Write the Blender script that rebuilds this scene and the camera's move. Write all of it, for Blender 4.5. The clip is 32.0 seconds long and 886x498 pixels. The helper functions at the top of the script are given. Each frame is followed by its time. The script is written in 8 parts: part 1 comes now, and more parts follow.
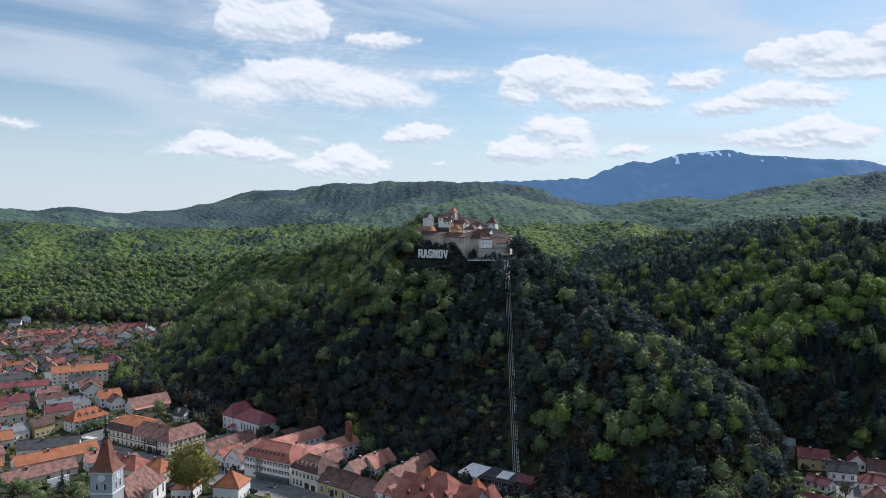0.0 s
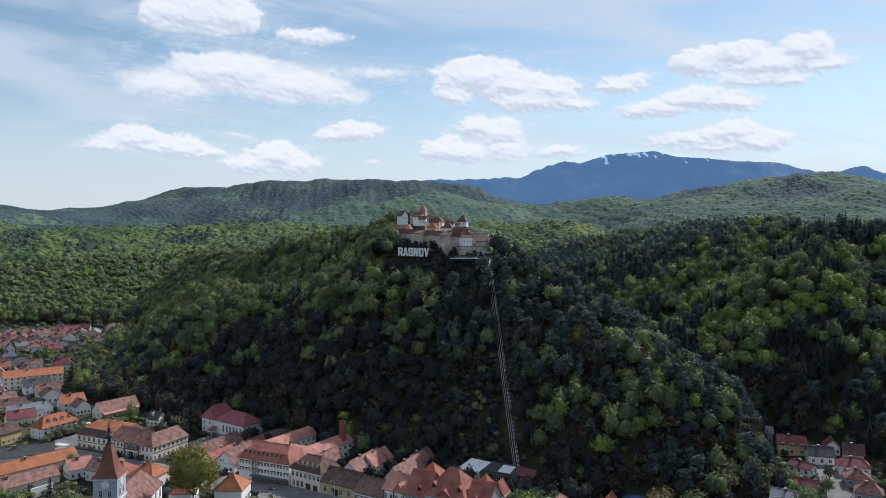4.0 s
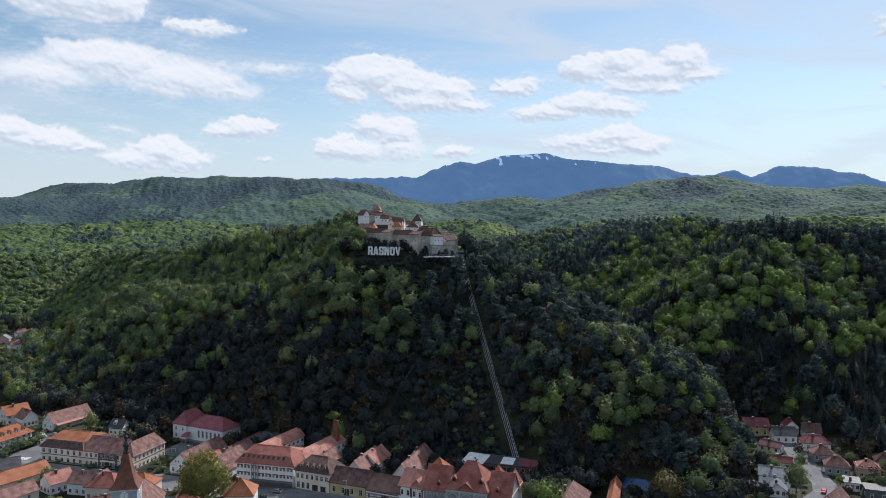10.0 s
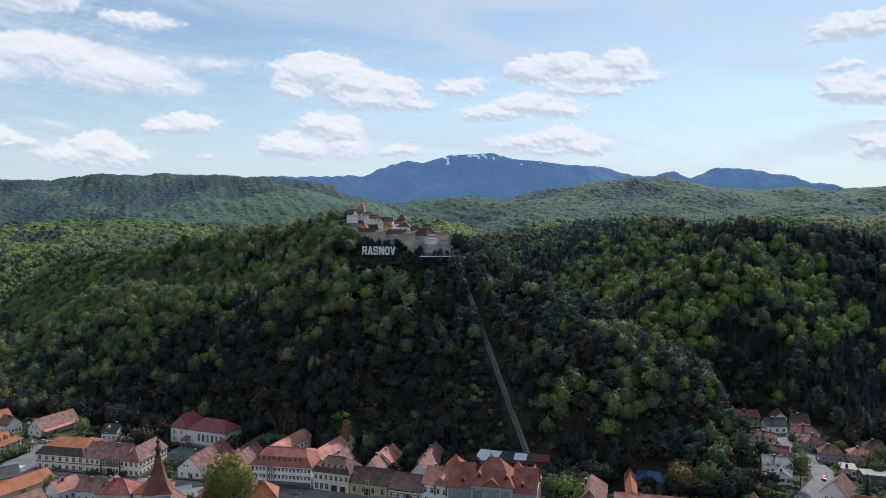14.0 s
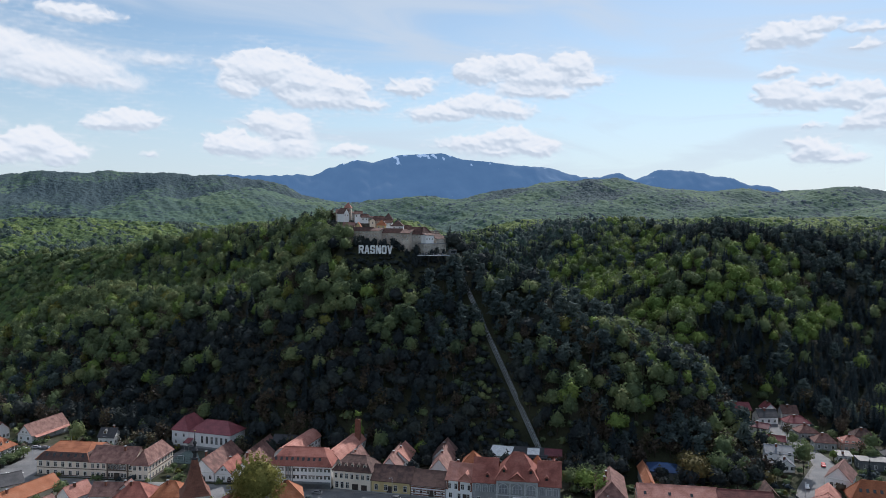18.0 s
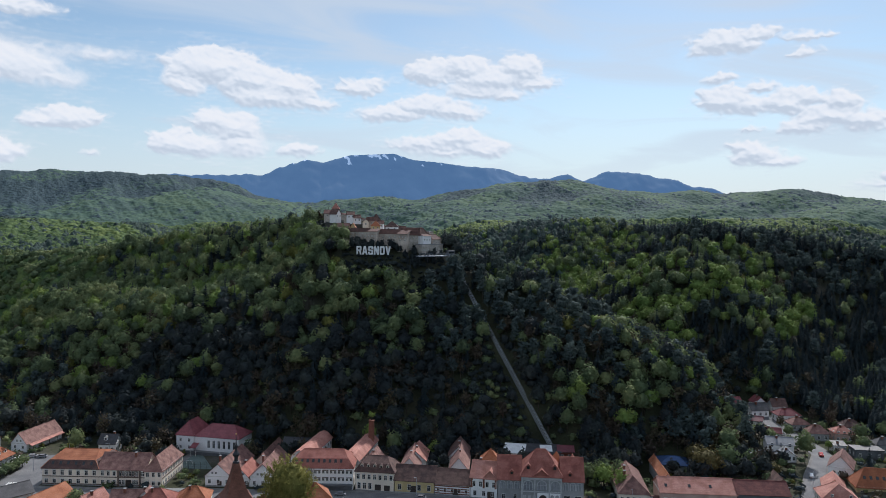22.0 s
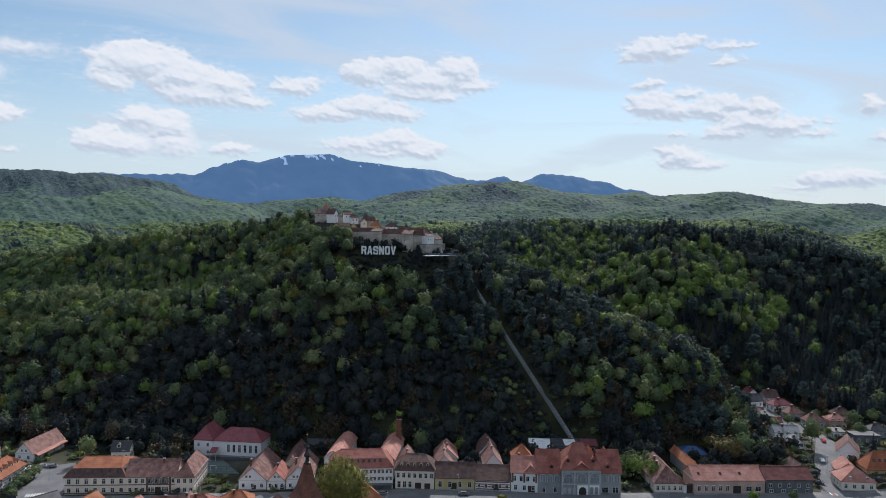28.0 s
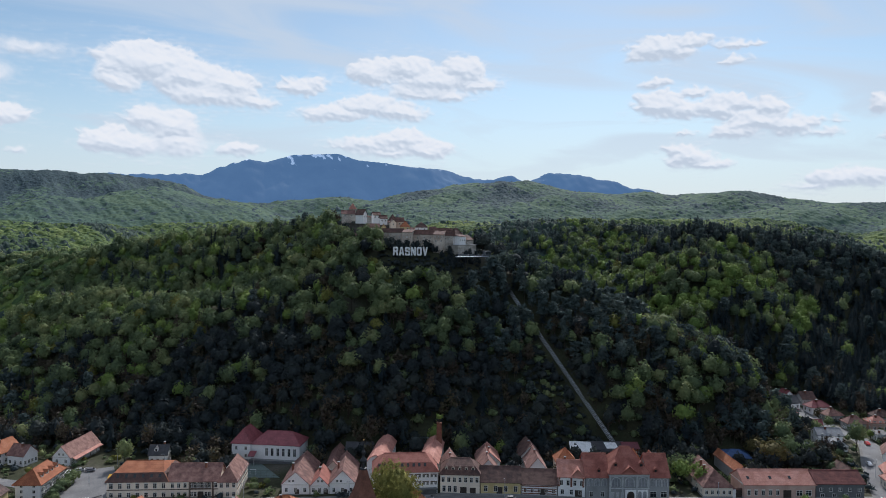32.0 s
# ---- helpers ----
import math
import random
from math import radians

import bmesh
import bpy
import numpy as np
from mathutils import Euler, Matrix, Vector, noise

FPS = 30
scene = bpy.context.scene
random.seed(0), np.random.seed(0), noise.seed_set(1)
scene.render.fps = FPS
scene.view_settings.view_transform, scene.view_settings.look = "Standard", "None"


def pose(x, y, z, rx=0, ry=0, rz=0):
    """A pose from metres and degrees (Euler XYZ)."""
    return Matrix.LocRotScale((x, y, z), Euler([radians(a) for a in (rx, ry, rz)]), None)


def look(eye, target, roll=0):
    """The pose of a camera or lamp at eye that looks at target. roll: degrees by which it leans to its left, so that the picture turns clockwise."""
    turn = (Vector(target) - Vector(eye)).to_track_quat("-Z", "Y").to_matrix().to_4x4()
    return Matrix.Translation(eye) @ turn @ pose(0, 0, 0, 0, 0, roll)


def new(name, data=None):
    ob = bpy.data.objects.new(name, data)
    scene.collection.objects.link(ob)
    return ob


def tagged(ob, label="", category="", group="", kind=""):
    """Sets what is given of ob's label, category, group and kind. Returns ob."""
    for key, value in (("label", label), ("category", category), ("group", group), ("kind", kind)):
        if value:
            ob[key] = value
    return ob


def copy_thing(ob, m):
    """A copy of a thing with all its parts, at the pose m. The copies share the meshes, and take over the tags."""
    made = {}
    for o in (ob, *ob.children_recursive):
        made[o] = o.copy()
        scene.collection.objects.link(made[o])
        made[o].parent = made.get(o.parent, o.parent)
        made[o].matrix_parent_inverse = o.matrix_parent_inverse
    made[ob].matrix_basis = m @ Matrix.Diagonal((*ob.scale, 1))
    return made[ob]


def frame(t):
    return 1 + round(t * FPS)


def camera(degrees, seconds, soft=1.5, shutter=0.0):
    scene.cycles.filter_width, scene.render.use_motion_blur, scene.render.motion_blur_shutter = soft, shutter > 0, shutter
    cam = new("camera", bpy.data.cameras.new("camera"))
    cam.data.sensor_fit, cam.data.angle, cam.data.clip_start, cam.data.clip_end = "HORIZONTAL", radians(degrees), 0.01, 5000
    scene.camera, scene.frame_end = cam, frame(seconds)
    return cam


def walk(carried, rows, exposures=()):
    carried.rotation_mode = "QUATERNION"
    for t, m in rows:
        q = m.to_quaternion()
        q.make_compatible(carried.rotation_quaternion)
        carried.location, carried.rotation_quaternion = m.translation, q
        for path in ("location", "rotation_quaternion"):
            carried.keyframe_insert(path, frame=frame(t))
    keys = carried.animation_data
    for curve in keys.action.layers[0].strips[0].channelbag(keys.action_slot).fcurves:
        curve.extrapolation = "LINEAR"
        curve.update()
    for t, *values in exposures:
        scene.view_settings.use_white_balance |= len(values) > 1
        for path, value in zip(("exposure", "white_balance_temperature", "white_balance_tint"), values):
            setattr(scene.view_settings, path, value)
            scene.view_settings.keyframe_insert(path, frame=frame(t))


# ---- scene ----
cam = camera(61.9, 32.0, soft=0.4)
METRES, EYE, TILT, LEAN, TURN = 250.0, 114.0, -2.0, 0.0, 0.0
ROWS = [
    (0.0, 0.0, 0.0, 0.0, 0.0, 0.0, 0.0),
    (0.5, -0.0153, -0.001, -0.0003, -0.72, -0.03, 0.01),
    (1.0, -0.0313, -0.0019, -0.0005, -1.47, -0.05, 0.03),
    (1.5, -0.0468, -0.0026, -0.0007, -2.19, -0.07, 0.04),
    (2.0, -0.0632, -0.0033, -0.0007, -2.93, -0.08, 0.05),
    (2.5, -0.0789, -0.0037, -0.0008, -3.62, -0.1, 0.06),
    (3.0, -0.0955, -0.004, -0.0008, -4.35, -0.11, 0.06),
    (3.5, -0.1116, -0.0041, -0.0006, -5.05, -0.12, 0.06),
    (5.5, -0.1812, -0.0026, 0.0001, -8.16, -0.13, 0.02),
    (6.0, -0.1987, -0.002, 0.0003, -8.93, -0.13, 0.03),
    (6.5, -0.2157, -0.0012, 0.0003, -9.68, -0.14, 0.04),
    (7.0, -0.2329, -0.0001, 0.0003, -10.45, -0.15, 0.07),
    (7.5, -0.2497, 0.0011, 0.0001, -11.19, -0.16, 0.09),
    (8.0, -0.2668, 0.0026, -0.0001, -11.94, -0.16, 0.12),
    (8.5, -0.2832, 0.0042, -0.0003, -12.68, -0.18, 0.14),
    (9.0, -0.3001, 0.0062, -0.0004, -13.46, -0.19, 0.15),
    (9.5, -0.3165, 0.0082, -0.0005, -14.2, -0.2, 0.16),
    (10.0, -0.3336, 0.0106, -0.0004, -14.86, -0.22, 0.17),
    (10.5, -0.3498, 0.0133, -0.0003, -15.41, -0.23, 0.19),
    (11.0, -0.3663, 0.0161, 0.0, -16.11, -0.25, 0.2),
    (11.5, -0.3825, 0.019, 0.0005, -16.84, -0.26, 0.21),
    (12.0, -0.3995, 0.0222, 0.0003, -17.61, -0.26, 0.2),
    (12.5, -0.4156, 0.0255, 0.0005, -18.37, -0.26, 0.22),
    (13.0, -0.4323, 0.0294, 0.0009, -18.7, -0.28, 0.22),
    (13.5, -0.4482, 0.0333, 0.0013, -19.0, -0.3, 0.21),
    (14.0, -0.4639, 0.0373, 0.0014, -19.66, -0.31, 0.21),
    (14.5, -0.4799, 0.0414, 0.0014, -20.32, -0.33, 0.19),
    (15.0, -0.4959, 0.0459, 0.0012, -20.97, -0.34, 0.17),
    (15.5, -0.5112, 0.0505, 0.0011, -21.59, -0.35, 0.2),
    (17.5, -0.5747, 0.0698, -0.0002, -23.6, -0.34, 0.17),
    (18.0, -0.5898, 0.0751, -0.0008, -24.24, -0.32, 0.2),
    (18.5, -0.6052, 0.0804, -0.001, -24.9, -0.32, 0.22),
    (19.0, -0.6206, 0.086, -0.0009, -25.53, -0.32, 0.24),
    (19.5, -0.6357, 0.0919, -0.0005, -26.15, -0.31, 0.25),
    (20.0, -0.6513, 0.0979, -0.0002, -26.7, -0.31, 0.27),
    (20.5, -0.6661, 0.1042, 0.0002, -27.14, -0.32, 0.28),
    (21.0, -0.6808, 0.1097, -0.0006, -27.6, -0.28, 0.31),
    (21.5, -0.6962, 0.1161, 0.0003, -28.15, -0.31, 0.3),
    (22.0, -0.7113, 0.1224, 0.0002, -28.69, -0.3, 0.3),
    (22.5, -0.7259, 0.1289, -0.0002, -29.23, -0.29, 0.28),
    (23.0, -0.7405, 0.1354, -0.0011, -29.87, -0.27, 0.3),
    (23.5, -0.7541, 0.1415, -0.0018, -30.49, -0.24, 0.34),
    (24.0, -0.7679, 0.1483, -0.0028, -31.14, -0.22, 0.36),
    (24.5, -0.7813, 0.155, -0.0037, -31.85, -0.21, 0.4),
    (25.0, -0.7958, 0.1628, -0.0039, -32.59, -0.21, 0.4),
    (25.5, -0.809, 0.1702, -0.0039, -33.27, -0.22, 0.43),
    (27.5, -0.8648, 0.201, -0.0025, -34.41, -0.24, 0.41),
    (28.0, -0.8776, 0.2092, -0.0025, -34.49, -0.23, 0.42),
    (28.5, -0.8906, 0.2173, -0.0019, -34.96, -0.24, 0.45),
    (29.0, -0.9041, 0.226, -0.0013, -35.4, -0.25, 0.46),
    (29.5, -0.9175, 0.2348, -0.0004, -35.51, -0.25, 0.45),
    (30.0, -0.9274, 0.2408, 0.0004, -35.53, -0.25, 0.44),
    (30.5, -0.9322, 0.2452, 0.0002, -35.28, -0.27, 0.41),
    (31.0, -0.9323, 0.2489, 0.0002, -35.0, -0.28, 0.39),
    (31.5, -0.9302, 0.2544, 0.0007, -34.69, -0.28, 0.46),
    (32.0, -0.9263, 0.2607, 0.0016, -34.3, -0.28, 0.52),
]
walk(cam, [(t, pose(0, 0, EYE, TILT, LEAN, TURN) @ pose(METRES * x, METRES * y, METRES * z, 90 + pitch, roll, yaw)) for t, x, y, z, yaw, pitch, roll in ROWS], exposures=[(0.0, 0.0, 6020, 13), (32.0, -0.13, 6020, 13)])

# ---- sky, sun, exposure ----
SUN_AZ, SUN_EL = 48.0, 40.0
sun = new("sun", bpy.data.lights.new("sun", "SUN"))
sun.data.energy, sun.data.angle, sun.data.color = 5.0, radians(0.55), (1.0, 0.95, 0.87)
sun.matrix_world = look((300, 300, 600), (300 - math.sin(radians(SUN_AZ)), 300 - math.cos(radians(SUN_AZ)), 600 - math.tan(radians(SUN_EL))))
scene.view_settings.exposure = 0.0


def node(tree, kind, **inputs):
    """A node with its properties and inputs; a key that begins with _ and a number is an input by index."""
    n = tree.nodes.new(kind)
    for key, value in inputs.items():
        if key.startswith("_"):
            sock = n.inputs[int(key[1:])]
            if isinstance(value, bpy.types.NodeSocket):
                tree.links.new(value, sock)
            else:
                sock.default_value = value
        else:
            setattr(n, key, value)
    return n


def maths(tree, op, a, b=0.0, c=0.0, clamp=False):
    return node(tree, "ShaderNodeMath", operation=op, use_clamp=clamp, _0=a, _1=b, _2=c).outputs[0]


def ramp(tree, fac, *stops):
    n = node(tree, "ShaderNodeValToRGB", _0=fac)
    while len(n.color_ramp.elements) < len(stops):
        n.color_ramp.elements.new(0.5)
    for e, (pos, col) in zip(n.color_ramp.elements, stops):
        e.position, e.color = pos, (*col, 1) if len(col) == 3 else col
    return n.outputs[0]


def make_world():
    w = bpy.data.worlds.new("sky")
    scene.world, w.use_nodes = w, True
    t = w.node_tree
    t.nodes.clear()
    sky = node(t, "ShaderNodeTexSky", sky_type="NISHITA", sun_disc=False, sun_elevation=radians(SUN_EL), sun_rotation=radians(SUN_AZ), altitude=700, air_density=1.0, dust_density=0.6, ozone_density=1.0)
    way = node(t, "ShaderNodeTexCoord").outputs["Generated"]
    xyz = node(t, "ShaderNodeSeparateXYZ", _0=way).outputs
    az = maths(t, "MULTIPLY", maths(t, "ARCTAN2", xyz[0], xyz[1]), 57.2958)
    el = maths(t, "MULTIPLY", maths(t, "ARCSINE", xyz[2]), 57.2958)
    # thin high veil, and the pale air low over the land
    wisp = node(t, "ShaderNodeTexNoise", noise_dimensions="2D", _0=node(t, "ShaderNodeCombineXYZ", _0=maths(t, "ADD", az, maths(t, "MULTIPLY", el, 1.8)), _1=maths(t, "MULTIPLY", el, 5.0)).outputs[0])
    wisp.inputs["Scale"].default_value, wisp.inputs["Detail"].default_value, wisp.inputs["Distortion"].default_value = 0.055, 6.0, 0.6
    veil = node(t, "ShaderNodeMapRange", interpolation_type="SMOOTHSTEP", _0=wisp.outputs["Fac"], _1=0.34, _2=0.70, _3=0.05, _4=0.75).outputs[0]
    low = node(t, "ShaderNodeMapRange", interpolation_type="SMOOTHSTEP", _0=el, _1=13.0, _2=0.5, _3=0.0, _4=0.80).outputs[0]
    veil = maths(t, "MULTIPLY", veil, node(t, "ShaderNodeMapRange", _0=el, _1=18.0, _2=35.0, _3=1.0, _4=0.3).outputs[0])
    # pale veil above the view, added to brighten the shade below
    veil = maths(t, "MAXIMUM", veil, node(t, "ShaderNodeMapRange", interpolation_type="SMOOTHSTEP", _0=el, _1=17.0, _2=40.0, _3=0.0, _4=0.62).outputs[0])
    veil = maths(t, "MAXIMUM", veil, low)
    air = node(t, "ShaderNodeVectorMath", operation="MULTIPLY", _0=sky.outputs[0], _1=(1.0, 1.04, 0.955)).outputs[0]
    blue = node(t, "ShaderNodeBackground", _0=air, _1=0.110).outputs[0]
    pale = node(t, "ShaderNodeBackground", _0=(0.82, 0.91, 0.985, 1), _1=0.79).outputs[0]
    mix = node(t, "ShaderNodeMixShader", _0=veil, _1=blue, _2=pale).outputs[0]
    t.links.new(mix, node(t, "ShaderNodeOutputWorld").inputs[0])


make_world()


# ---- materials ----
def material(name, colours, rough=0.8, scale=1.0, detail_scale=12.0, bump=0.0, stretch=(1, 1, 1), metal=0.0, translucent=0.0, island=0.0, tiles=None, spec=0.3, crowns=0.0, mottle=0.26):
    """Colours run over a coarse noise, darkened and lightened a little by a fine one; tiles: (width, height) of courses that add joints and relief."""
    m = bpy.data.materials.new(name)
    m.use_nodes = True
    t = m.node_tree
    bsdf = t.nodes["Principled BSDF"]
    place = node(t, "ShaderNodeNewGeometry").outputs["Position"] if tiles is None else node(t, "ShaderNodeTexCoord").outputs["Object"]
    where = node(t, "ShaderNodeVectorMath", operation="MULTIPLY", _0=place, _1=stretch).outputs[0]
    coarse = node(t, "ShaderNodeTexNoise", _0=where)
    coarse.inputs["Scale"].default_value, coarse.inputs["Detail"].default_value = scale, 4.0
    grain = node(t, "ShaderNodeTexNoise", _0=where)
    grain.inputs["Scale"].default_value, grain.inputs["Detail"].default_value = detail_scale, 3.0
    fac = maths(t, "ADD", maths(t, "MULTIPLY", maths(t, "SUBTRACT", coarse.outputs[0], 0.5), 1.9), 0.5)
    if island:
        rnd = node(t, "ShaderNodeNewGeometry").outputs["Random Per Island"]
        fac = maths(t, "ADD", fac, maths(t, "MULTIPLY", maths(t, "SUBTRACT", rnd, 0.5), island))
    else:
        rnd = node(t, "ShaderNodeObjectInfo").outputs["Random"]
        fac = maths(t, "ADD", fac, maths(t, "MULTIPLY", maths(t, "SUBTRACT", rnd, 0.5), 0.35))
    if crowns:
        cell = node(t, "ShaderNodeTexVoronoi", _0=node(t, "ShaderNodeVectorMath", operation="MULTIPLY", _0=place, _1=(1, 1, 0.7)).outputs[0])
        cell.inputs["Scale"].default_value = 1.0 / crowns
        pick = node(t, "ShaderNodeSeparateXYZ", _0=cell.outputs["Color"]).outputs[0]
        fac = maths(t, "ADD", fac, maths(t, "MULTIPLY", maths(t, "SUBTRACT", pick, 0.5), 0.6))
    n = len(colours)
    col = ramp(t, fac, *[((i + 0.5) / n, c) for i, c in enumerate(colours)])
    fine = node(t, "ShaderNodeMapRange", _0=grain.outputs[0], _1=0.25, _2=0.75, _3=1 - mottle, _4=1 + mottle).outputs[0]
    col = node(t, "ShaderNodeVectorMath", operation="MULTIPLY", _0=col, _1=node(t, "ShaderNodeCombineXYZ", _0=fine, _1=fine, _2=fine).outputs[0]).outputs[0]
    height = grain.outputs[0]
    if tiles:
        co = node(t, "ShaderNodeSeparateXYZ", _0=place).outputs
        course = maths(t, "FRACT", maths(t, "DIVIDE", co[2], tiles[1]))
        along = maths(t, "FRACT", maths(t, "DIVIDE", maths(t, "ADD", co[0], co[1]), tiles[0]))
        line = maths(t, "MINIMUM", maths(t, "MULTIPLY", course, 5.0), 1.0)
        rib = maths(t, "MINIMUM", maths(t, "MULTIPLY", along, 7.0), 1.0)
        joint = maths(t, "MULTIPLY", line, rib)
        dark = maths(t, "ADD", maths(t, "MULTIPLY", joint, 0.13), 0.87)
        col = node(t, "ShaderNodeVectorMath", operation="MULTIPLY", _0=col, _1=node(t, "ShaderNodeCombineXYZ", _0=dark, _1=dark, _2=dark).outputs[0]).outputs[0]
        height = maths(t, "ADD", height, joint)
    if crowns:
        height = maths(t, "SUBTRACT", maths(t, "MULTIPLY", grain.outputs[0], 0.25), maths(t, "MULTIPLY", cell.outputs["Distance"], cell.outputs["Distance"]))
    t.links.new(col, bsdf.inputs["Base Color"])
    bsdf.inputs["Roughness"].default_value, bsdf.inputs["Metallic"].default_value = rough, metal
    bsdf.inputs["Specular IOR Level"].default_value = spec
    if bump:
        b = node(t, "ShaderNodeBump", _0=bump)
        t.links.new(height, b.inputs["Height"])
        b.inputs["Distance"].default_value = crowns * 0.9 if crowns else 0.3
        t.links.new(b.outputs[0], bsdf.inputs["Normal"])
    if translucent:
        tr = node(t, "ShaderNodeBsdfTranslucent", _0=col)
        mix = node(t, "ShaderNodeMixShader", _0=translucent, _1=bsdf.outputs[0], _2=tr.outputs[0])
        t.links.new(mix.outputs[0], t.nodes["Material Output"].inputs[0])
    return m


M = {}
M["leaf"] = material("spring_leaves", [(0.059, 0.084, 0.053), (0.092, 0.125, 0.066), (0.133, 0.171, 0.082), (0.177, 0.211, 0.096), (0.220, 0.232, 0.110)], 0.8, 0.05, 0.6, translucent=0.32, island=0.2, spec=0.1)
M["leaf_bright"] = material("fresh_leaves", [(0.106, 0.164, 0.046), (0.150, 0.208, 0.054), (0.190, 0.238, 0.068)], 0.8, 0.08, 0.6, translucent=0.15, island=0.3, spec=0.1)
M["pine"] = material("pine_needles", [(0.034, 0.046, 0.054), (0.046, 0.060, 0.067), (0.060, 0.075, 0.079)], 0.9, 0.08, 0.6, translucent=0.12, island=0.12, spec=0.08)
# darker copy of the needles: shade of the eastern valley foot in colour
M["spruce"] = material("shade_dark_needles", [(0.016, 0.024, 0.029), (0.023, 0.033, 0.037), (0.033, 0.043, 0.045)], 0.9, 0.08, 0.6, translucent=0.12, island=0.12, spec=0.05)
# castle hill front: shade and blue air put into the leaf colour
M["shade"] = material("shaded_leaves", [(0.026, 0.033, 0.037), (0.037, 0.046, 0.048), (0.053, 0.062, 0.055)], 0.85, 0.08, 0.6, translucent=0.22, island=0.2, spec=0.08)
# lighter copy of the needles: sunlit spur and blue air in colour
M["scots"] = material("lit_hazy_needles", [(0.053, 0.073, 0.075), (0.072, 0.096, 0.092), (0.096, 0.121, 0.106)], 0.9, 0.08, 0.6, translucent=0.22, island=0.15, spec=0.08)
M["lime"] = material("olive_lime_leaves", [(0.150, 0.148, 0.045), (0.215, 0.205, 0.060), (0.275, 0.250, 0.080)], 0.8, 0.3, 1.5, translucent=0.35, island=0.5, spec=0.1)
M["olive"] = material("olive_young_leaves", [(0.095, 0.100, 0.026), (0.145, 0.145, 0.038), (0.185, 0.175, 0.052)], 0.8, 0.2, 1.5, translucent=0.15, island=0.4, spec=0.1)
M["russet"] = material("russet_young_leaves", [(0.062, 0.054, 0.024), (0.092, 0.080, 0.033), (0.120, 0.102, 0.042)], 0.8, 0.2, 1.5, translucent=0.2, island=0.4, spec=0.1)
M["bare"] = material("budding_twigs", [(0.045, 0.034, 0.026), (0.075, 0.058, 0.042), (0.085, 0.075, 0.038)], 0.8, 0.06, 0.6, translucent=0.1, island=0.5)
M["bark"] = material("bark", [(0.035, 0.027, 0.020), (0.07, 0.055, 0.042)], 0.9, 1.0, 8.0)
# far hills: blue haze of the air is put into these colours
M["far_leaf"] = material("hazy_far_leaves", [(0.058, 0.098, 0.080), (0.072, 0.115, 0.089), (0.087, 0.132, 0.098)], 0.9, 0.006, 0.5, spec=0.05, bump=0.2, crowns=5.0, mottle=0.14)
M["far_fresh"] = material("hazy_far_fresh_leaves", [(0.069, 0.111, 0.080), (0.085, 0.130, 0.088), (0.102, 0.148, 0.098)], 0.9, 0.006, 0.5, spec=0.05, bump=0.2, crowns=5.0, mottle=0.14)
M["far_dark"] = material("hazy_far_dull_leaves", [(0.045, 0.076, 0.076), (0.057, 0.091, 0.084), (0.070, 0.107, 0.091)], 0.9, 0.006, 0.5, spec=0.05, bump=0.2, crowns=5.0, mottle=0.14)
M["far_pine"] = material("hazy_far_conifers", [(0.033, 0.054, 0.068), (0.043, 0.068, 0.080), (0.055, 0.082, 0.089)], 0.9, 0.01, 0.5, spec=0.08, bump=0.3, crowns=4.0)
M["mid_leaf"] = material("hillside_leaves", [(0.036, 0.064, 0.030), (0.060, 0.096, 0.036), (0.092, 0.130, 0.044)], 0.9, 0.01, 0.6, spec=0.1, bump=0.45, crowns=5.5)
M["mid_fresh"] = material("hillside_fresh_leaves", [(0.075, 0.110, 0.038), (0.105, 0.142, 0.046), (0.135, 0.170, 0.054)], 0.9, 0.01, 0.6, spec=0.1, bump=0.45, crowns=5.5)
M["mid_pine"] = material("hillside_conifers", [(0.024, 0.040, 0.036), (0.036, 0.056, 0.050), (0.050, 0.074, 0.060)], 0.9, 0.01, 0.6, spec=0.1, bump=0.45, crowns=4.5)
M["soil"] = material("grass_and_soil", [(0.020, 0.022, 0.014), (0.032, 0.036, 0.020), (0.048, 0.050, 0.030), (0.085, 0.078, 0.066)], 0.95, 0.03, 0.9, bump=0.3, spec=0.1)
M["asphalt"] = material("asphalt", [(0.12, 0.12, 0.125), (0.15, 0.15, 0.155), (0.185, 0.18, 0.18)], 0.9, 0.15, 3.0)
M["paving"] = material("stone_paving", [(0.13, 0.125, 0.12), (0.20, 0.195, 0.19)], 0.85, 0.3, 4.0)
M["paint_line"] = material("road_paint", [(0.65, 0.65, 0.63), (0.75, 0.75, 0.73)], 0.7, 1.0, 5.0)
M["paint_red"] = material("red_road_paint", [(0.35, 0.06, 0.05), (0.45, 0.09, 0.07)], 0.7, 1.0, 5.0)
TILE = (0.55, 0.42)
M["roof_fort"] = material("old_castle_tiles", [(0.066, 0.036, 0.031), (0.104, 0.053, 0.044), (0.145, 0.078, 0.062)], 0.85, 0.5, 3.0, bump=0.2, tiles=TILE)
M["roof_red"] = material("red_clay_tiles", [(0.190, 0.064, 0.052), (0.265, 0.093, 0.072), (0.328, 0.129, 0.101)], 0.85, 0.35, 3.0, bump=0.2, tiles=TILE)
M["roof_orange"] = material("orange_clay_tiles", [(0.250, 0.085, 0.042), (0.330, 0.120, 0.058), (0.370, 0.150, 0.082)], 0.85, 0.3, 3.0, bump=0.2, tiles=TILE)
M["roof_salmon"] = material("salmon_clay_tiles", [(0.314, 0.137, 0.106), (0.409, 0.188, 0.149), (0.470, 0.237, 0.193)], 0.85, 0.3, 3.0, bump=0.2, tiles=TILE)
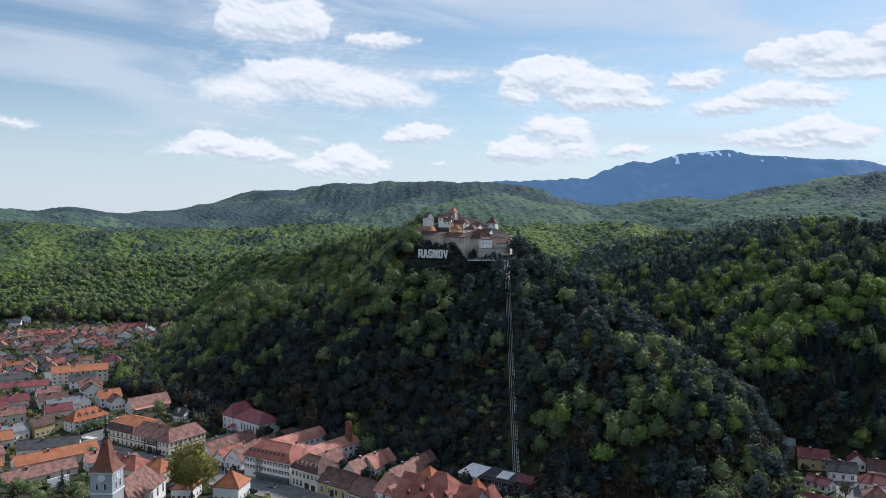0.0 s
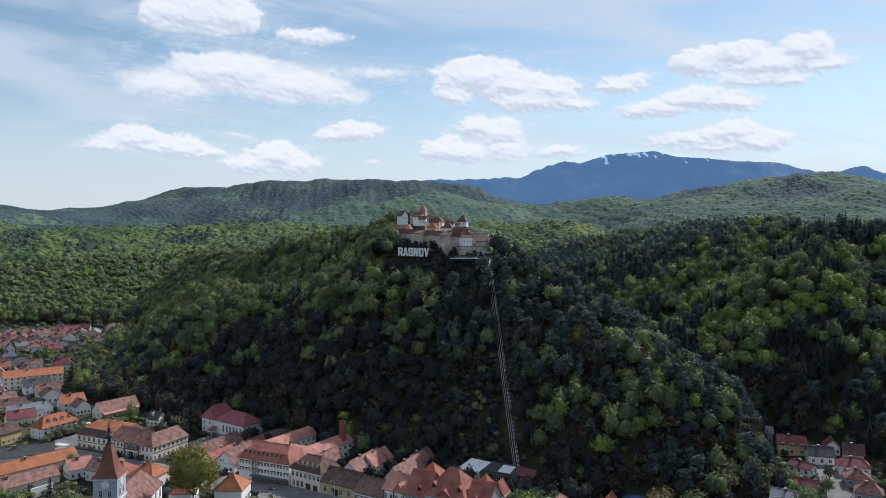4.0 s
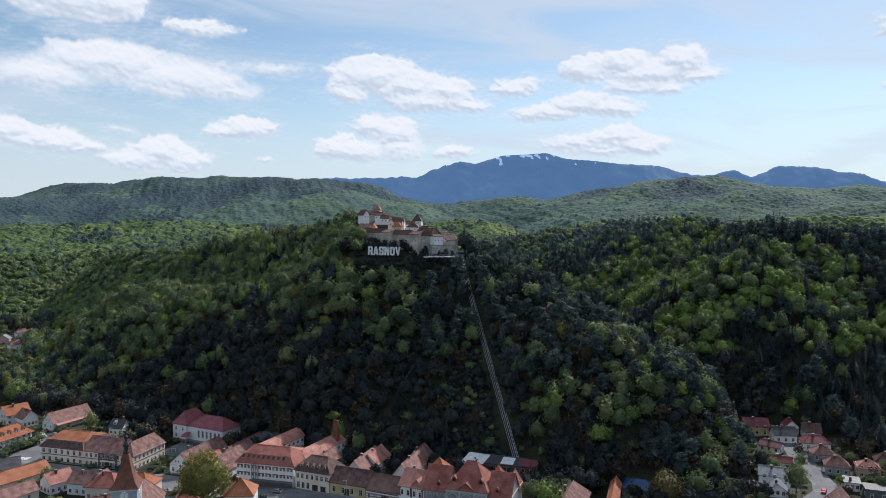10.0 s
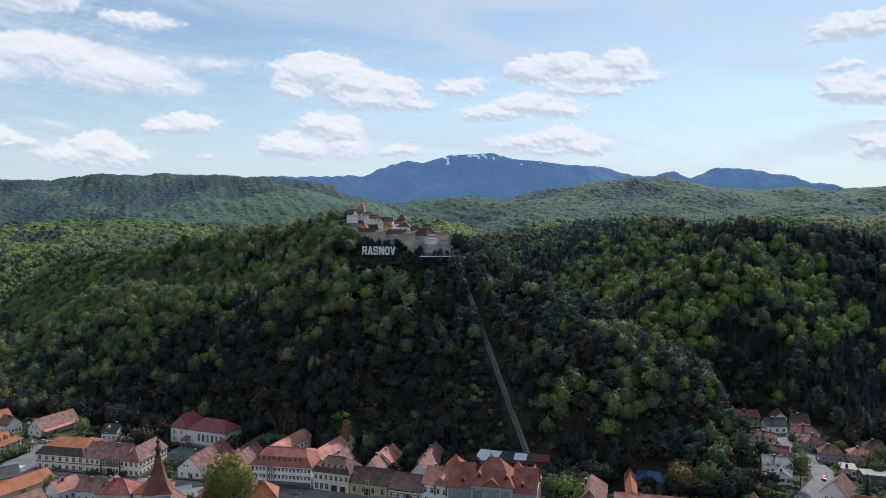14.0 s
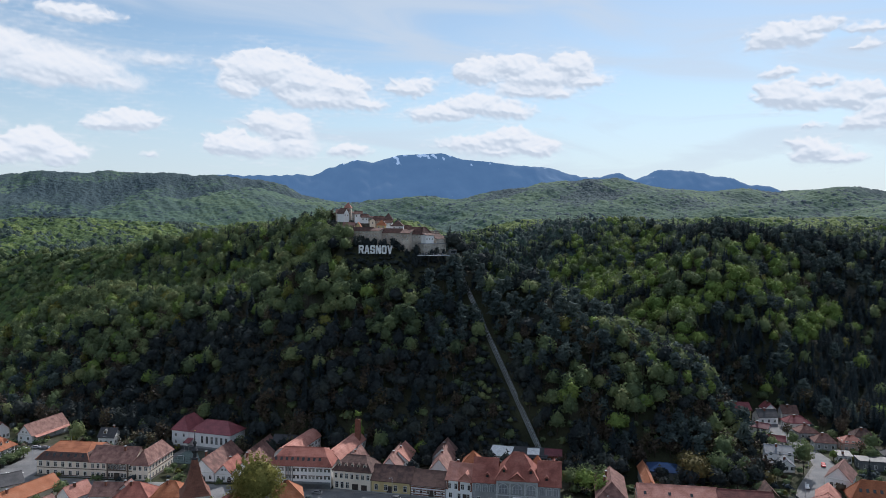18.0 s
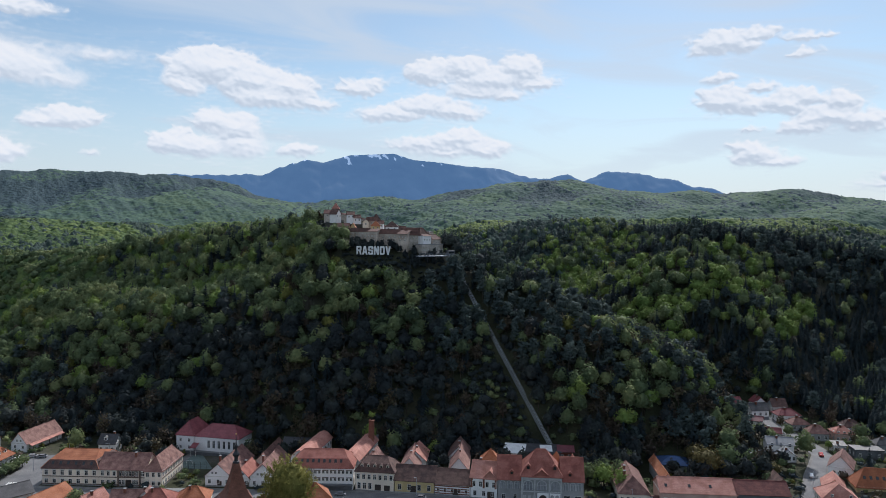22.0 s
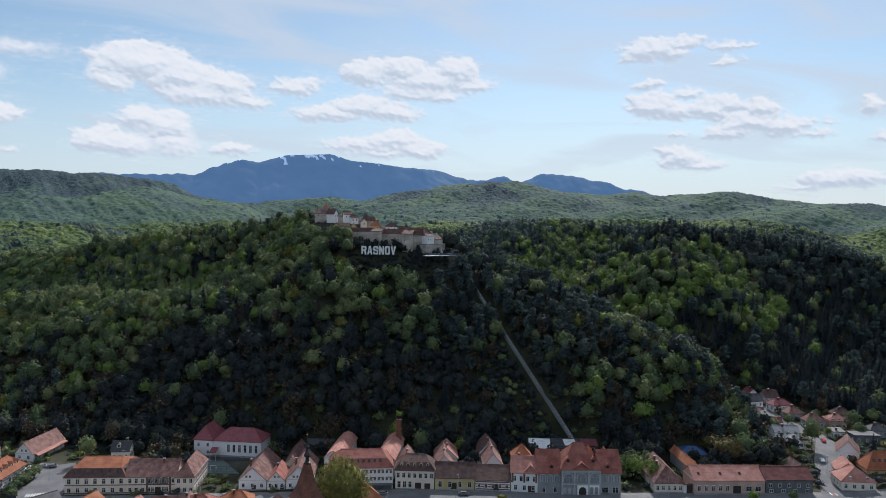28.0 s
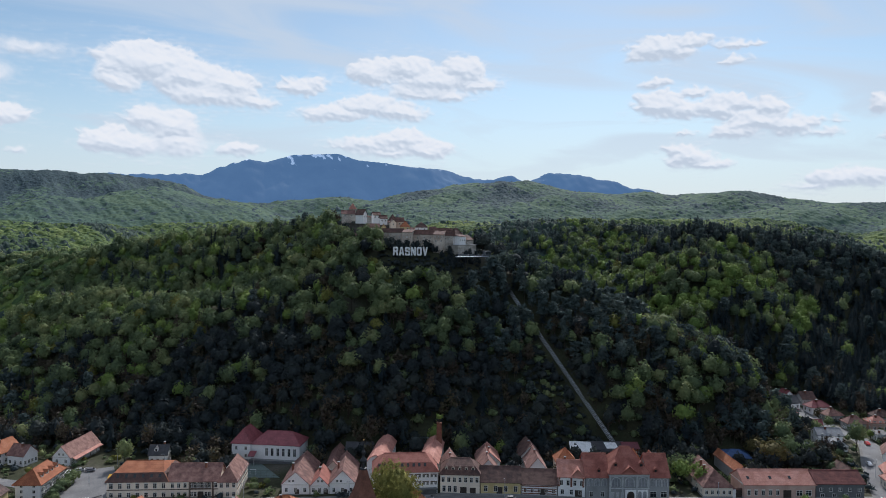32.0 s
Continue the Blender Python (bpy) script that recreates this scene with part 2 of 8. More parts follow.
M["roof_brown"] = material("weathered_brown_tiles", [(0.128, 0.068, 0.060), (0.210, 0.110, 0.094), (0.287, 0.161, 0.135)], 0.85, 0.5, 3.5, bump=0.2, tiles=TILE)
M["roof_dark"] = material("dark_brown_tiles", [(0.057, 0.034, 0.032), (0.098, 0.055, 0.048), (0.138, 0.081, 0.067)], 0.8, 0.5, 3.5, bump=0.2, tiles=TILE)
M["spire"] = material("rusty_spire_tiles", [(0.135, 0.056, 0.040), (0.185, 0.078, 0.054), (0.225, 0.100, 0.070)], 0.8, 0.4, 3.0, bump=0.3, tiles=TILE)
M["roof_oxblood"] = material("dark_red_tiles", [(0.100, 0.034, 0.032), (0.145, 0.049, 0.044), (0.185, 0.067, 0.057)], 0.85, 0.4, 3.0, bump=0.2, tiles=TILE)
M["roof_maroon"] = material("maroon_sheet_roof", [(0.125, 0.036, 0.045), (0.171, 0.052, 0.063)], 0.55, 0.3, 2.0, tiles=(0.9, 3.0))
M["roof_hall"] = material("bright_maroon_sheet_roof", [(0.189, 0.053, 0.063), (0.259, 0.077, 0.087)], 0.55, 0.3, 2.0, tiles=(0.9, 3.0))
M["roof_crimson"] = material("crimson_sheet_roof", [(0.144, 0.034, 0.041), (0.191, 0.051, 0.056), (0.218, 0.074, 0.076)], 0.6, 0.3, 2.0, tiles=(0.7, 1.2))
M["roof_grey"] = material("grey_sheet_roof", [(0.11, 0.118, 0.135), (0.155, 0.165, 0.185), (0.20, 0.21, 0.23)], 0.6, 0.4, 3.0, tiles=(0.8, 2.5))
M["roof_slate"] = material("dark_grey_roof", [(0.045, 0.045, 0.050), (0.075, 0.073, 0.078)], 0.6, 0.4, 3.0, tiles=(0.6, 0.8))
M["roof_white"] = material("pale_sheet_roof", [(0.60, 0.60, 0.60), (0.74, 0.74, 0.74)], 0.5, 0.4, 3.0, tiles=(0.9, 3.0))
M["roof_blue"] = material("blue_sheet_roof", [(0.030, 0.065, 0.16), (0.045, 0.09, 0.21)], 0.45, 0.4, 3.0, tiles=(0.9, 3.0))
M["white"] = material("white_plaster", [(0.707, 0.695, 0.690), (0.764, 0.752, 0.747), (0.821, 0.809, 0.805)], 0.9, 0.12, 2.0, mottle=0.07)
M["cream"] = material("cream_plaster", [(0.638, 0.555, 0.463), (0.704, 0.622, 0.525), (0.759, 0.677, 0.576)], 0.9, 0.12, 2.0, mottle=0.07)
M["yellow"] = material("yellow_plaster", [(0.46, 0.36, 0.18), (0.56, 0.45, 0.24)], 0.9, 0.3, 2.0, mottle=0.07)
M["pinkwall"] = material("pink_plaster", [(0.44, 0.30, 0.25), (0.54, 0.38, 0.32)], 0.9, 0.3, 2.0, mottle=0.07)
M["grey"] = material("grey_plaster", [(0.23, 0.235, 0.24), (0.28, 0.285, 0.29), (0.325, 0.33, 0.335)], 0.9, 0.15, 2.0, mottle=0.07)
M["bluegrey"] = material("blue_grey_plaster", [(0.30, 0.325, 0.37), (0.36, 0.385, 0.43), (0.41, 0.435, 0.47)], 0.9, 0.15, 2.0, mottle=0.07)
M["darkwall"] = material("dark_grey_facade", [(0.085, 0.09, 0.10), (0.13, 0.135, 0.14)], 0.8, 0.4, 2.0, mottle=0.07)
M["stone_trim"] = material("grey_moulded_plaster", [(0.36, 0.365, 0.37), (0.44, 0.445, 0.45)], 0.85, 0.5, 3.0)
M["trim"] = material("pale_trim", [(0.55, 0.54, 0.51), (0.66, 0.65, 0.62)], 0.85, 0.5, 3.0)
M["dark_trim"] = material("brown_trim", [(0.10, 0.075, 0.06), (0.15, 0.11, 0.09)], 0.85, 0.5, 3.0)
M["brick"] = material("red_brick", [(0.15, 0.060, 0.040), (0.23, 0.095, 0.065)], 0.9, 0.6, 4.0, bump=0.4, tiles=(0.25, 0.09))
M["stone"] = material("rubble_masonry", [(0.30, 0.27, 0.235), (0.44, 0.40, 0.35), (0.56, 0.51, 0.46)], 0.95, 0.35, 2.5, bump=0.6)
M["rock"] = material("shaded_rock", [(0.06, 0.055, 0.05), (0.14, 0.125, 0.11)], 0.95, 0.3, 2.0, bump=0.8)
M["wood"] = material("weathered_timber", [(0.07, 0.05, 0.035), (0.13, 0.095, 0.065)], 0.8, 0.6, 6.0, stretch=(1, 1, 6))
M["door"] = material("dark_door_paint", [(0.035, 0.028, 0.024), (0.06, 0.045, 0.038)], 0.6, 1.0, 6.0)
M["galvanised"] = material("galvanised_steel", [(0.36, 0.38, 0.41), (0.48, 0.50, 0.53)], 0.55, 0.3, 3.0, metal=0.2)
M["steel"] = material("galvanised_steel", [(0.34, 0.36, 0.40), (0.46, 0.48, 0.52)], 0.62, 0.5, 5.0, metal=0.35)
M["iron"] = material("dark_iron", [(0.03, 0.03, 0.034), (0.05, 0.05, 0.055)], 0.5, 1.0, 6.0, metal=0.4)
M["gilt"] = material("gilded_copper", [(0.55, 0.36, 0.12), (0.65, 0.45, 0.18)], 0.35, 1.0, 4.0, metal=0.8)
M["letter"] = material("white_letter_panels", [(0.72, 0.72, 0.72), (0.80, 0.80, 0.80)], 0.6, 0.5, 4.0)
M["car_paint"] = material("car_paint", [(0.03, 0.035, 0.045), (0.25, 0.25, 0.27), (0.55, 0.55, 0.56)], 0.25, 0.02, 0.05, spec=0.6)
M["car_white"] = material("white_car_paint", [(0.70, 0.70, 0.70), (0.78, 0.78, 0.78)], 0.25, 0.2, 0.5, spec=0.6)
M["car_red"] = material("red_car_paint", [(0.40, 0.02, 0.02), (0.48, 0.03, 0.03)], 0.25, 0.2, 0.5, spec=0.6)
M["car_yellow"] = material("yellow_van_paint", [(0.60, 0.34, 0.02), (0.66, 0.40, 0.03)], 0.3, 0.2, 0.5, spec=0.6)
M["rubber"] = material("tyre_rubber", [(0.012, 0.012, 0.012), (0.02, 0.02, 0.02)], 0.8, 2.0, 8.0)
M["court"] = material("green_sports_surface", [(0.085, 0.115, 0.108), (0.115, 0.15, 0.14)], 0.85, 0.2, 3.0)


def glass_material():
    m = bpy.data.materials.new("window_glass")
    m.use_nodes = True
    b = m.node_tree.nodes["Principled BSDF"]
    b.inputs["Base Color"].default_value, b.inputs["Roughness"].default_value = (0.022, 0.026, 0.031, 1), 0.08
    b.inputs["Specular IOR Level"].default_value = 0.6
    return m


M["glass"] = glass_material()
M["leaded"] = material("pale_leaded_glazing", [(0.16, 0.17, 0.19), (0.24, 0.25, 0.27)], 0.35, 0.8, 3.0, spec=0.5)


def mountain_material():
    """Far range: dark conifers with streaks of old snow near the top; the blue haze of the air between is put in as the
    surface's own glow.
    """
    m = bpy.data.materials.new("hazy_mountain")
    m.use_nodes = True
    t = m.node_tree
    b = t.nodes["Principled BSDF"]
    p = node(t, "ShaderNodeNewGeometry").outputs["Position"]
    n = node(t, "ShaderNodeTexNoise", _0=p)
    n.inputs["Scale"].default_value, n.inputs["Detail"].default_value = 0.012, 7.0
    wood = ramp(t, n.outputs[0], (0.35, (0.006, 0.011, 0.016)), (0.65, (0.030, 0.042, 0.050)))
    q = node(t, "ShaderNodeTexNoise", _0=node(t, "ShaderNodeVectorMath", operation="MULTIPLY", _0=p, _1=(1.0, 0.5, 0.45)).outputs[0])
    q.inputs["Scale"].default_value, q.inputs["Detail"].default_value = 0.040, 5.0
    z = node(t, "ShaderNodeSeparateXYZ", _0=p).outputs[2]
    high = node(t, "ShaderNodeMapRange", _0=z, _1=268.0, _2=352.0, _3=-0.20, _4=-0.005).outputs[0]
    snow = node(t, "ShaderNodeMapRange", interpolation_type="SMOOTHSTEP", _0=maths(t, "ADD", q.outputs[0], high), _1=0.538, _2=0.572).outputs[0]
    t.links.new(node(t, "ShaderNodeMix", data_type="RGBA", _0=snow, _6=wood, _7=(0.62, 0.66, 0.72, 1)).outputs[2], b.inputs["Base Color"])
    b.inputs["Roughness"].default_value, b.inputs["Specular IOR Level"].default_value = 0.95, 0.05
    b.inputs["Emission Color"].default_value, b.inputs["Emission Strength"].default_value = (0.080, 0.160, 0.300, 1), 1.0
    return m


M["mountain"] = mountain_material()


# ---- building helpers ----
def mesh_of(name, bm, mat, smooth=False):
    me = bpy.data.meshes.new(name)
    bmesh.ops.recalc_face_normals(bm, faces=bm.faces)
    bm.to_mesh(me)
    bm.free()
    for m in mat if isinstance(mat, (list, tuple)) else [mat]:
        me.materials.append(m)
    if smooth:
        me.shade_smooth()
    return me


def part(name, bm, mat, parent=None, label="", at=None, smooth=False):
    """Links a bmesh (or a ready mesh) as one object under a thing or a part."""
    me = bm if isinstance(bm, bpy.types.Mesh) else mesh_of(name, bm, mat, smooth)
    ob = new(name, me)
    ob.parent = parent
    if at is not None:
        ob.matrix_basis = at
    return tagged(ob, label)


def thing(name, label, category, at, group="", kind=""):
    ob = new(name)
    ob.empty_display_size = 0.5
    ob.matrix_basis = at
    return tagged(ob, label, category, group, kind)


def box(bm, x0, x1, y0, y1, z0, z1):
    v = [bm.verts.new(p) for p in ((x0, y0, z0), (x1, y0, z0), (x1, y1, z0), (x0, y1, z0), (x0, y0, z1), (x1, y0, z1), (x1, y1, z1), (x0, y1, z1))]
    for f in ((0, 3, 2, 1), (4, 5, 6, 7), (0, 1, 5, 4), (1, 2, 6, 5), (2, 3, 7, 6), (3, 0, 4, 7)):
        bm.faces.new([v[i] for i in f])
    return bm


def boxed(*dims):
    return box(bmesh.new(), *dims)


def poly(bm, *loops):
    for loop in loops:
        bm.faces.new([bm.verts.new(p) for p in loop])
    return bm


def slab(bm, quad, thick):
    """A sloping sheet with thickness: the loop of points, and the same lowered."""
    top = [bm.verts.new(p) for p in quad]
    low = [bm.verts.new((p[0], p[1], p[2] - thick)) for p in quad]
    bm.faces.new(top)
    bm.faces.new(low[::-1])
    n = len(quad)
    for i in range(n):
        bm.faces.new((top[i], low[i], low[(i + 1) % n], top[(i + 1) % n]))
    return bm


def tube(bm, a, b, r, sides=6, r2=None):
    a, b = Vector(a), Vector(b)
    q = (b - a).to_track_quat("Z", "Y").to_matrix()
    rings = []
    for c, rad in ((a, r), (b, r if r2 is None else r2)):
        rings.append([bm.verts.new(c + q @ Vector((rad * math.cos(2 * math.pi * i / sides), rad * math.sin(2 * math.pi * i / sides), 0))) for i in range(sides)])
    for i in range(sides):
        bm.faces.new((rings[0][i], rings[0][(i + 1) % sides], rings[1][(i + 1) % sides], rings[1][i]))
    bm.faces.new(rings[0][::-1])
    bm.faces.new(rings[1])
    return bm


# ---- the lie of the land ----
def sstep(a, b, v):
    u = np.clip((v - a) / (b - a), 0, 1)
    return u * u * (3 - 2 * u)


# each ridge: crest points (x, y, z), side slope, half-width of the flat top, rounding
RIDGES = [
    ([(-13, 452, 96), (12, 436, 96), (37, 428, 95)], 0.97, 6, 6),
    ([(12, 446, 98), (6, 480, 104), (2, 530, 110), (-12, 565, 102), (-29, 606, 98), (-75, 680, 89), (-135, 747, 80), (-210, 830, 70)], 0.92, 9, 8),
    ([(-8, 480, 100), (-55, 488, 70), (-90, 510, 60), (-125, 550, 56), (-165, 640, 52)], 0.80, 4, 8),
    ([(34, 428, 94), (70, 372, 70), (103, 316, 47), (121, 294, 30), (134, 272, 10)], 0.82, 3, 8),
    ([(192, 752, 90), (239, 706, 98), (284, 670, 107), (319, 632, 111), (343, 594, 106), (470, 560, 100), (640, 560, 105)], 0.5, 5, 25),
    ([(222, 400, 84), (266, 440, 104), (301, 432, 101), (365, 408, 92), (436, 351, 74), (520, 290, 60)], 0.78, 4, 14),
    ([(-127, 1243, 100), (-309, 1211, 95), (-451, 1219, 100), (-589, 1215, 104), (-694, 1158, 98), (-1000, 1000, 95)], 0.26, 30, 50),
    ([(-202, 1436, 104), (-148, 1442, 115), (-27, 1480, 142), (87, 1497, 162), (187, 1388, 136), (294, 1215, 104), (349, 1096, 79)], 0.32, 10, 60),
    ([(-1300, 1250, 125), (-874, 1458, 131), (-792, 1561, 135), (-642, 1735, 133), (-577, 1967, 158), (-475, 2046, 194), (-354, 2070, 208), (-212, 2069, 221), (-37, 2020, 218), (84, 1968, 218), (173, 1952, 202), (261, 1943, 175), (333, 1931, 154)], 0.33, 10, 60),
    ([(252, 1771, 150), (413, 1647, 157), (510, 1537, 160), (552, 1509, 149), (653, 1437, 174), (745, 1361, 192), (839, 1297, 189), (853, 1239, 182), (970, 1123, 174), (1029, 1053, 162), (1082, 983, 179), (1124, 922, 165), (1208, 775, 154), (1235, 719, 139), (1300, 500, 122)], 0.30, 10, 50),
]
MOUNTAIN = ([(-300, 2700, 200), (194, 2643, 262), (508, 2601, 269), (565, 2589, 302), (657, 2567, 330), (712, 2553, 320), (801, 2526, 350), (953, 2473, 360), (1018, 2447, 339), (1126, 2399, 328), (1242, 2341, 316), (1341, 2345, 311), (1456, 2269, 279), (1534, 2213, 292), (1579, 2179, 274), (1651, 2121, 308), (1706, 2074, 302), (1821, 1967, 276), (1914, 1871, 237), (1978, 1800, 199), (2200, 1500, 150)], 0.85, 1, 6)


def ridge_height(crest, slope, flat, rnd, x, y):
    best = np.full(x.shape, -1e9)
    for (ax, ay, az), (bx, by, bz) in zip(crest, crest[1:]):
        dx, dy = bx - ax, by - ay
        s = np.clip(((x - ax) * dx + (y - ay) * dy) / (dx * dx + dy * dy), 0, 1)
        d = np.maximum(np.hypot(x - ax - s * dx, y - ay - s * dy) - flat, 0)
        best = np.maximum(best, az + s * (bz - az) - slope * (np.sqrt(d * d + rnd * rnd) - rnd))
    return best


def waves(x, y, size, seed):
    """Smooth uneven ground, about -1 to 1."""
    rng = np.random.RandomState(seed)
    out = np.zeros(np.shape(x))
    for k in range(9):
        a, f, p = rng.uniform(0, 6.28), rng.uniform(0.6, 1.9) / size, rng.uniform(0, 6.28)
        out = out + np.sin((x * math.cos(a) + y * math.sin(a)) * f * 6.28 + p)
    return out / 4.0


def valley_floor(x, y):
    z = 0.4 + 2.4 * sstep(-130, -60, x) + 1.4 * sstep(0, 70, x) + 4.6 * sstep(78, 125, x) + 5.5 * sstep(132, 190, x) * sstep(240, 320, y) + 6 * sstep(560, 820, y)
    z = z - 3.0 * sstep(205, 120, y)
    r = np.hypot(x + 100, y - 100)
    return z + 42 * sstep(850, 1500, r) - 12 * sstep(-250, -600, y)


def foot_line(x):
    """Where the hills rise from the town."""
    return np.interp(x, [-600, -300, -275, -255, -240, -215, -165, -140, -120, -96, -85, -75, -62, -48, -38, -25, -10, 5, 20, 33, 45, 60, 95, 112, 126, 140, 152, 170, 180, 186],
        [790, 790, 760, 640, 540, 480, 454, 424, 413, 404, 384, 367, 355, 345, 336, 334, 327, 318, 309, 298, 284, 271, 257, 262, 274, 300, 320, 316, 270, 0])


def height(x, y):
    x, y = np.asarray(x, float), np.asarray(y, float)
    base = valley_floor(x, y)
    h = base
    for i, (crest, slope, flat, rnd) in enumerate(RIDGES):
        k = 5.0 if i < 6 else 10.0
        r = ridge_height(crest, slope, flat, rnd, x, y)
        far = 0 if i < 6 else 8
        r = r + far * waves(x, y, 260, 5 + i) * sstep(0, 60, np.minimum(r - base, 200))
        d = np.clip(0.5 + 0.5 * (r - h) / k, 0, 1)
        h = h * (1 - d) + r * d + k * d * (1 - d) * 0.5
    h = base + (h - base) * np.where(x > -290, sstep(-6, 30, y - foot_line(x)), 1.0)
    rough = sstep(4, 20, h - base)
    return h + rough * (2.2 * waves(x, y, 45, 3) + 0.8 * waves(x, y, 18, 4))


def hz(x, y):
    return float(sheet_z(np.array([x]), np.array([y]))[0])


def spread(fine0, fine1, step, lo, hi, growth=1.045):
    mid = list(np.arange(fine0, fine1 + 0.1, step))
    up, s = [], step
    while (up[-1] if up else fine1) < hi:
        s *= growth
        up.append((up[-1] if up else fine1) + s)
    down, s = [], step
    while (down[-1] if down else fine0) > lo:
        s *= growth
        down.append((down[-1] if down else fine0) - s)
    return np.array(down[::-1] + mid + up)


def mesh_arrays(name, verts, faces, mats, smooth=False, index=None):
    """A mesh from arrays; all faces have the same number of corners."""
    me = bpy.data.meshes.new(name)
    n, k = faces.shape
    me.vertices.add(len(verts))
    me.vertices.foreach_set("co", np.ascontiguousarray(verts, np.float32).ravel())
    me.loops.add(n * k)
    me.loops.foreach_set("vertex_index", np.ascontiguousarray(faces, np.int32).ravel())
    me.polygons.add(n)
    me.polygons.foreach_set("loop_start", np.arange(0, n * k, k, dtype=np.int32))
    if index is not None:
        me.polygons.foreach_set("material_index", np.ascontiguousarray(index, np.int32))
    for m in mats:
        me.materials.append(m)
    me.update(calc_edges=True)
    if smooth:
        me.shade_smooth()
    return me


def sheet(xs, ys, f):
    X, Y = np.meshgrid(xs, ys)
    v = np.stack([X, Y, f(X, Y)], -1).reshape(-1, 3)
    i = np.arange(len(ys) - 1)[:, None] * len(xs) + np.arange(len(xs) - 1)[None]
    q = np.stack([i, i + 1, i + 1 + len(xs), i + len(xs)], -1).reshape(-1, 4)
    return v, q


GX, GY = spread(-260, 420, 5, -4300, 4300), spread(170, 620, 5, -2500, 4300)
gv, gq = sheet(GX, GY, height)
GZ = gv[:, 2].reshape(len(GY), len(GX))


def sheet_z(x, y):
    """The height of the ground sheet itself, between its points."""
    i, j = np.clip(np.searchsorted(GX, x) - 1, 0, len(GX) - 2), np.clip(np.searchsorted(GY, y) - 1, 0, len(GY) - 2)
    u, v = (x - GX[i]) / (GX[i + 1] - GX[i]), (y - GY[j]) / (GY[j + 1] - GY[j])
    return (GZ[j, i] * (1 - u) + GZ[j, i + 1] * u) * (1 - v) + (GZ[j + 1, i] * (1 - u) + GZ[j + 1, i + 1] * u) * v



tagged(new("ground", mesh_arrays("ground", gv, gq, [M["soil"]], True)), "hilly ground with grass, soil and forest floor", "ground", kind="structure")


def mountain_height(x, y):
    r = ridge_height(*MOUNTAIN, x, y)
    drop = MOUNTAIN[0][8][2] - r
    return r + 0.09 * np.clip(drop, 0, 160) * waves(x, y, 190, 31) + 3.0 * waves(x, y, 60, 32) * sstep(-5, 30, drop) - 40


mv, mq = sheet(np.arange(-400, 2300, 9.0), np.arange(1450, 2800, 9.0), lambda x, y: mountain_height(x, y) + 40)
keep = (mv[mq][:, :, 2].max(1) > 90)
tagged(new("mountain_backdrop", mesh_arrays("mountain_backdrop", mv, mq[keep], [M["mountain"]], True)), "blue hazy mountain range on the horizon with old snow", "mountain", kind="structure")


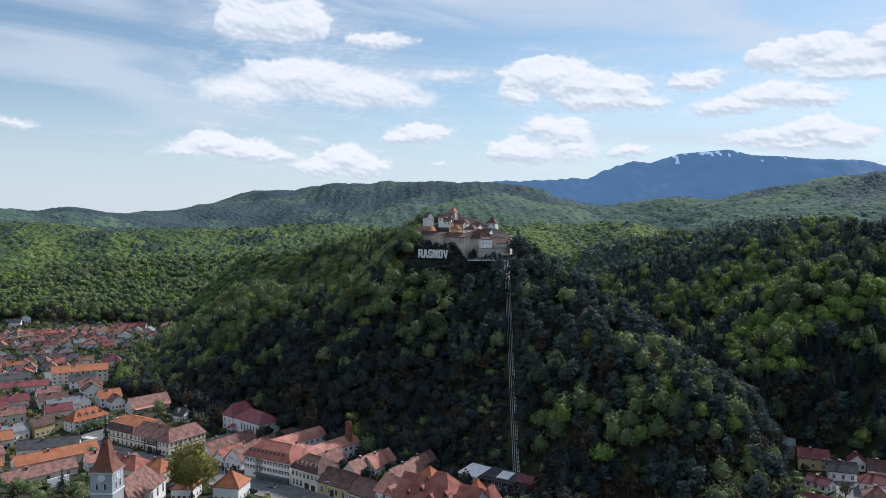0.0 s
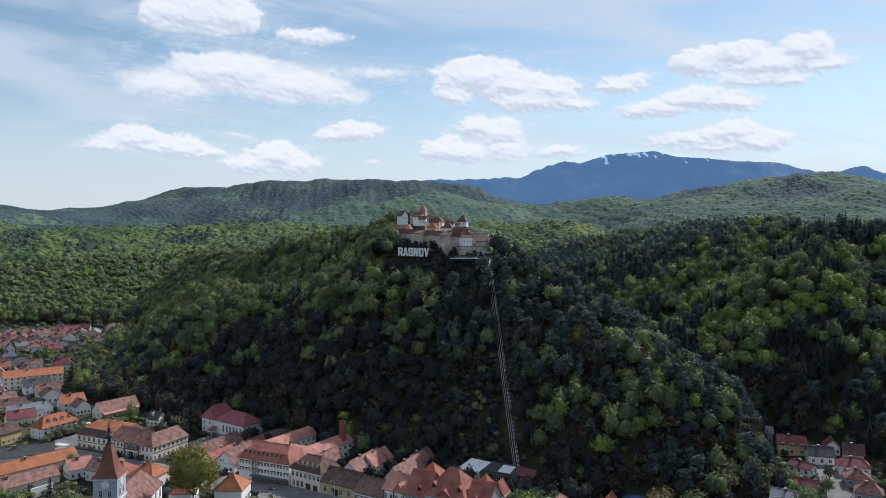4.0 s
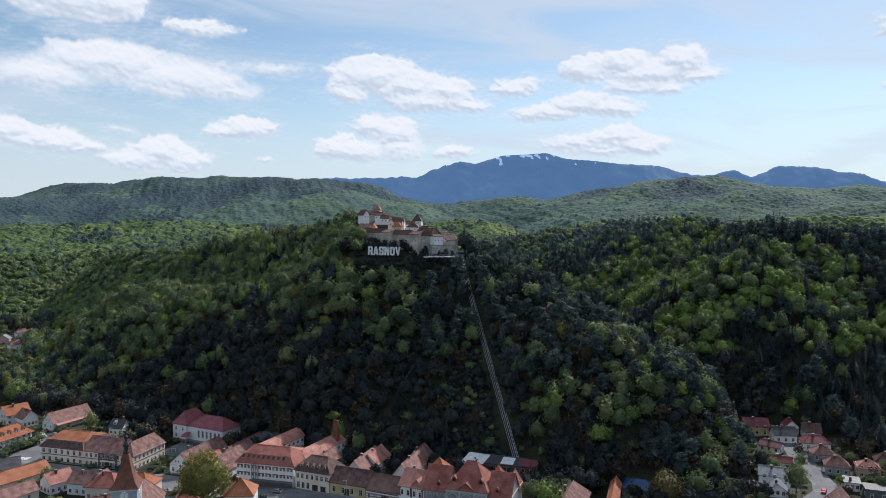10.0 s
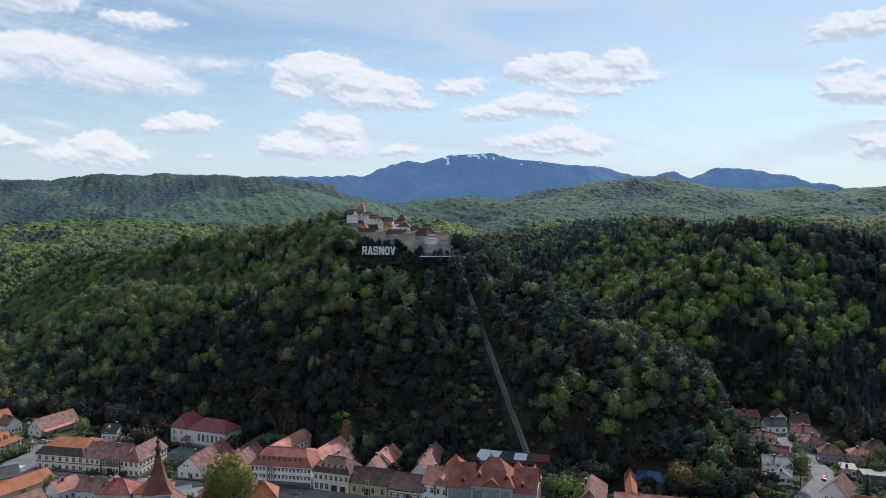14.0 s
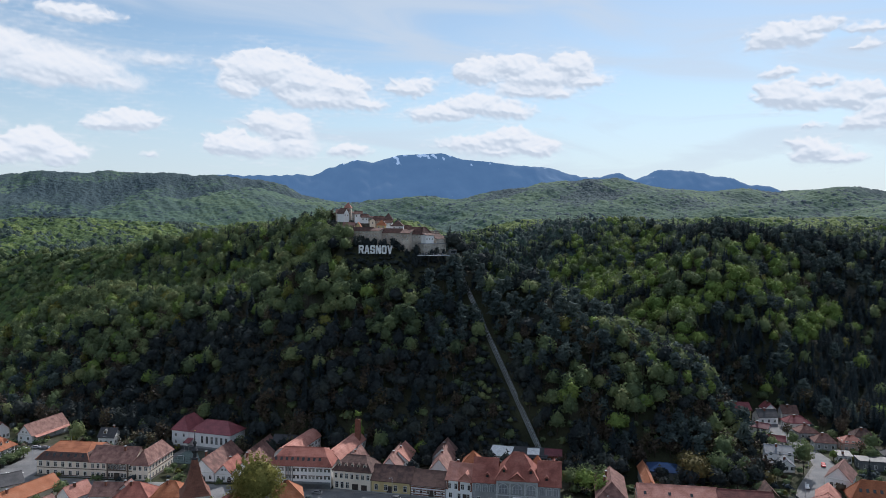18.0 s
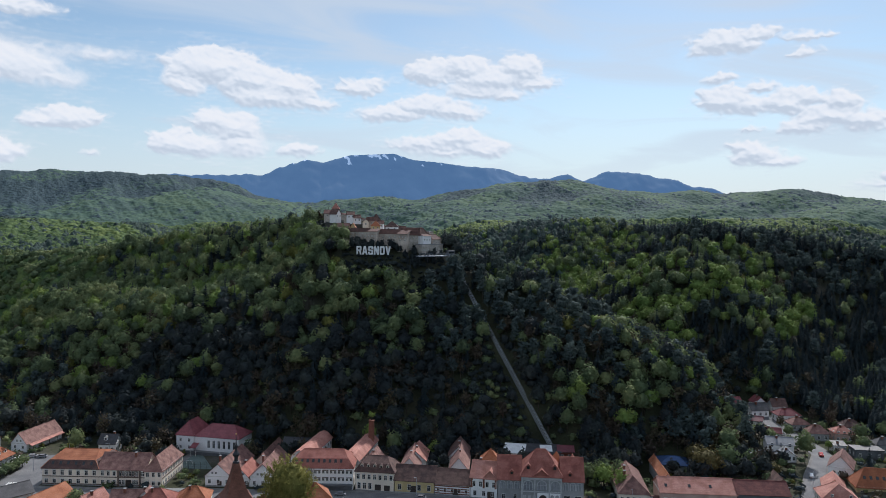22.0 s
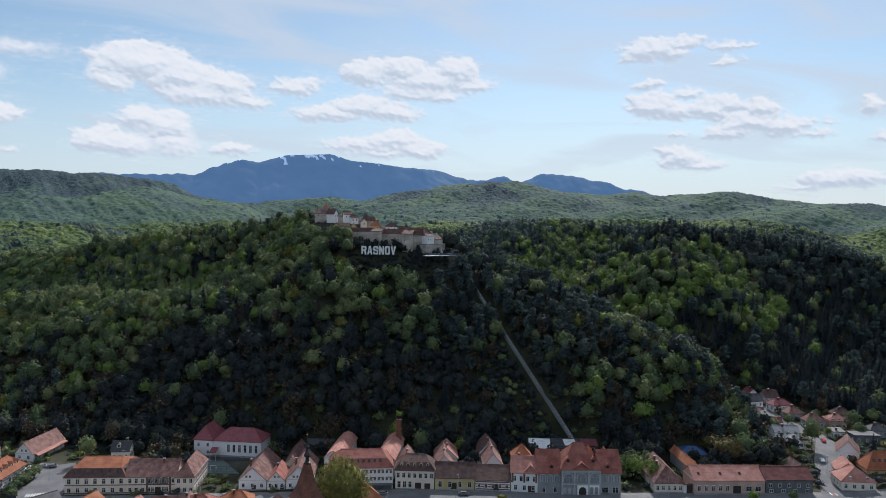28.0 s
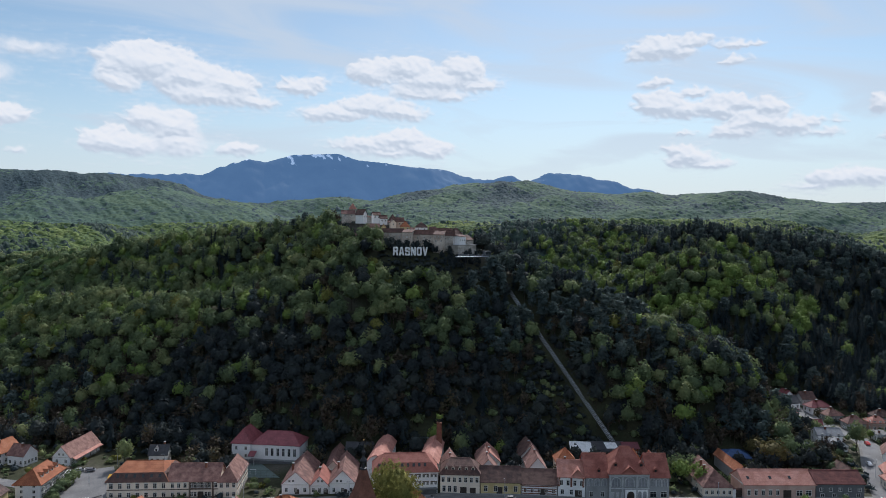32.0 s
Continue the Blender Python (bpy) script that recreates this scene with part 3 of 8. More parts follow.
# ---- clouds: a far sheet of swelling vapour behind the mountains ----
# each swelling: bearing, height, half-width, half-height (degrees), softness
CLOUD_BANKS = [
    [(-10.9, 15.1, 3.8, 1.98, 0.3), (-13.0, 14.8, 1.9, 1.58, 0.35), (-8.2, 14.8, 1.9, 1.4, 0.3), (-10.9, 16.7, 2.9, 1.56, 0.3), (-2.8, 13.7, 2.4, 0.65, 0.3), (-8.9, 10.9, 4.7, 1.57, 0.6), (-13.1, 9.7, 3.7, 1.44, 0.9), (-4.1, 10.0, 4.8, 1.6, 0.7), (-0.6, 9.4, 2.6, 0.93, 0.9), (2.4, 11.2, 2.8, 0.54, 0.8)],
    [(-15.4, 5.9, 2.0, 0.92, 0.2), (-17.2, 5.3, 1.8, 0.5, 0.4), (-12.7, 5.3, 2.5, 0.93, 0.3), (-10.6, 4.9, 1.3, 0.51, 0.4), (-5.5, 4.8, 2.0, 1.13, 0.2), (-7.2, 4.2, 1.9, 0.87, 0.3), (-3.7, 4.2, 1.5, 0.87, 0.3), (0.4, 6.8, 2.0, 0.86, 0.2), (-0.9, 6.5, 1.5, 0.65, 0.3), (2.4, 6.8, 0.8, 0.43, 0.3), (-28.5, 6.7, 1.2, 0.38, 0.5), (-8.3, 6.3, 1.3, 0.43, 0.9)],
    [(10.0, 10.9, 3.4, 1.49, 0.15), (12.4, 10.3, 2.6, 1.42, 0.2), (8.1, 9.6, 1.5, 0.83, 0.5), (15.5, 9.8, 2.0, 1.09, 0.15), (14.2, 9.1, 3.5, 1.01, 0.3), (17.6, 8.7, 1.3, 0.59, 0.3), (9.8, 7.1, 1.2, 0.85, 0.2), (11.6, 6.7, 1.9, 1.28, 0.3), (7.3, 5.4, 1.6, 1.02, 0.15), (9.2, 5.2, 1.9, 0.94, 0.4), (12.0, 5.5, 2.2, 1.29, 0.8), (16.4, 5.2, 1.5, 0.61, 0.4)],
    [(26.1, 11.3, 1.9, 1.07, 0.15), (28.8, 11.7, 1.9, 0.98, 0.15), (30.9, 10.8, 2.9, 1.06, 0.3), (33.2, 11.6, 1.6, 1.12, 0.15), (34.8, 10.5, 1.8, 0.56, 0.4), (32.2, 9.6, 1.2, 0.57, 0.4), (29.7, 9.9, 3.3, 0.66, 0.5), (20.7, 10.0, 1.7, 0.67, 0.25), (22.2, 10.4, 0.8, 0.5, 0.3)],
    [(25.9, 8.8, 2.1, 0.84, 0.15), (23.3, 8.2, 2.6, 0.68, 0.3), (28.4, 8.4, 2.1, 0.83, 0.4), (21.6, 7.9, 1.3, 0.43, 0.5), (28.5, 6.3, 2.1, 0.93, 0.2), (25.5, 5.9, 2.6, 0.6, 0.4), (30.6, 5.6, 2.1, 0.84, 0.4), (27.6, 5.4, 3.0, 0.68, 0.7), (2.1, 4.5, 0.6, 0.25, 0.5)],
    [(47.8, 13.0, 2.1, 0.89, 0.15), (50.5, 13.4, 1.5, 0.6, 0.2), (49.5, 12.7, 1.2, 0.56, 0.3), (46.4, 12.5, 0.8, 0.41, 0.3), (53.6, 13.0, 0.9, 0.39, 0.2), (55.0, 13.2, 0.4, 0.23, 0.3), (53.3, 11.9, 0.9, 0.4, 0.2), (47.9, 10.6, 1.1, 0.49, 0.25), (50.6, 9.9, 0.9, 0.49, 0.25)],
    [(48.2, 8.9, 1.9, 1.0, 0.15), (50.2, 8.5, 1.6, 0.66, 0.2), (52.4, 8.6, 1.4, 0.9, 0.15), (53.6, 8.9, 1.0, 0.81, 0.15), (55.8, 8.6, 1.3, 0.8, 0.15), (55.1, 7.5, 2.3, 0.89, 0.3), (57.4, 7.2, 1.7, 0.72, 0.25), (53.6, 6.9, 1.6, 0.57, 0.3), (59.2, 6.6, 1.1, 0.31, 0.4), (60.1, 7.5, 0.6, 0.27, 0.3), (50.2, 6.8, 0.5, 0.21, 0.3)],
    [(50.3, 5.1, 1.6, 0.84, 0.2), (49.3, 5.5, 0.8, 0.51, 0.25), (51.9, 4.5, 1.6, 0.5, 0.35), (62.9, 8.4, 0.7, 0.75, 0.2), (63.5, 6.2, 0.5, 0.34, 0.3), (60.7, 3.4, 2.1, 0.71, 0.3), (62.6, 3.5, 1.3, 0.7, 0.3), (58.6, 2.9, 1.8, 0.48, 0.6)],
]
CLOUD_EYE, CLOUD_FAR = (-110.0, 20.0, 114.0), 2950.0


def cell_noise(x, y, cell, seed):
    """Distance to the nearest of scattered points, in cells."""
    x, y = x / cell, y / cell
    i0, j0 = np.floor(x), np.floor(y)
    best = np.full(x.shape, 9.0)
    for di in (-1, 0, 1):
        for dj in (-1, 0, 1):
            i, j = i0 + di, j0 + dj
            a, b = np.sin(i * 127.1 + j * 311.7 + seed) * 43758.5453, np.sin(i * 269.5 + j * 183.3 + seed) * 24634.6345
            best = np.minimum(best, np.hypot(i + a - np.floor(a) - x, j + b - np.floor(b) - y))
    return best


def cloud_material():
    """White vapour, thin and clear where the sheet is thin; it glows by itself, white where it faces up and grey
    underneath, in place of sunlight scattered through it.
    """
    m = bpy.data.materials.new("cloud_vapour")
    m.use_nodes = True
    t = m.node_tree
    t.nodes.clear()
    geo = node(t, "ShaderNodeNewGeometry").outputs
    away = node(t, "ShaderNodeVectorMath", operation="DISTANCE", _0=geo["Position"], _1=CLOUD_EYE).outputs["Value"]
    wisp = node(t, "ShaderNodeTexNoise", _0=geo["Position"])
    wisp.inputs["Scale"].default_value, wisp.inputs["Detail"].default_value, wisp.inputs["Roughness"].default_value = 0.035, 6.0, 0.6
    thick = maths(t, "ADD", maths(t, "SUBTRACT", CLOUD_FAR, away), maths(t, "MULTIPLY", maths(t, "SUBTRACT", wisp.outputs[0], 0.55), 14.0))
    cover = node(t, "ShaderNodeMapRange", interpolation_type="SMOOTHSTEP", _0=thick, _1=-1.0, _2=36.0, _3=0.0, _4=0.96).outputs[0]
    lit = node(t, "ShaderNodeVectorMath", operation="DOT_PRODUCT", _0=geo["Normal"], _1=(0.30, -0.25, 0.92)).outputs["Value"]
    lit = maths(t, "ADD", lit, maths(t, "MULTIPLY", maths(t, "SUBTRACT", wisp.outputs[0], 0.5), 0.5))
    tone = ramp(t, node(t, "ShaderNodeMapRange", _0=lit, _1=-0.85, _2=0.70).outputs[0], (0.0, (0.64, 0.71, 0.78)), (0.35, (0.80, 0.855, 0.90)), (0.70, (0.93, 0.955, 0.97)), (1.0, (1.0, 1.0, 0.985)))
    glow = node(t, "ShaderNodeEmission", _0=tone, _1=0.93).outputs[0]
    clear = node(t, "ShaderNodeBsdfTransparent").outputs[0]
    mix = node(t, "ShaderNodeMixShader", _0=cover, _1=clear, _2=glow).outputs[0]
    t.links.new(mix, node(t, "ShaderNodeOutputMaterial").inputs[0])
    return m


def cloud_sheet():
    A, E = np.meshgrid(np.arange(-35, 70, 0.085), np.arange(1.2, 18.6, 0.07))
    U = A + 0.30 * waves(A, E * 1.4, 3.3, 71) + 0.14 * waves(A, E * 1.4, 1.2, 72)
    V = E + 0.13 * waves(A, E * 1.4, 2.7, 73) + 0.07 * waves(A, E * 1.4, 1.0, 74)
    total, soft, low, thin = np.full(A.shape, 1e-9), np.zeros(A.shape), np.zeros(A.shape), np.full(A.shape, 1e-9)
    for u0, v0, a, b, s in sum(CLOUD_BANKS, []):
        du, dv = (U - u0) / (a * 1.06), (V - v0) / (b * 1.08)
        dv = np.where(dv < 0, dv * 1.25, dv)
        w = np.exp(np.clip((1 - np.hypot(du, dv)) * b / 0.13, -20, 20))
        thin = thin + np.exp(np.clip((1 - np.hypot(du / 1.7, dv / 1.9)) / 0.25, -20, 20))
        total, soft, low = total + w, soft + w * s, low + w * np.clip(-dv, -1, 1)
    soft, low = soft / total, low / total
    field = 0.13 * np.log(total)
    puff = 0.46 * (0.52 - cell_noise(U, V, 1.15, 1.7)) + 0.22 * (0.5 - cell_noise(U, V, 0.50, 5.1)) + 0.10 * (0.5 - cell_noise(U, V, 0.23, 9.3))
    edge = field + puff * (0.85 - 0.7 * soft) * (1 - 0.6 * sstep(-0.2, 0.7, low)) + 0.10 + 0.10 * soft
    width = 0.16 + 1.1 * soft * soft + 0.40 * sstep(-0.1, 0.8, low)
    deep, body = np.clip(edge, 0, None), np.clip(field + 0.55 * puff + 0.1, 0, 1.6)
    rise = 34 * (1 - np.exp(-deep / width)) + 40 * body * (1 - 0.7 * soft) * np.clip(deep / 0.3, 0, 1)
    haze = np.clip(0.25 * np.log(thin) + 0.25 * waves(A, E * 2.5, 4.0, 75) + 0.15 * waves(A + E, E * 4, 1.6, 76), 0, 1)
    rise = np.maximum(rise, 15 * haze * haze * (3 - 2 * haze))
    far = CLOUD_FAR - rise
    a, e = np.radians(A), np.radians(E)
    v = np.stack([CLOUD_EYE[0] + far * np.sin(a) * np.cos(e), CLOUD_EYE[1] + far * np.cos(a) * np.cos(e), CLOUD_EYE[2] + far * np.sin(e)], -1).reshape(-1, 3)
    rows, cols = A.shape
    q = np.arange(rows * cols).reshape(rows, cols)
    f = np.stack([q[:-1, :-1], q[:-1, 1:], q[1:, 1:], q[1:, :-1]], -1).reshape(-1, 4)
    f = f[rise.ravel()[f].max(1) > 0.5]
    used, inv = np.unique(f.ravel(), return_inverse=True)
    me = mesh_arrays("cloud_backdrop", v[used], inv.reshape(-1, 4), [cloud_material()], True)
    tagged(new("cloud_backdrop", me), "white fair-weather clouds over the mountains", "clouds", kind="structure")


cloud_sheet()


# ---- forest ----
class Bits:
    """Collects triangles with a material number."""

    def __init__(self):
        self.v, self.f, self.m, self.n = [], [], [], 0

    def add(self, v, f, m=0):
        self.v.append(v)
        self.f.append(f + self.n)
        self.m.append(np.full(len(f), m))
        self.n += len(v)

    def arrays(self):
        return np.concatenate(self.v), np.concatenate(self.f), np.concatenate(self.m)


def sprays(rng, centres, normals, size):
    """One leafy triangle at each centre, turned about its normal."""
    n = len(centres)
    t1 = np.cross(normals, rng.normal(size=(n, 3)))
    t1 /= np.linalg.norm(t1, axis=1, keepdims=True) + 1e-6
    t2 = np.cross(normals, t1) + 0.5 * normals * rng.normal(size=(n, 1))
    s = size * rng.uniform(0.6, 1.3, (n, 1))
    v = np.stack([centres - t1 * s * 0.6 - t2 * s * 0.4, centres + t1 * s * 0.6 - t2 * s * 0.4, centres + t2 * s * 0.8], 1).reshape(-1, 3)
    return v, np.arange(3 * n).reshape(-1, 3)


def stem(h, r, sides=5, top=0.3):
    a = np.arange(sides) * 6.2832 / sides
    ring = np.stack([np.cos(a), np.sin(a), 0 * a], 1)
    v = np.concatenate([ring * r + (0, 0, -1.0), ring * r * top + (0, 0, h)])
    f = [(i, (i + 1) % sides, sides + (i + 1) % sides) for i in range(sides)] + [(i, sides + (i + 1) % sides, sides + i) for i in range(sides)]
    return v, np.array(f)


def ball(sub):
    bm = bmesh.new()
    bmesh.ops.create_icosphere(bm, subdivisions=sub, radius=1)
    v, f = np.array([p.co[:] for p in bm.verts]), np.array([[p.index for p in q.verts] for q in bm.faces])
    bm.free()
    return v, f


BALLS = {1: ball(1), 2: ball(2), 3: ball(3)}


def crown(rng, R, H, z, lobes=12, sub=3, sharp=0.42, rough=0.07):
    """An uneven crown: a ball swollen into many rounded boughs, flatter below."""
    n, f = BALLS[sub]
    d = rng.normal(size=(lobes, 3)) + (0, 0, 0.45)
    d /= np.linalg.norm(d, axis=1, keepdims=True)
    size = rng.uniform(0.75, 1.1, lobes)
    ang = np.arccos(np.clip(n @ d.T, -1, 1))
    swell = (np.exp(-(ang / sharp) ** 2) * size).max(1)
    r = 0.66 + 0.40 * swell + rng.uniform(-rough, rough, len(n))
    v = n * r[:, None] * (R, R, H)
    v[:, 2] = np.where(v[:, 2] < 0, v[:, 2] * 0.7, v[:, 2]) + z
    return v, f, n


def broadleaf(seed, lobes=13, leaves=215, h=13.0, wide=5.0, leaf=0.9, trunk=True, sub=2, rough=0.10, mid=0.58, tall=0.42):
    """A broadleaved tree: trunk, a few limbs, a crown of swelling boughs with loose sprays of leaves."""
    rng, b = np.random.RandomState(seed), Bits()
    if trunk:
        b.add(*stem(h * 0.55, 0.28, 4), 1)
        for i in range(2):
            a = 2.6 * i + rng.uniform(-0.4, 0.4)
            q = Vector((math.cos(a) * 0.6, math.sin(a) * 0.6, 1)).to_track_quat("Z", "Y").to_matrix()
            v, f = stem(h * 0.36, 0.12, 3)
            b.add(v @ np.array(q).T + (0, 0, h * 0.26), f, 1)
    z = h * mid
    v, f, n = crown(rng, wide, h * tall, z, lobes, sub, rough=rough)
    if leaves:
        fine, _, fn = crown(np.random.RandomState(seed), wide, h * tall, z, lobes, 3, rough=0.02)
        b.add((v - (0, 0, z)) * 0.84 + (0, 0, z), f, 0)
        k = rng.choice(np.where(fn[:, 2] > -0.55)[0], leaves)
        nrm = fn[k] + rng.normal(size=(leaves, 3)) * 0.5
        nrm /= np.linalg.norm(nrm, axis=1, keepdims=True)
        at = (fine[k] - (0, 0, z)) * rng.uniform(0.88, 1.12, (leaves, 1)) + (0, 0, z) + rng.normal(size=(leaves, 3)) * 0.25
        b.add(*sprays(rng, at, nrm, leaf), 0)
    else:
        b.add(v, f, 0)
    return b.arrays()


def conifer(seed, tiers=9, h=15.0, wide=3.5, per=9, low=0.18, trunk=True):
    """Spruce or pine: drooping, ragged tiers of boughs round a straight stem."""
    rng, b = np.random.RandomState(seed), Bits()
    if trunk:
        b.add(*stem(h * 0.93, 0.24, 4, 0.15), 1)
    tri = []
    for i in range(tiers):
        u = (i + 0.5) / tiers
        z, r = h * (low + (1 - low) * u), wide * (1.02 - u) ** 0.8 * rng.uniform(0.75, 1.15)
        for j in range(per if u < 0.8 else per // 2):
            a, rr = 6.2832 * (j + rng.uniform(-0.4, 0.4)) / per, r * rng.uniform(0.65, 1.2)
            w = 0.42 * rr + 0.35
            d, s = np.array((math.cos(a), math.sin(a), 0)), np.array((-math.sin(a), math.cos(a), 0))
            tip = d * rr + (0, 0, z - 0.28 * rr)
            root = (0, 0, z + 0.55 + 0.25 * rr)
            tri += [(root, tip - s * w * 0.5 + d * 0.1, tip * (0.86, 0.86, 1) + (0, 0, 0.35)), (root, tip * (0.86, 0.86, 1) + (0, 0, 0.35), tip + s * w * 0.5)]
    v = np.array(tri).reshape(-1, 3)
    b.add(v, np.arange(len(v)).reshape(-1, 3), 0)
    b.add(np.array([(0.35, 0, h * 0.9), (-0.2, 0.3, h * 0.9), (-0.2, -0.3, h * 0.9), (0, 0, h * 1.04)]), np.array([(0, 1, 3), (1, 2, 3), (2, 0, 3)]), 0)
    return b.arrays()


def scots_pine(seed, h=14.0, clumps=11):
    """An open pine: a bare lower stem, and flat ragged pads of needles on boughs of uneven length."""
    rng, b = np.random.RandomState(seed), Bits()
    b.add(*stem(h * 0.9, 0.22, 4, 0.3), 1)
    for i in range(clumps):
        u = (i + 0.5) / clumps
        a, out = 2.4 * i + rng.uniform(-0.5, 0.5), (1 - u ** 2.2) * rng.uniform(0.9, 3.0)
        at = np.array((math.cos(a) * out, math.sin(a) * out, h * (0.50 + 0.46 * u + rng.uniform(-0.06, 0.06))))
        size = np.array((1.0, 1.0, 0.62)) * rng.uniform(1.5, 2.35) * (1.05 - 0.2 * u)
        n, f = BALLS[1]
        b.add(n * size * rng.uniform(0.4, 0.75, (len(n), 1)) + at, f, 0)
        d = rng.normal(size=(19, 3)) + (0, 0, 0.3)
        d /= np.linalg.norm(d, axis=1, keepdims=True)
        b.add(*sprays(rng, d * size * rng.uniform(0.55, 1.25, (19, 1)) + at, d + rng.normal(size=d.shape) * 0.5, 0.88), 0)
    return b.arrays()


def bare_tree(seed, h=11.0):
    """Grey-brown tree in bud: many thin rising limbs and a thin haze of twigs."""
    rng, b = np.random.RandomState(seed), Bits()
    b.add(*stem(h * 0.6, 0.26), 1)
    ends = []
    for i in range(14):
        a, up = rng.uniform(0, 6.28), rng.uniform(0.5, 1.0)
        start = np.array((0, 0, h * rng.uniform(0.22, 0.55)))
        end = np.array((math.cos(a) * h * 0.36 * (1.3 - up), math.sin(a) * h * 0.36 * (1.3 - up), h * up))
        v, f = stem(np.linalg.norm(end - start), 0.09, 3, 0.3)
        q = Vector(end - start).to_track_quat("Z", "Y").to_matrix()
        b.add(v @ np.array(q).T + start, f, 1)
        ends += [start + (end - start) * rng.uniform(0.5, 1.05) + rng.normal(size=3) * 0.7 for _ in range(13)]
    ends = np.array(ends)
    nrm = rng.normal(size=ends.shape)
    nrm /= np.linalg.norm(nrm, axis=1, keepdims=True)
    b.add(*sprays(rng, ends, nrm, 0.75), 0)
    return b.arrays()


def grove(name, spots, shapes, mats, label, seed, size=(0.75, 1.2)):
    """Many trees joined into one mesh."""
    if len(spots) == 0:
        return
    rng, V, F, I, n = np.random.RandomState(seed), [], [], [], 0
    kind = rng.randint(0, len(shapes), len(spots))
    for k, (v, f, m) in enumerate(shapes):
        p = spots[kind == k]
        if len(p) == 0:
            continue
        s, a = rng.uniform(*size, len(p)), rng.uniform(0, 6.28, len(p))
        wide = s * rng.uniform(0.85, 1.2, len(p))
        x = (v[None, :, 0] * np.cos(a)[:, None] - v[None, :, 1] * np.sin(a)[:, None]) * wide[:, None] + p[:, :1]
        y = (v[None, :, 0] * np.sin(a)[:, None] + v[None, :, 1] * np.cos(a)[:, None]) * wide[:, None] + p[:, 1:2]
        z = v[None, :, 2] * s[:, None] + p[:, 2:3]
        V.append(np.stack([x, y, z], -1).reshape(-1, 3))
        F.append((f[None] + (np.arange(len(p)) * len(v))[:, None, None] + n).reshape(-1, 3))
        I.append(np.tile(m, len(p)))
        n += len(p) * len(v)
    me = mesh_arrays(name, np.concatenate(V), np.concatenate(F), mats, False, np.concatenate(I))
    return tagged(new(name, me), label, "forest", kind="stuff")


def scatter(x0, x1, y0, y1, step, seed):
    rng = np.random.RandomState(seed)
    X, Y = np.meshgrid(np.arange(x0, x1, step), np.arange(y0, y1, step * 0.87))
    X = X + (np.arange(X.shape[0]) % 2)[:, None] * step * 0.5 + rng.uniform(-0.42, 0.42, X.shape) * step
    Y = Y + rng.uniform(-0.42, 0.42, Y.shape) * step
    return X.ravel(), Y.ravel()


FOOT = []  # footprints (x, y, cos, sin, width, depth) of all that is built
STREETS = []  # centre lines and half-widths


def clear_of(x, y, gap):
    """True where no building or street stands within gap metres."""
    ok = np.ones(x.shape, bool)
    for fx, fy, c, s, w, d in FOOT:
        u, v = (x - fx) * c + (y - fy) * s, -(x - fx) * s + (y - fy) * c
        ok &= ~((u > -gap) & (u < w + gap) & (v > -gap) & (v < d + gap))
    for pts, half in STREETS:
        for (ax, ay), (bx, by) in zip(pts, pts[1:]):
            t = np.clip(((x - ax) * (bx - ax) + (y - ay) * (by - ay)) / ((bx - ax) ** 2 + (by - ay) ** 2), 0, 1)
            ok &= np.hypot(x - ax - t * (bx - ax), y - ay - t * (by - ay)) > half + gap
    return ok


def flat_town(x, y):
    """The built-up valley floor: south of the foot of the hills."""
    foot = foot_line(x)
    return (y < foot) & (x > -600)


def no_forest(x, y):
    return flat_town(x, y) | clearing(x, y) | ~clear_of(x, y, 3.0)


def clearing(x, y):
    """Castle terrace, the slope under the sign, the lift's lane and a steep bank with scrub."""
    castle = np.zeros(x.shape, bool)
    for cx, cy, r in ((8, 448, 18), (26, 438, 14), (6, 470, 20), (4, 495, 20), (6, 520, 17), (28, 508, 10)):
        castle |= np.hypot(x - cx, y - cy) < r
    u, v = (x + 6) * 0.857 - (y - 429.5) * 0.515, (x + 6) * 0.515 + (y - 429.5) * 0.857
    castle |= (v > -13) & (v < 12) & (u > -17) & (u < 24)
    castle |= (y > 400) & (y < 424) & (x > 10) & (x < 42)
    tx = 30.6 + (y - 303) * 0.0444
    track = (x - tx > np.where(y < 352, -20, np.where(y < 372, -9.5, -3.2))) & (x - tx < np.where(y < 372, 2.6, 2.2)) & (y > 285) & (y < 415)
    slope = np.hypot(x - 146, y - 262) < 10
    return castle | track | slope


def seen(x, y, limit=0.22):
    """The wide sector of country south of the town, without the slopes that fall away from it."""
    a = np.degrees(np.arctan2(x + 110, y + 60))
    r = np.hypot(x + 110, y + 60)
    fall = height(x + 8 * (x + 110) / r, y + 8 * (y + 60) / r) - height(x - 8 * (x + 110) / r, y - 8 * (y + 60) / r)
    return (a > -36) & (a < 72) & (fall > -16 * limit)


def town_edge(x, y):
    """The skirt of the woods along the town."""
    return flat_town(x - 26, y) | flat_town(x, y - 26)


def hill_of(x, y):
    """Which of the ridges makes the hill at a place."""
    return np.argmax(np.stack([ridge_height(*r, np.asarray(x, float), np.asarray(y, float)) for r in RIDGES]), 0)


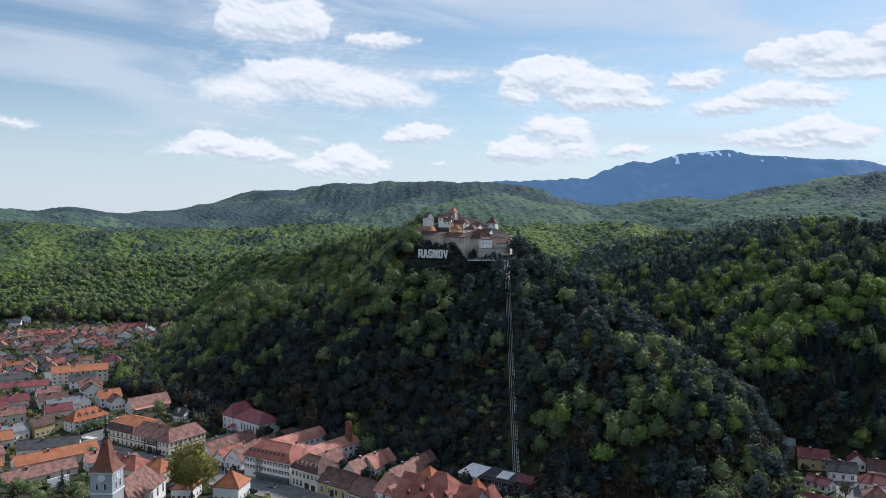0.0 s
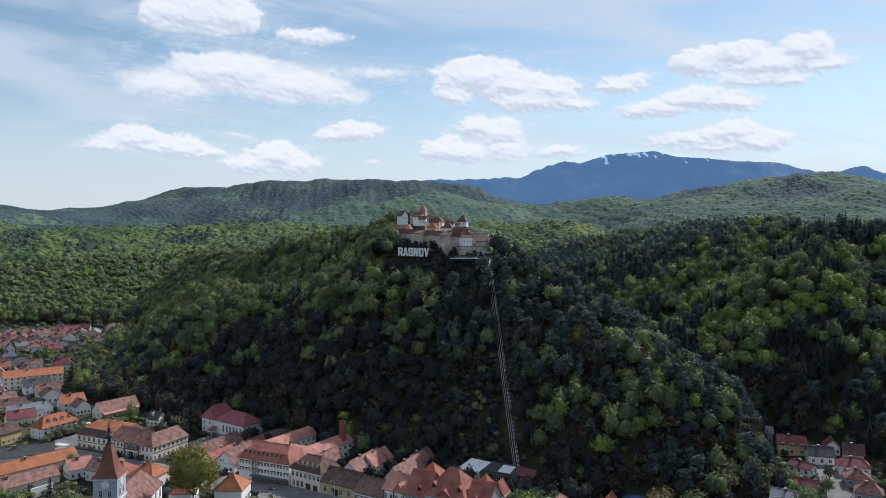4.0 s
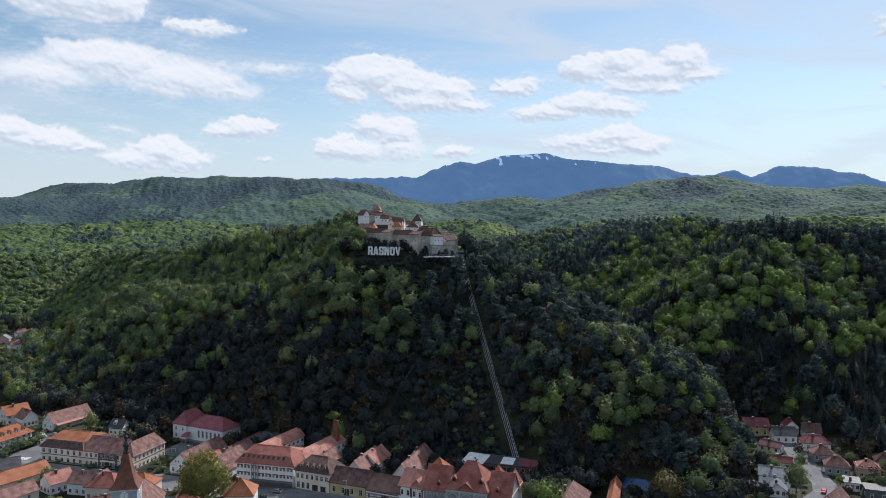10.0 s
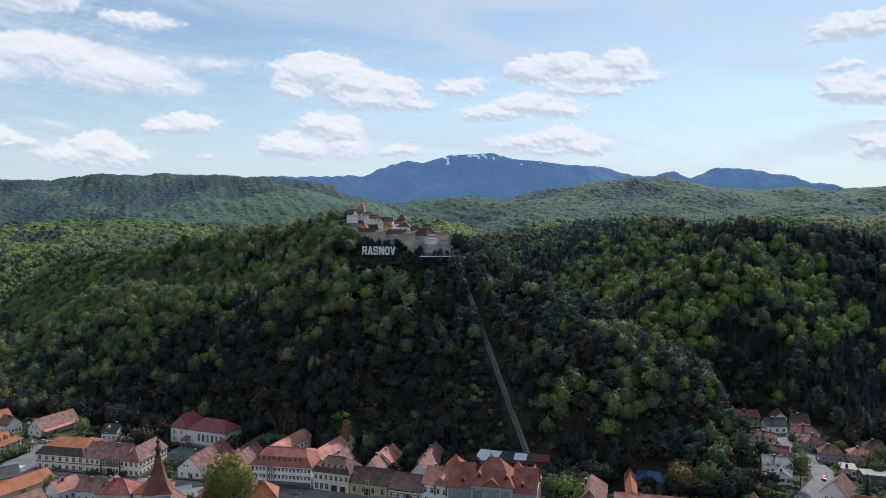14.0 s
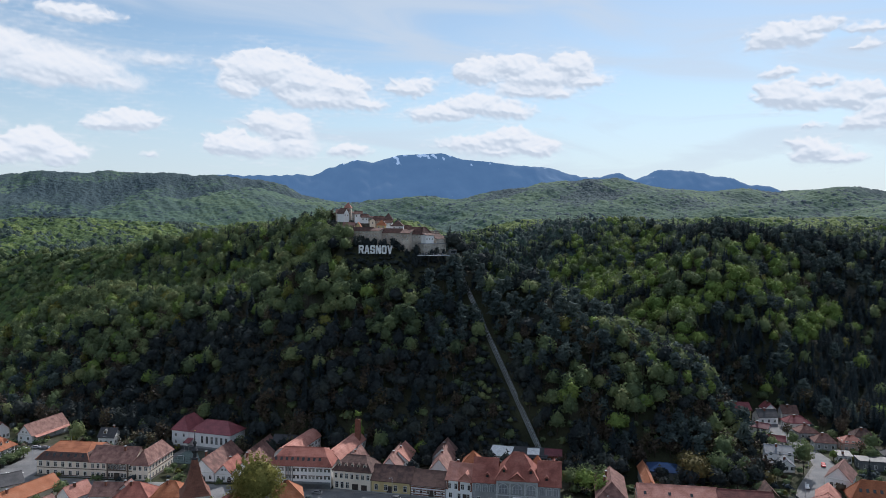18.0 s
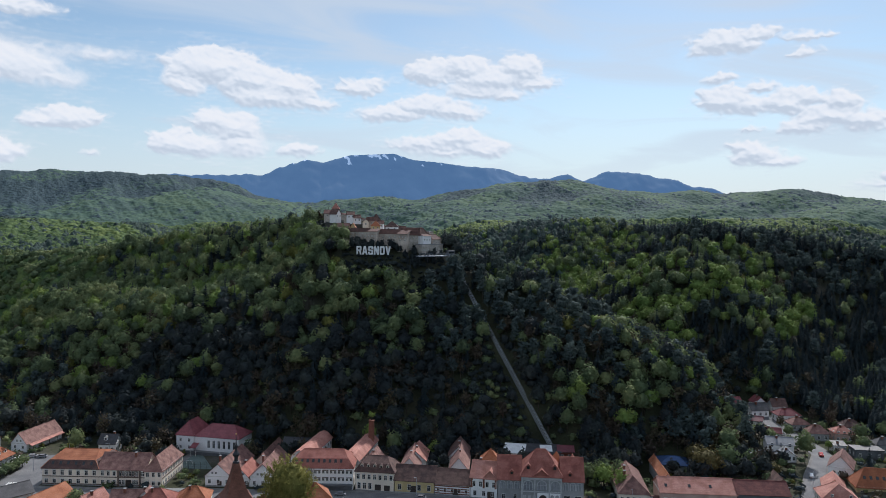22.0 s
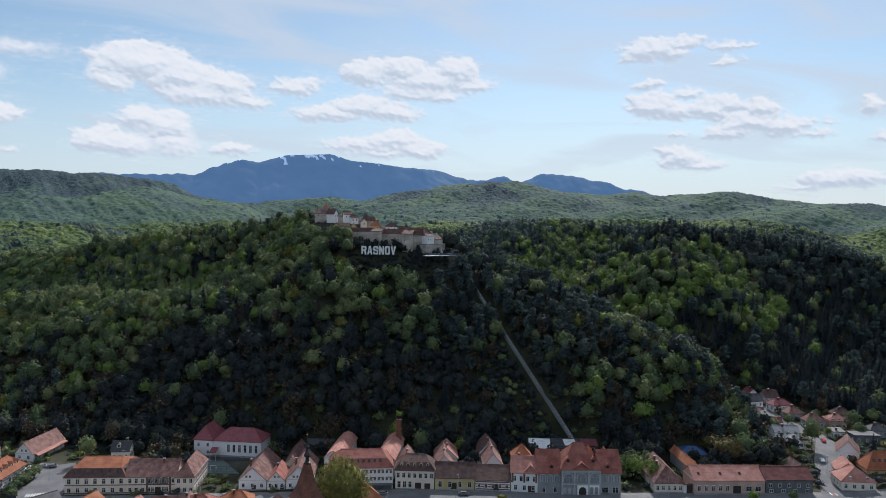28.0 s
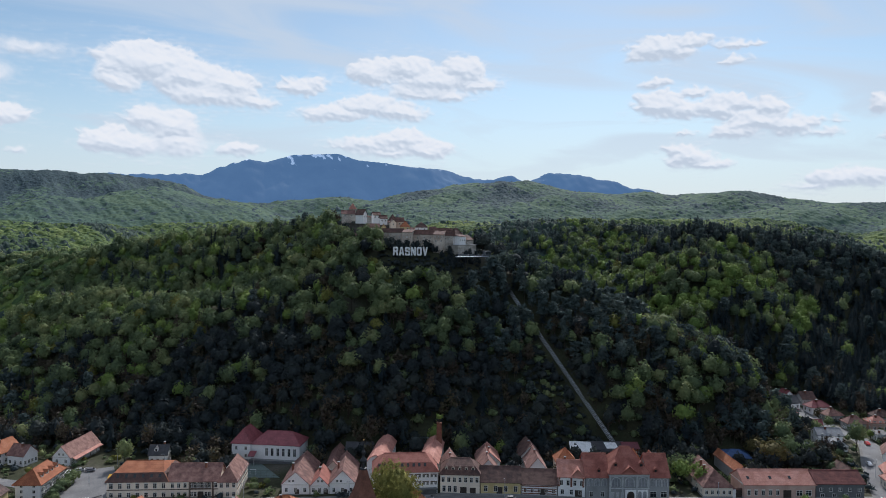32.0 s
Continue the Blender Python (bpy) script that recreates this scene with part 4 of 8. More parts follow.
def conifer_share(x, y):
    """How much of the far woods is conifers, from 0 to 1."""
    x, y = np.asarray(x, float), np.asarray(y, float)
    hill, z = hill_of(x, y), sheet_z(x.ravel(), y.ravel()).reshape(x.shape)
    w = 0.30 * sstep(0.2, 0.9, waves(x, y, 330, 41))
    w = np.maximum(w, 0.9 * ((x > 120) & (y < 800) & (x < 680) & (y > 400)) * sstep(-0.9, 0.2, waves(x, y, 130, 44)))
    w = np.where(hill == 8, 0.35 + 0.6 * sstep(-0.5, 0.3, waves(x, y, 240, 46)), w)
    w = np.where(hill == 7, 0.04 + 0.25 * sstep(0.5, 1.0, waves(x, y, 200, 43)), w)
    w = np.where(hill == 9, 0.06 + 0.75 * sstep(0.0, 0.6, waves(x, y, 260, 49)) * sstep(120, 165, z), w)
    w = np.where(hill == 6, (0.06 + 0.6 * sstep(0.2, 0.7, waves(x, y, 170, 48))) * sstep(820, 1080, y), w)
    return np.clip(w + 0.03, 0, 1)


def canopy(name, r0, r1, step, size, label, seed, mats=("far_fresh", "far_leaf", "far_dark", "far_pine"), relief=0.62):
    """A closed roof of rounded crowns over wooded hills: the crown tops of trees on a jittered grid, each tree with the look of its kind."""
    rng = np.random.RandomState(seed)
    rs = [r0]
    while rs[-1] < r1:
        rs.append(rs[-1] + step * (0.6 + 0.5 * (rs[-1] - r0) / (r1 - r0)))
    A, R = np.meshgrid(np.radians(np.arange(-36, 70, 0.105)), np.array(rs))
    x, y = -110 + R * np.sin(A), -60 + R * np.cos(A)
    n = int(3400 / size)
    jx, jy, tall, kind = rng.uniform(0.08, 0.92, (n, n)), rng.uniform(0.08, 0.92, (n, n)), rng.uniform(0, 1, (n, n)), rng.uniform(0, 1, (n, n))
    ci, cj = np.floor((x + 1700) / size).astype(int), np.floor(y / size).astype(int)
    best, who = np.full(x.shape, -1.0), np.zeros(x.shape, int)
    for di in (-1, 0, 1):
        for dj in (-1, 0, 1):
            i, j = np.clip(ci + di, 0, n - 1), np.clip(cj + dj, 0, n - 1)
            d = np.hypot(x - ((i + jx[i, j]) * size - 1700), y - (j + jy[i, j]) * size) / (size * (0.60 + 0.22 * tall[i, j]))
            spire = kind[i, j] < conifer_share((i + 0.5) * size - 1700, (j + 0.5) * size)
            top = np.where(spire, np.clip(1 - d, 0, 1) * size * 1.1, np.sqrt(np.clip(1 - d * d, 0, 1)) * size * (0.40 + 0.16 * tall[i, j])) + 0.34 * size * tall[i, j]
            won = top > best
            best, who = np.where(won, top, best), np.where(won, i * n + j, who)
    z = sheet_z(x.ravel(), y.ravel()).reshape(x.shape)
    land = (no_forest(x.ravel(), y.ravel()) | town_edge(x.ravel(), y.ravel())).reshape(x.shape)
    z = z - 14.0 * (R < r0 + 5) * (r0 > 1000) - 8.0 * (R > r1 - 8) * (r1 < 2000)
    z = np.where(land, z - 3.0, z + 1.6 + 3.0 * sstep(980, 1300, R) + best * relief + rng.uniform(-0.4, 0.4, x.shape))
    tx, ty = ((who // n) + 0.5) * size - 1700, ((who % n) + 0.5) * size
    k = kind.ravel()[who]
    share = conifer_share(tx, ty)
    patch = waves(tx, ty, 170, 45)
    tone = patch + 1.1 * ((k * 7.3) % 1 - 0.5)
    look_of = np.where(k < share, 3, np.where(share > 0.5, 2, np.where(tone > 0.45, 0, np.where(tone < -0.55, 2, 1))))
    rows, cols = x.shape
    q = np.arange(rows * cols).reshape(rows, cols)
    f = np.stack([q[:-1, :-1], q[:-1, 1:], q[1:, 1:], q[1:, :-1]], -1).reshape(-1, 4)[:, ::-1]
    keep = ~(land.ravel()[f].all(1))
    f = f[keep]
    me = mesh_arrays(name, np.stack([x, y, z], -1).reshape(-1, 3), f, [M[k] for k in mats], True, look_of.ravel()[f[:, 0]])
    return tagged(new(name, me), label, "forest", kind="stuff")


def woods():
    # near hills
    x, y = scatter(-600, 560, 235, 860, 6.1, 1)
    ok = ~no_forest(x, y) & ((np.hypot(x + 110, y + 60) < 770) & (x > -430) & (y < 740) | town_edge(x, y))
    ok &= seen(x, y) | (y < 480)
    x, y = x[ok], y[ok]
    ty = np.arange(360, 400, 2.6)
    x, y = np.concatenate([x, 30.6 + (ty - 303) * 0.0444 - 5.6 - 1.6 * np.sin(ty * 7)]), np.concatenate([y, ty])
    p = np.stack([x, y, sheet_z(x, y) - 0.4], 1)
    z = p[:, 2]
    rng = np.random.RandomState(9)
    r, w, big = rng.uniform(0, 1, len(x)), waves(x, y, 120, 21), waves(x, y, 60, 22)
    # pines hold the eastern spur and ridge, and the far side and foot of the eastern hill; on the steep front most take
    # shade-dark leaves
    front = (x > -212 + 10 * w) & (x < 62) & (y < 480) & ((x > -55 + 25 * big) | (z < 55 + 16 * w + 8 * big))
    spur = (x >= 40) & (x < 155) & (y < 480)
    # sunlit bands: brighter leaves and fewer pines stand for the light
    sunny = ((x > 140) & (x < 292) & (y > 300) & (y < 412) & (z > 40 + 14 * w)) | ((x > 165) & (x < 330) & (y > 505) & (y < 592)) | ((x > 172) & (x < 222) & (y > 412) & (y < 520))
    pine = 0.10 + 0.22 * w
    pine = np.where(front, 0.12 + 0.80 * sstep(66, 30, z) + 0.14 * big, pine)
    pine = np.where(spur, 0.90 - 0.62 * sstep(18, 30, z) * sstep(56, 44, z) * sstep(255, 300, y) * (x < 112) * sstep(-0.7, 0.2, big), pine)
    beside = (x > 4) & (x < 62) & (y > 335) & (y < 412)
    pine = np.where(beside, 0.88, pine)
    glade = (x > 40) & (x < 122) & (y > 282) & (y < 350) & (z > 13) & (z < 60)
    pine = np.where(glade, 0.42 + 0.25 * w, pine)
    pine = np.where((x >= 150) & (y >= 425), 0.86, pine)
    pine = np.where((x > 140) & (y < 425), 0.93, pine)
    pine = np.where(sunny, 0.12 + 0.42 * sstep(0.1, 0.7, big), pine)
    pine = np.where((x > 292) & (y < 470), 0.95, pine)
    mouth = (x > 96) & (x < 158) & (y > 246) & (y < 296) & (z < 22)
    pine = np.where(mouth, 0.3, pine)
    conif = r < pine
    r2 = rng.uniform(0, 1, len(x))
    bare = ~conif & (r2 < 0.04 + 0.30 * sstep(40, 10, z) + 0.06 * big)
    fresh = ~conif & ~bare & (r2 > 0.84 - 0.42 * sunny - 0.05 * glade + 0.14 * big + 0.13 * (front & (z < 75)))
    plain = ~conif & ~bare & ~fresh
    # spruces crowd the eastern valley foot to darken it like shade
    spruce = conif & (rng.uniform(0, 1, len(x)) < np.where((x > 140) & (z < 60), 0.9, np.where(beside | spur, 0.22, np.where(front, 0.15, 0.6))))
    scots = conif & ~spruce
    leafy = [broadleaf(s, wide=w_, h=h_) for s, w_, h_ in ((1, 4.9, 13), (2, 4.4, 14), (3, 5.4, 12), (4, 4.7, 13), (5, 4.1, 15), (6, 5.1, 13))]
    rusty = plain & (rng.uniform(0, 1, len(x)) < 0.05 + 0.03 * big)
    plain &= ~rusty
    grove("rusty_broadleaf_forest", p[rusty], leafy, [M["olive"], M["bark"]], "trees in brownish-yellow young leaf among the forest", 23, (0.6, 1.1))
    grove("broadleaf_forest", p[plain], leafy, [M["leaf"], M["bark"]], "spring-green broadleaved forest covering the hillsides", 1, (0.6, 1.15))
    grove("fresh_broadleaf_forest", p[fresh], leafy, [M["leaf_bright"], M["bark"]], "bright yellow-green freshly leafed trees among the forest", 2, (0.6, 1.1))
    grove("spruce_forest", p[spruce], [conifer(s, tiers=11, h=h_, per=8) for s, h_ in ((11, 15), (12, 16.5), (13, 13))], [M["spruce"], M["bark"]], "spruces with shade-dark needles among the broadleaved forest", 3, (0.8, 1.15))
    # on the front, leaves coloured for the shade replace the pines
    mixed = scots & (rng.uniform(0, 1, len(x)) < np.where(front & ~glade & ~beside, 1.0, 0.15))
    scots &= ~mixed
    grove("shady_forest", p[mixed], leafy, [M["shade"], M["bark"]], "trees with shade-dark leaves on the front of the castle hill", 24, (0.6, 1.1))
    grove("pine_forest", p[scots], [scots_pine(s, h_) for s, h_ in ((21, 14), (22, 15.5), (23, 13), (24, 14.5))], [M["scots"], M["bark"]], "dark pines on the steep castle hill", 4, (0.8, 1.15))
    grove("budding_forest", p[bare], [bare_tree(s) for s in (31, 32, 33)], [M["bare"], M["bark"]], "grey-brown trees still in bud on the slope", 5)
    # middle distance and far hills: closed canopy, crown beside crown, with single conifers above it
    canopy("distant_forest_canopy", 668, 1340, 2.3, 6.2, "spring-green forest canopy on the hills behind the castle", 41, ("mid_fresh", "mid_leaf", "mid_leaf", "mid_pine"), 1.0)
    canopy("far_forest_canopy", 1325, 2460, 4.4, 6.4, "far hazy green forest canopy on the hills under the mountain", 42)
    x, y = scatter(-900, 1150, 300, 1400, 8.2, 2)
    rr = np.hypot(x + 110, y + 60)
    ok = (rr > 690) & (rr < 1400)
    x, y, rr = x[ok], y[ok], rr[ok]
    ok = seen(x, y) & ~no_forest(x, y)
    x, y, rr = x[ok], y[ok], rr[ok]
    ok = rng.uniform(0, 1, len(x)) < conifer_share(x, y) * 0.75
    x, y = x[ok], y[ok]
    p = np.stack([x, y, sheet_z(x, y) - 0.4], 1)
    x, y = scatter(130, 560, 470, 800, 5.8, 77)
    ok = (np.hypot(x + 110, y + 60) > 700) & ~no_forest(x, y)
    x, y = x[ok], y[ok]
    ok = seen(x, y) & (rng.uniform(0, 1, len(x)) < 0.55 * sstep(-0.8, 0.3, waves(x, y, 90, 44)))
    p = np.concatenate([p, np.stack([x[ok], y[ok], sheet_z(x[ok], y[ok]) - 0.4], 1)])
    spires = [conifer(s, tiers=5, per=6, wide=3.0, h=14, trunk=False) for s in (61, 62, 63)]
    grove("distant_conifer_forest", p, spires, [M["pine"], M["bark"]], "dark conifers on the ridges behind the castle", 7, (0.7, 1.1))
    x, y = scatter(-900, 900, 300, 1120, 7.9, 8)
    rr = np.hypot(x + 110, y + 60)
    ok = (rr > 720) & (rr < 1090)
    x, y = x[ok], y[ok]
    ok = seen(x, y, 0.45) & ~no_forest(x, y) & ~town_edge(x, y) & (rng.uniform(0, 1, len(x)) > conifer_share(x, y))
    x, y = x[ok], y[ok]
    p = np.stack([x, y, sheet_z(x, y) + 0.3], 1)
    airy = [broadleaf(s, 10, 34, 11.5, 4.7, 1.5, False, 2, 0.12, 0.5, 0.44) for s in (51, 52, 53, 54)]
    sunny = rng.uniform(0.05, 1.4, len(x)) < waves(x, y, 140, 47)
    grove("distant_broadleaf_forest", p[~sunny], airy, [M["leaf"], M["bark"]], "spring-green trees on the hills behind the castle", 6, (0.7, 1.1))
    grove("distant_fresh_forest", p[sunny], airy, [M["leaf_bright"], M["bark"]], "fresh yellow-green trees on the hills behind the castle", 16, (0.65, 1.05))
    # the wooded edge of the gardens below the hill
    x, y = scatter(-140, 125, 240, 420, 5.6, 12)
    ok = flat_town(x, y) & ~flat_town(x, y + 42) & clear_of(x, y, 2.4) & ~clearing(x, y)
    x, y = x[ok], y[ok]
    p = np.stack([x, y, sheet_z(x, y) - 0.3], 1)
    r = rng.uniform(0, 1, len(x))
    grove("garden_edge_pines", p[r < 0.55], [broadleaf(s, 7, 130, 10, 3.4, 1.0, True, 2, 0.16) for s in (24, 25)], [M["shade"], M["bark"]], "trees with shade-dark leaves behind the gardens at the foot of the hill", 18, (0.6, 1.2))
    grove("garden_edge_budding_trees", p[r > 0.72], [bare_tree(s, 9.0) for s in (36, 37)], [M["bare"], M["bark"]], "grey-brown budding trees behind the gardens", 19, (0.7, 1.2))
    # shrubs and small fruit trees of the yards and gardens
    x, y = scatter(-600, 190, 175, 790, 5.2, 13)
    ok = flat_town(x, y) & clear_of(x, y, 1.3) & (rng.uniform(0, 1, len(x)) < 0.8)
    x, y = x[ok], y[ok]
    p = np.stack([x, y, sheet_z(x, y) - 0.2], 1)
    r = rng.uniform(0, 1, len(x))
    bush = [broadleaf(s, 6, 22, h_, w_, 0.8, False, 1, 0.15, 0.42, 0.5) for s, h_, w_ in ((97, 3.2, 2.2), (98, 4.6, 2.4), (99, 2.4, 2.6))]
    for name, lo, hi, mat, label in (("garden_shrubs", 0, 0.45, "leaf", "green shrubs and small trees in the gardens"), ("dark_garden_shrubs", 0.45, 0.72, "pine", "dark evergreen shrubs in the gardens"),
            ("young_garden_shrubs", 0.72, 0.86, "olive", "yellow-green young shrubs in the gardens"), ("brown_garden_shrubs", 0.86, 1, "bare", "brown budding shrubs in the gardens")):
        grove(name, p[(r >= lo) & (r < hi)], bush, [M[mat], M["bark"]], label, 20, (0.45, 1.25))
    # thicket along the foot of the hills
    x, y = scatter(-210, 190, 235, 560, 4.6, 6)
    ok = flat_town(x, y - 72) & ~flat_town(x, y - 1.5) & (~clearing(x, y) | ((y < 372) & (np.abs(x - 42.6 - (y - 303) * 0.0444 + 24) < 7.5))) & clear_of(x, y, 2.5)
    x, y = x[ok], y[ok]
    p = np.stack([x, y, sheet_z(x, y) - 0.3], 1)
    r = rng.uniform(0, 1, len(x))
    twiggy = [broadleaf(s, 9, 70, 6.0, 2.6, 0.7, True, 2, 0.15, 0.5, 0.46) for s in (94, 95, 96)]
    grove("foot_thicket", p[r < 0.5], twiggy, [M["shade"], M["bark"]], "undergrowth with shade-dark leaves along the foot of the hill", 13, (0.7, 1.5))
    grove("foot_bushes", p[(r >= 0.5) & (r < 0.72)], twiggy, [M["leaf"], M["bark"]], "green bushes along the foot of the hill", 14, (0.6, 1.2))
    grove("foot_budding_trees", p[r >= 0.72], [bare_tree(s, 8.0) for s in (34, 35)], [M["bare"], M["bark"]], "grey-brown budding trees along the foot of the hill", 15, (0.7, 1.3))
    # low scrub where the wood is cleared
    x, y = scatter(-40, 170, 250, 540, 2.7, 4)
    ok = clearing(x, y) & ~flat_town(x, y) & clear_of(x, y, 0.8) & (np.abs(x - 30.6 - (y - 303) * 0.0444) > 3.4)
    x, y = x[ok], y[ok]
    p = np.stack([x, y, sheet_z(x, y) - 0.2], 1)
    low = [broadleaf(s, 7, 34, 3.0, 1.9, 0.6, False, 2, 0.15, 0.4, 0.5) for s in (91, 92, 93)]
    dark = rng.uniform(0, 1, len(x)) < np.where(y > 380, 0.95, 0.75)
    u, v = (x + 6) * 0.857 - (y - 429.5) * 0.515, (x + 6) * 0.515 + (y - 429.5) * 0.857
    foot = (v > 3.4) & (v < 14) & (u > -15) & (u < 34) & (rng.uniform(0, 1, len(x)) < 0.85)
    upright = [broadleaf(s, 8, 60, 6.6, 1.7, 0.6, False, 2, 0.15, 0.45, 0.5) for s in (111, 112, 113)]
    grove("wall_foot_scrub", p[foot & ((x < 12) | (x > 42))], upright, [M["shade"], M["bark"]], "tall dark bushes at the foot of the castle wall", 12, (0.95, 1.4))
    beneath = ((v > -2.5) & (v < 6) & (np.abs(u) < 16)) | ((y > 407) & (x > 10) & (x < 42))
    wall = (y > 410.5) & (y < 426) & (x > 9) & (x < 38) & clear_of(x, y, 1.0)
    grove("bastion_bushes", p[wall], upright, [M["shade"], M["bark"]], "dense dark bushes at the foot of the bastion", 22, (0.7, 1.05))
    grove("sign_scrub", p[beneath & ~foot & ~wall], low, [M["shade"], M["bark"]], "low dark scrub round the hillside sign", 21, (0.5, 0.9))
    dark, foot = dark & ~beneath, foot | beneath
    grove("hillside_scrub", p[dark & ~foot], low, [M["shade"], M["bark"]], "scrub with shade-dark leaves below the castle walls", 10, (0.8, 1.5))
    dark = dark | foot
    grove("hillside_bushes", p[~dark], low, [M["leaf"], M["bark"]], "low green bushes on the cleared slope", 11, (0.6, 1.3))


# ---- houses ----
CACHE = {}


def window_meshes(w, h, style="cross"):
    key = (round(w, 2), round(h, 2), style)
    if key not in CACHE:
        f, m = 0.12, 0.035
        xs = [-w / 2 - f, -w / 2, -m, m, w / 2, w / 2 + f]
        zs = [-f, 0] + ([h * 0.66, h * 0.66 + 0.06] if h > 1.2 else []) + [h, h + f] + ([h + 0.40] if style == "hood" else [])
        bars = {0, 2} if h > 1.2 else {0}
        bars |= set(range(len(zs) - (3 if style == "hood" else 2), len(zs)))
        bm = bmesh.new()
        grid = [[bm.verts.new((x, -0.10, z)) for x in xs] for z in zs]
        face = [bm.faces.new((grid[b][a], grid[b][a + 1], grid[b + 1][a + 1], grid[b + 1][a])) for b in range(len(zs) - 1) for a in range(5) if b in bars or a in (0, 2, 4)]
        for v in [v for v in bm.verts if not v.link_faces]:
            bm.verts.remove(v)
        if style == "hood":
            for v in grid[-1] + grid[-2]:
                v.co.y = -0.26
        back = bmesh.ops.extrude_face_region(bm, geom=face)
        for v in back["geom"]:
            if isinstance(v, bmesh.types.BMVert):
                v.co.y = 0.03
        bmesh.ops.recalc_face_normals(bm, faces=bm.faces)
        CACHE[key] = mesh_of("window", bm, M["trim"]), mesh_of("pane", boxed(-w / 2, w / 2, -0.03, 0.03, 0, h), M["glass"])
    return CACHE[key]


def add_window(T, at, w, h, style="cross"):
    a, b = window_meshes(w, h, style)
    part("pane", b, None, part("window", a, None, T, at=at))


def arch_meshes(w, h):
    """A round-headed window: a raised surround, and its glazing with bars."""
    key = ("arch", round(w, 2), round(h, 2))
    if key not in CACHE:
        def outline(g):
            r = w / 2 + g
            return [(-r, 0), (r, 0)] + [(r * math.cos(math.pi * i / 10), h - w / 2 + r * math.sin(math.pi * i / 10)) for i in range(11)]
        bm, a, b = bmesh.new(), outline(0.0), outline(0.3)
        for i in range(1, len(a)):
            j = (i + 1) % len(a)
            poly(bm, [(a[i][0], -0.12, a[i][1]), (b[i][0], -0.12, b[i][1]), (b[j][0], -0.12, b[j][1]), (a[j][0], -0.12, a[j][1])])
            poly(bm, [(b[i][0], -0.12, b[i][1]), (b[i][0], 0.0, b[i][1]), (b[j][0], 0.0, b[j][1]), (b[j][0], -0.12, b[j][1])])
        for x in (-w / 6, w / 6):
            box(bm, x - 0.06, x + 0.06, -0.08, 0, 0, h - w * 0.08)
        box(bm, -w / 2, w / 2, -0.08, 0, h - w / 2 - 0.06, h - w / 2 + 0.06)
        CACHE[key] = mesh_of("window", bm, M["stone_trim"]), mesh_of("pane", poly(bmesh.new(), [(x, -0.03, z) for x, z in a]), M["leaded"])
    return CACHE[key]


def arch_row(T, y, z, xs, w, h):
    for x in xs:
        a, b = arch_meshes(w, h)
        part("pane", b, None, part("window", a, None, T, at=pose(x, y, z)))


SIDES = {"f": 0, "r": 90, "b": 180, "l": -90}


def wall_pose(x0, x1, y0, y1, side, u, z):
    """The pose on a wall at u metres from its left end, as seen from outside; its -y points outwards."""
    if side == "f":
        return pose(x0 + u, y0, z)
    if side == "r":
        return pose(x1, y0 + u, z, 0, 0, 90)
    if side == "b":
        return pose(x1 - u, y1, z, 0, 0, 180)
    return pose(x0, y1 - u, z, 0, 0, -90)


def add_row(T, x0, x1, y0, y1, side, z, n, w, h, style="cross", margin=None, span=None):
    length = (x1 - x0) if side in "fb" else (y1 - y0)
    a, b = span if span else (0, length)
    step = (b - a) / n
    for i in range(n):
        add_window(T, wall_pose(x0, x1, y0, y1, side, a + step * (i + 0.5), z), w, h, style)


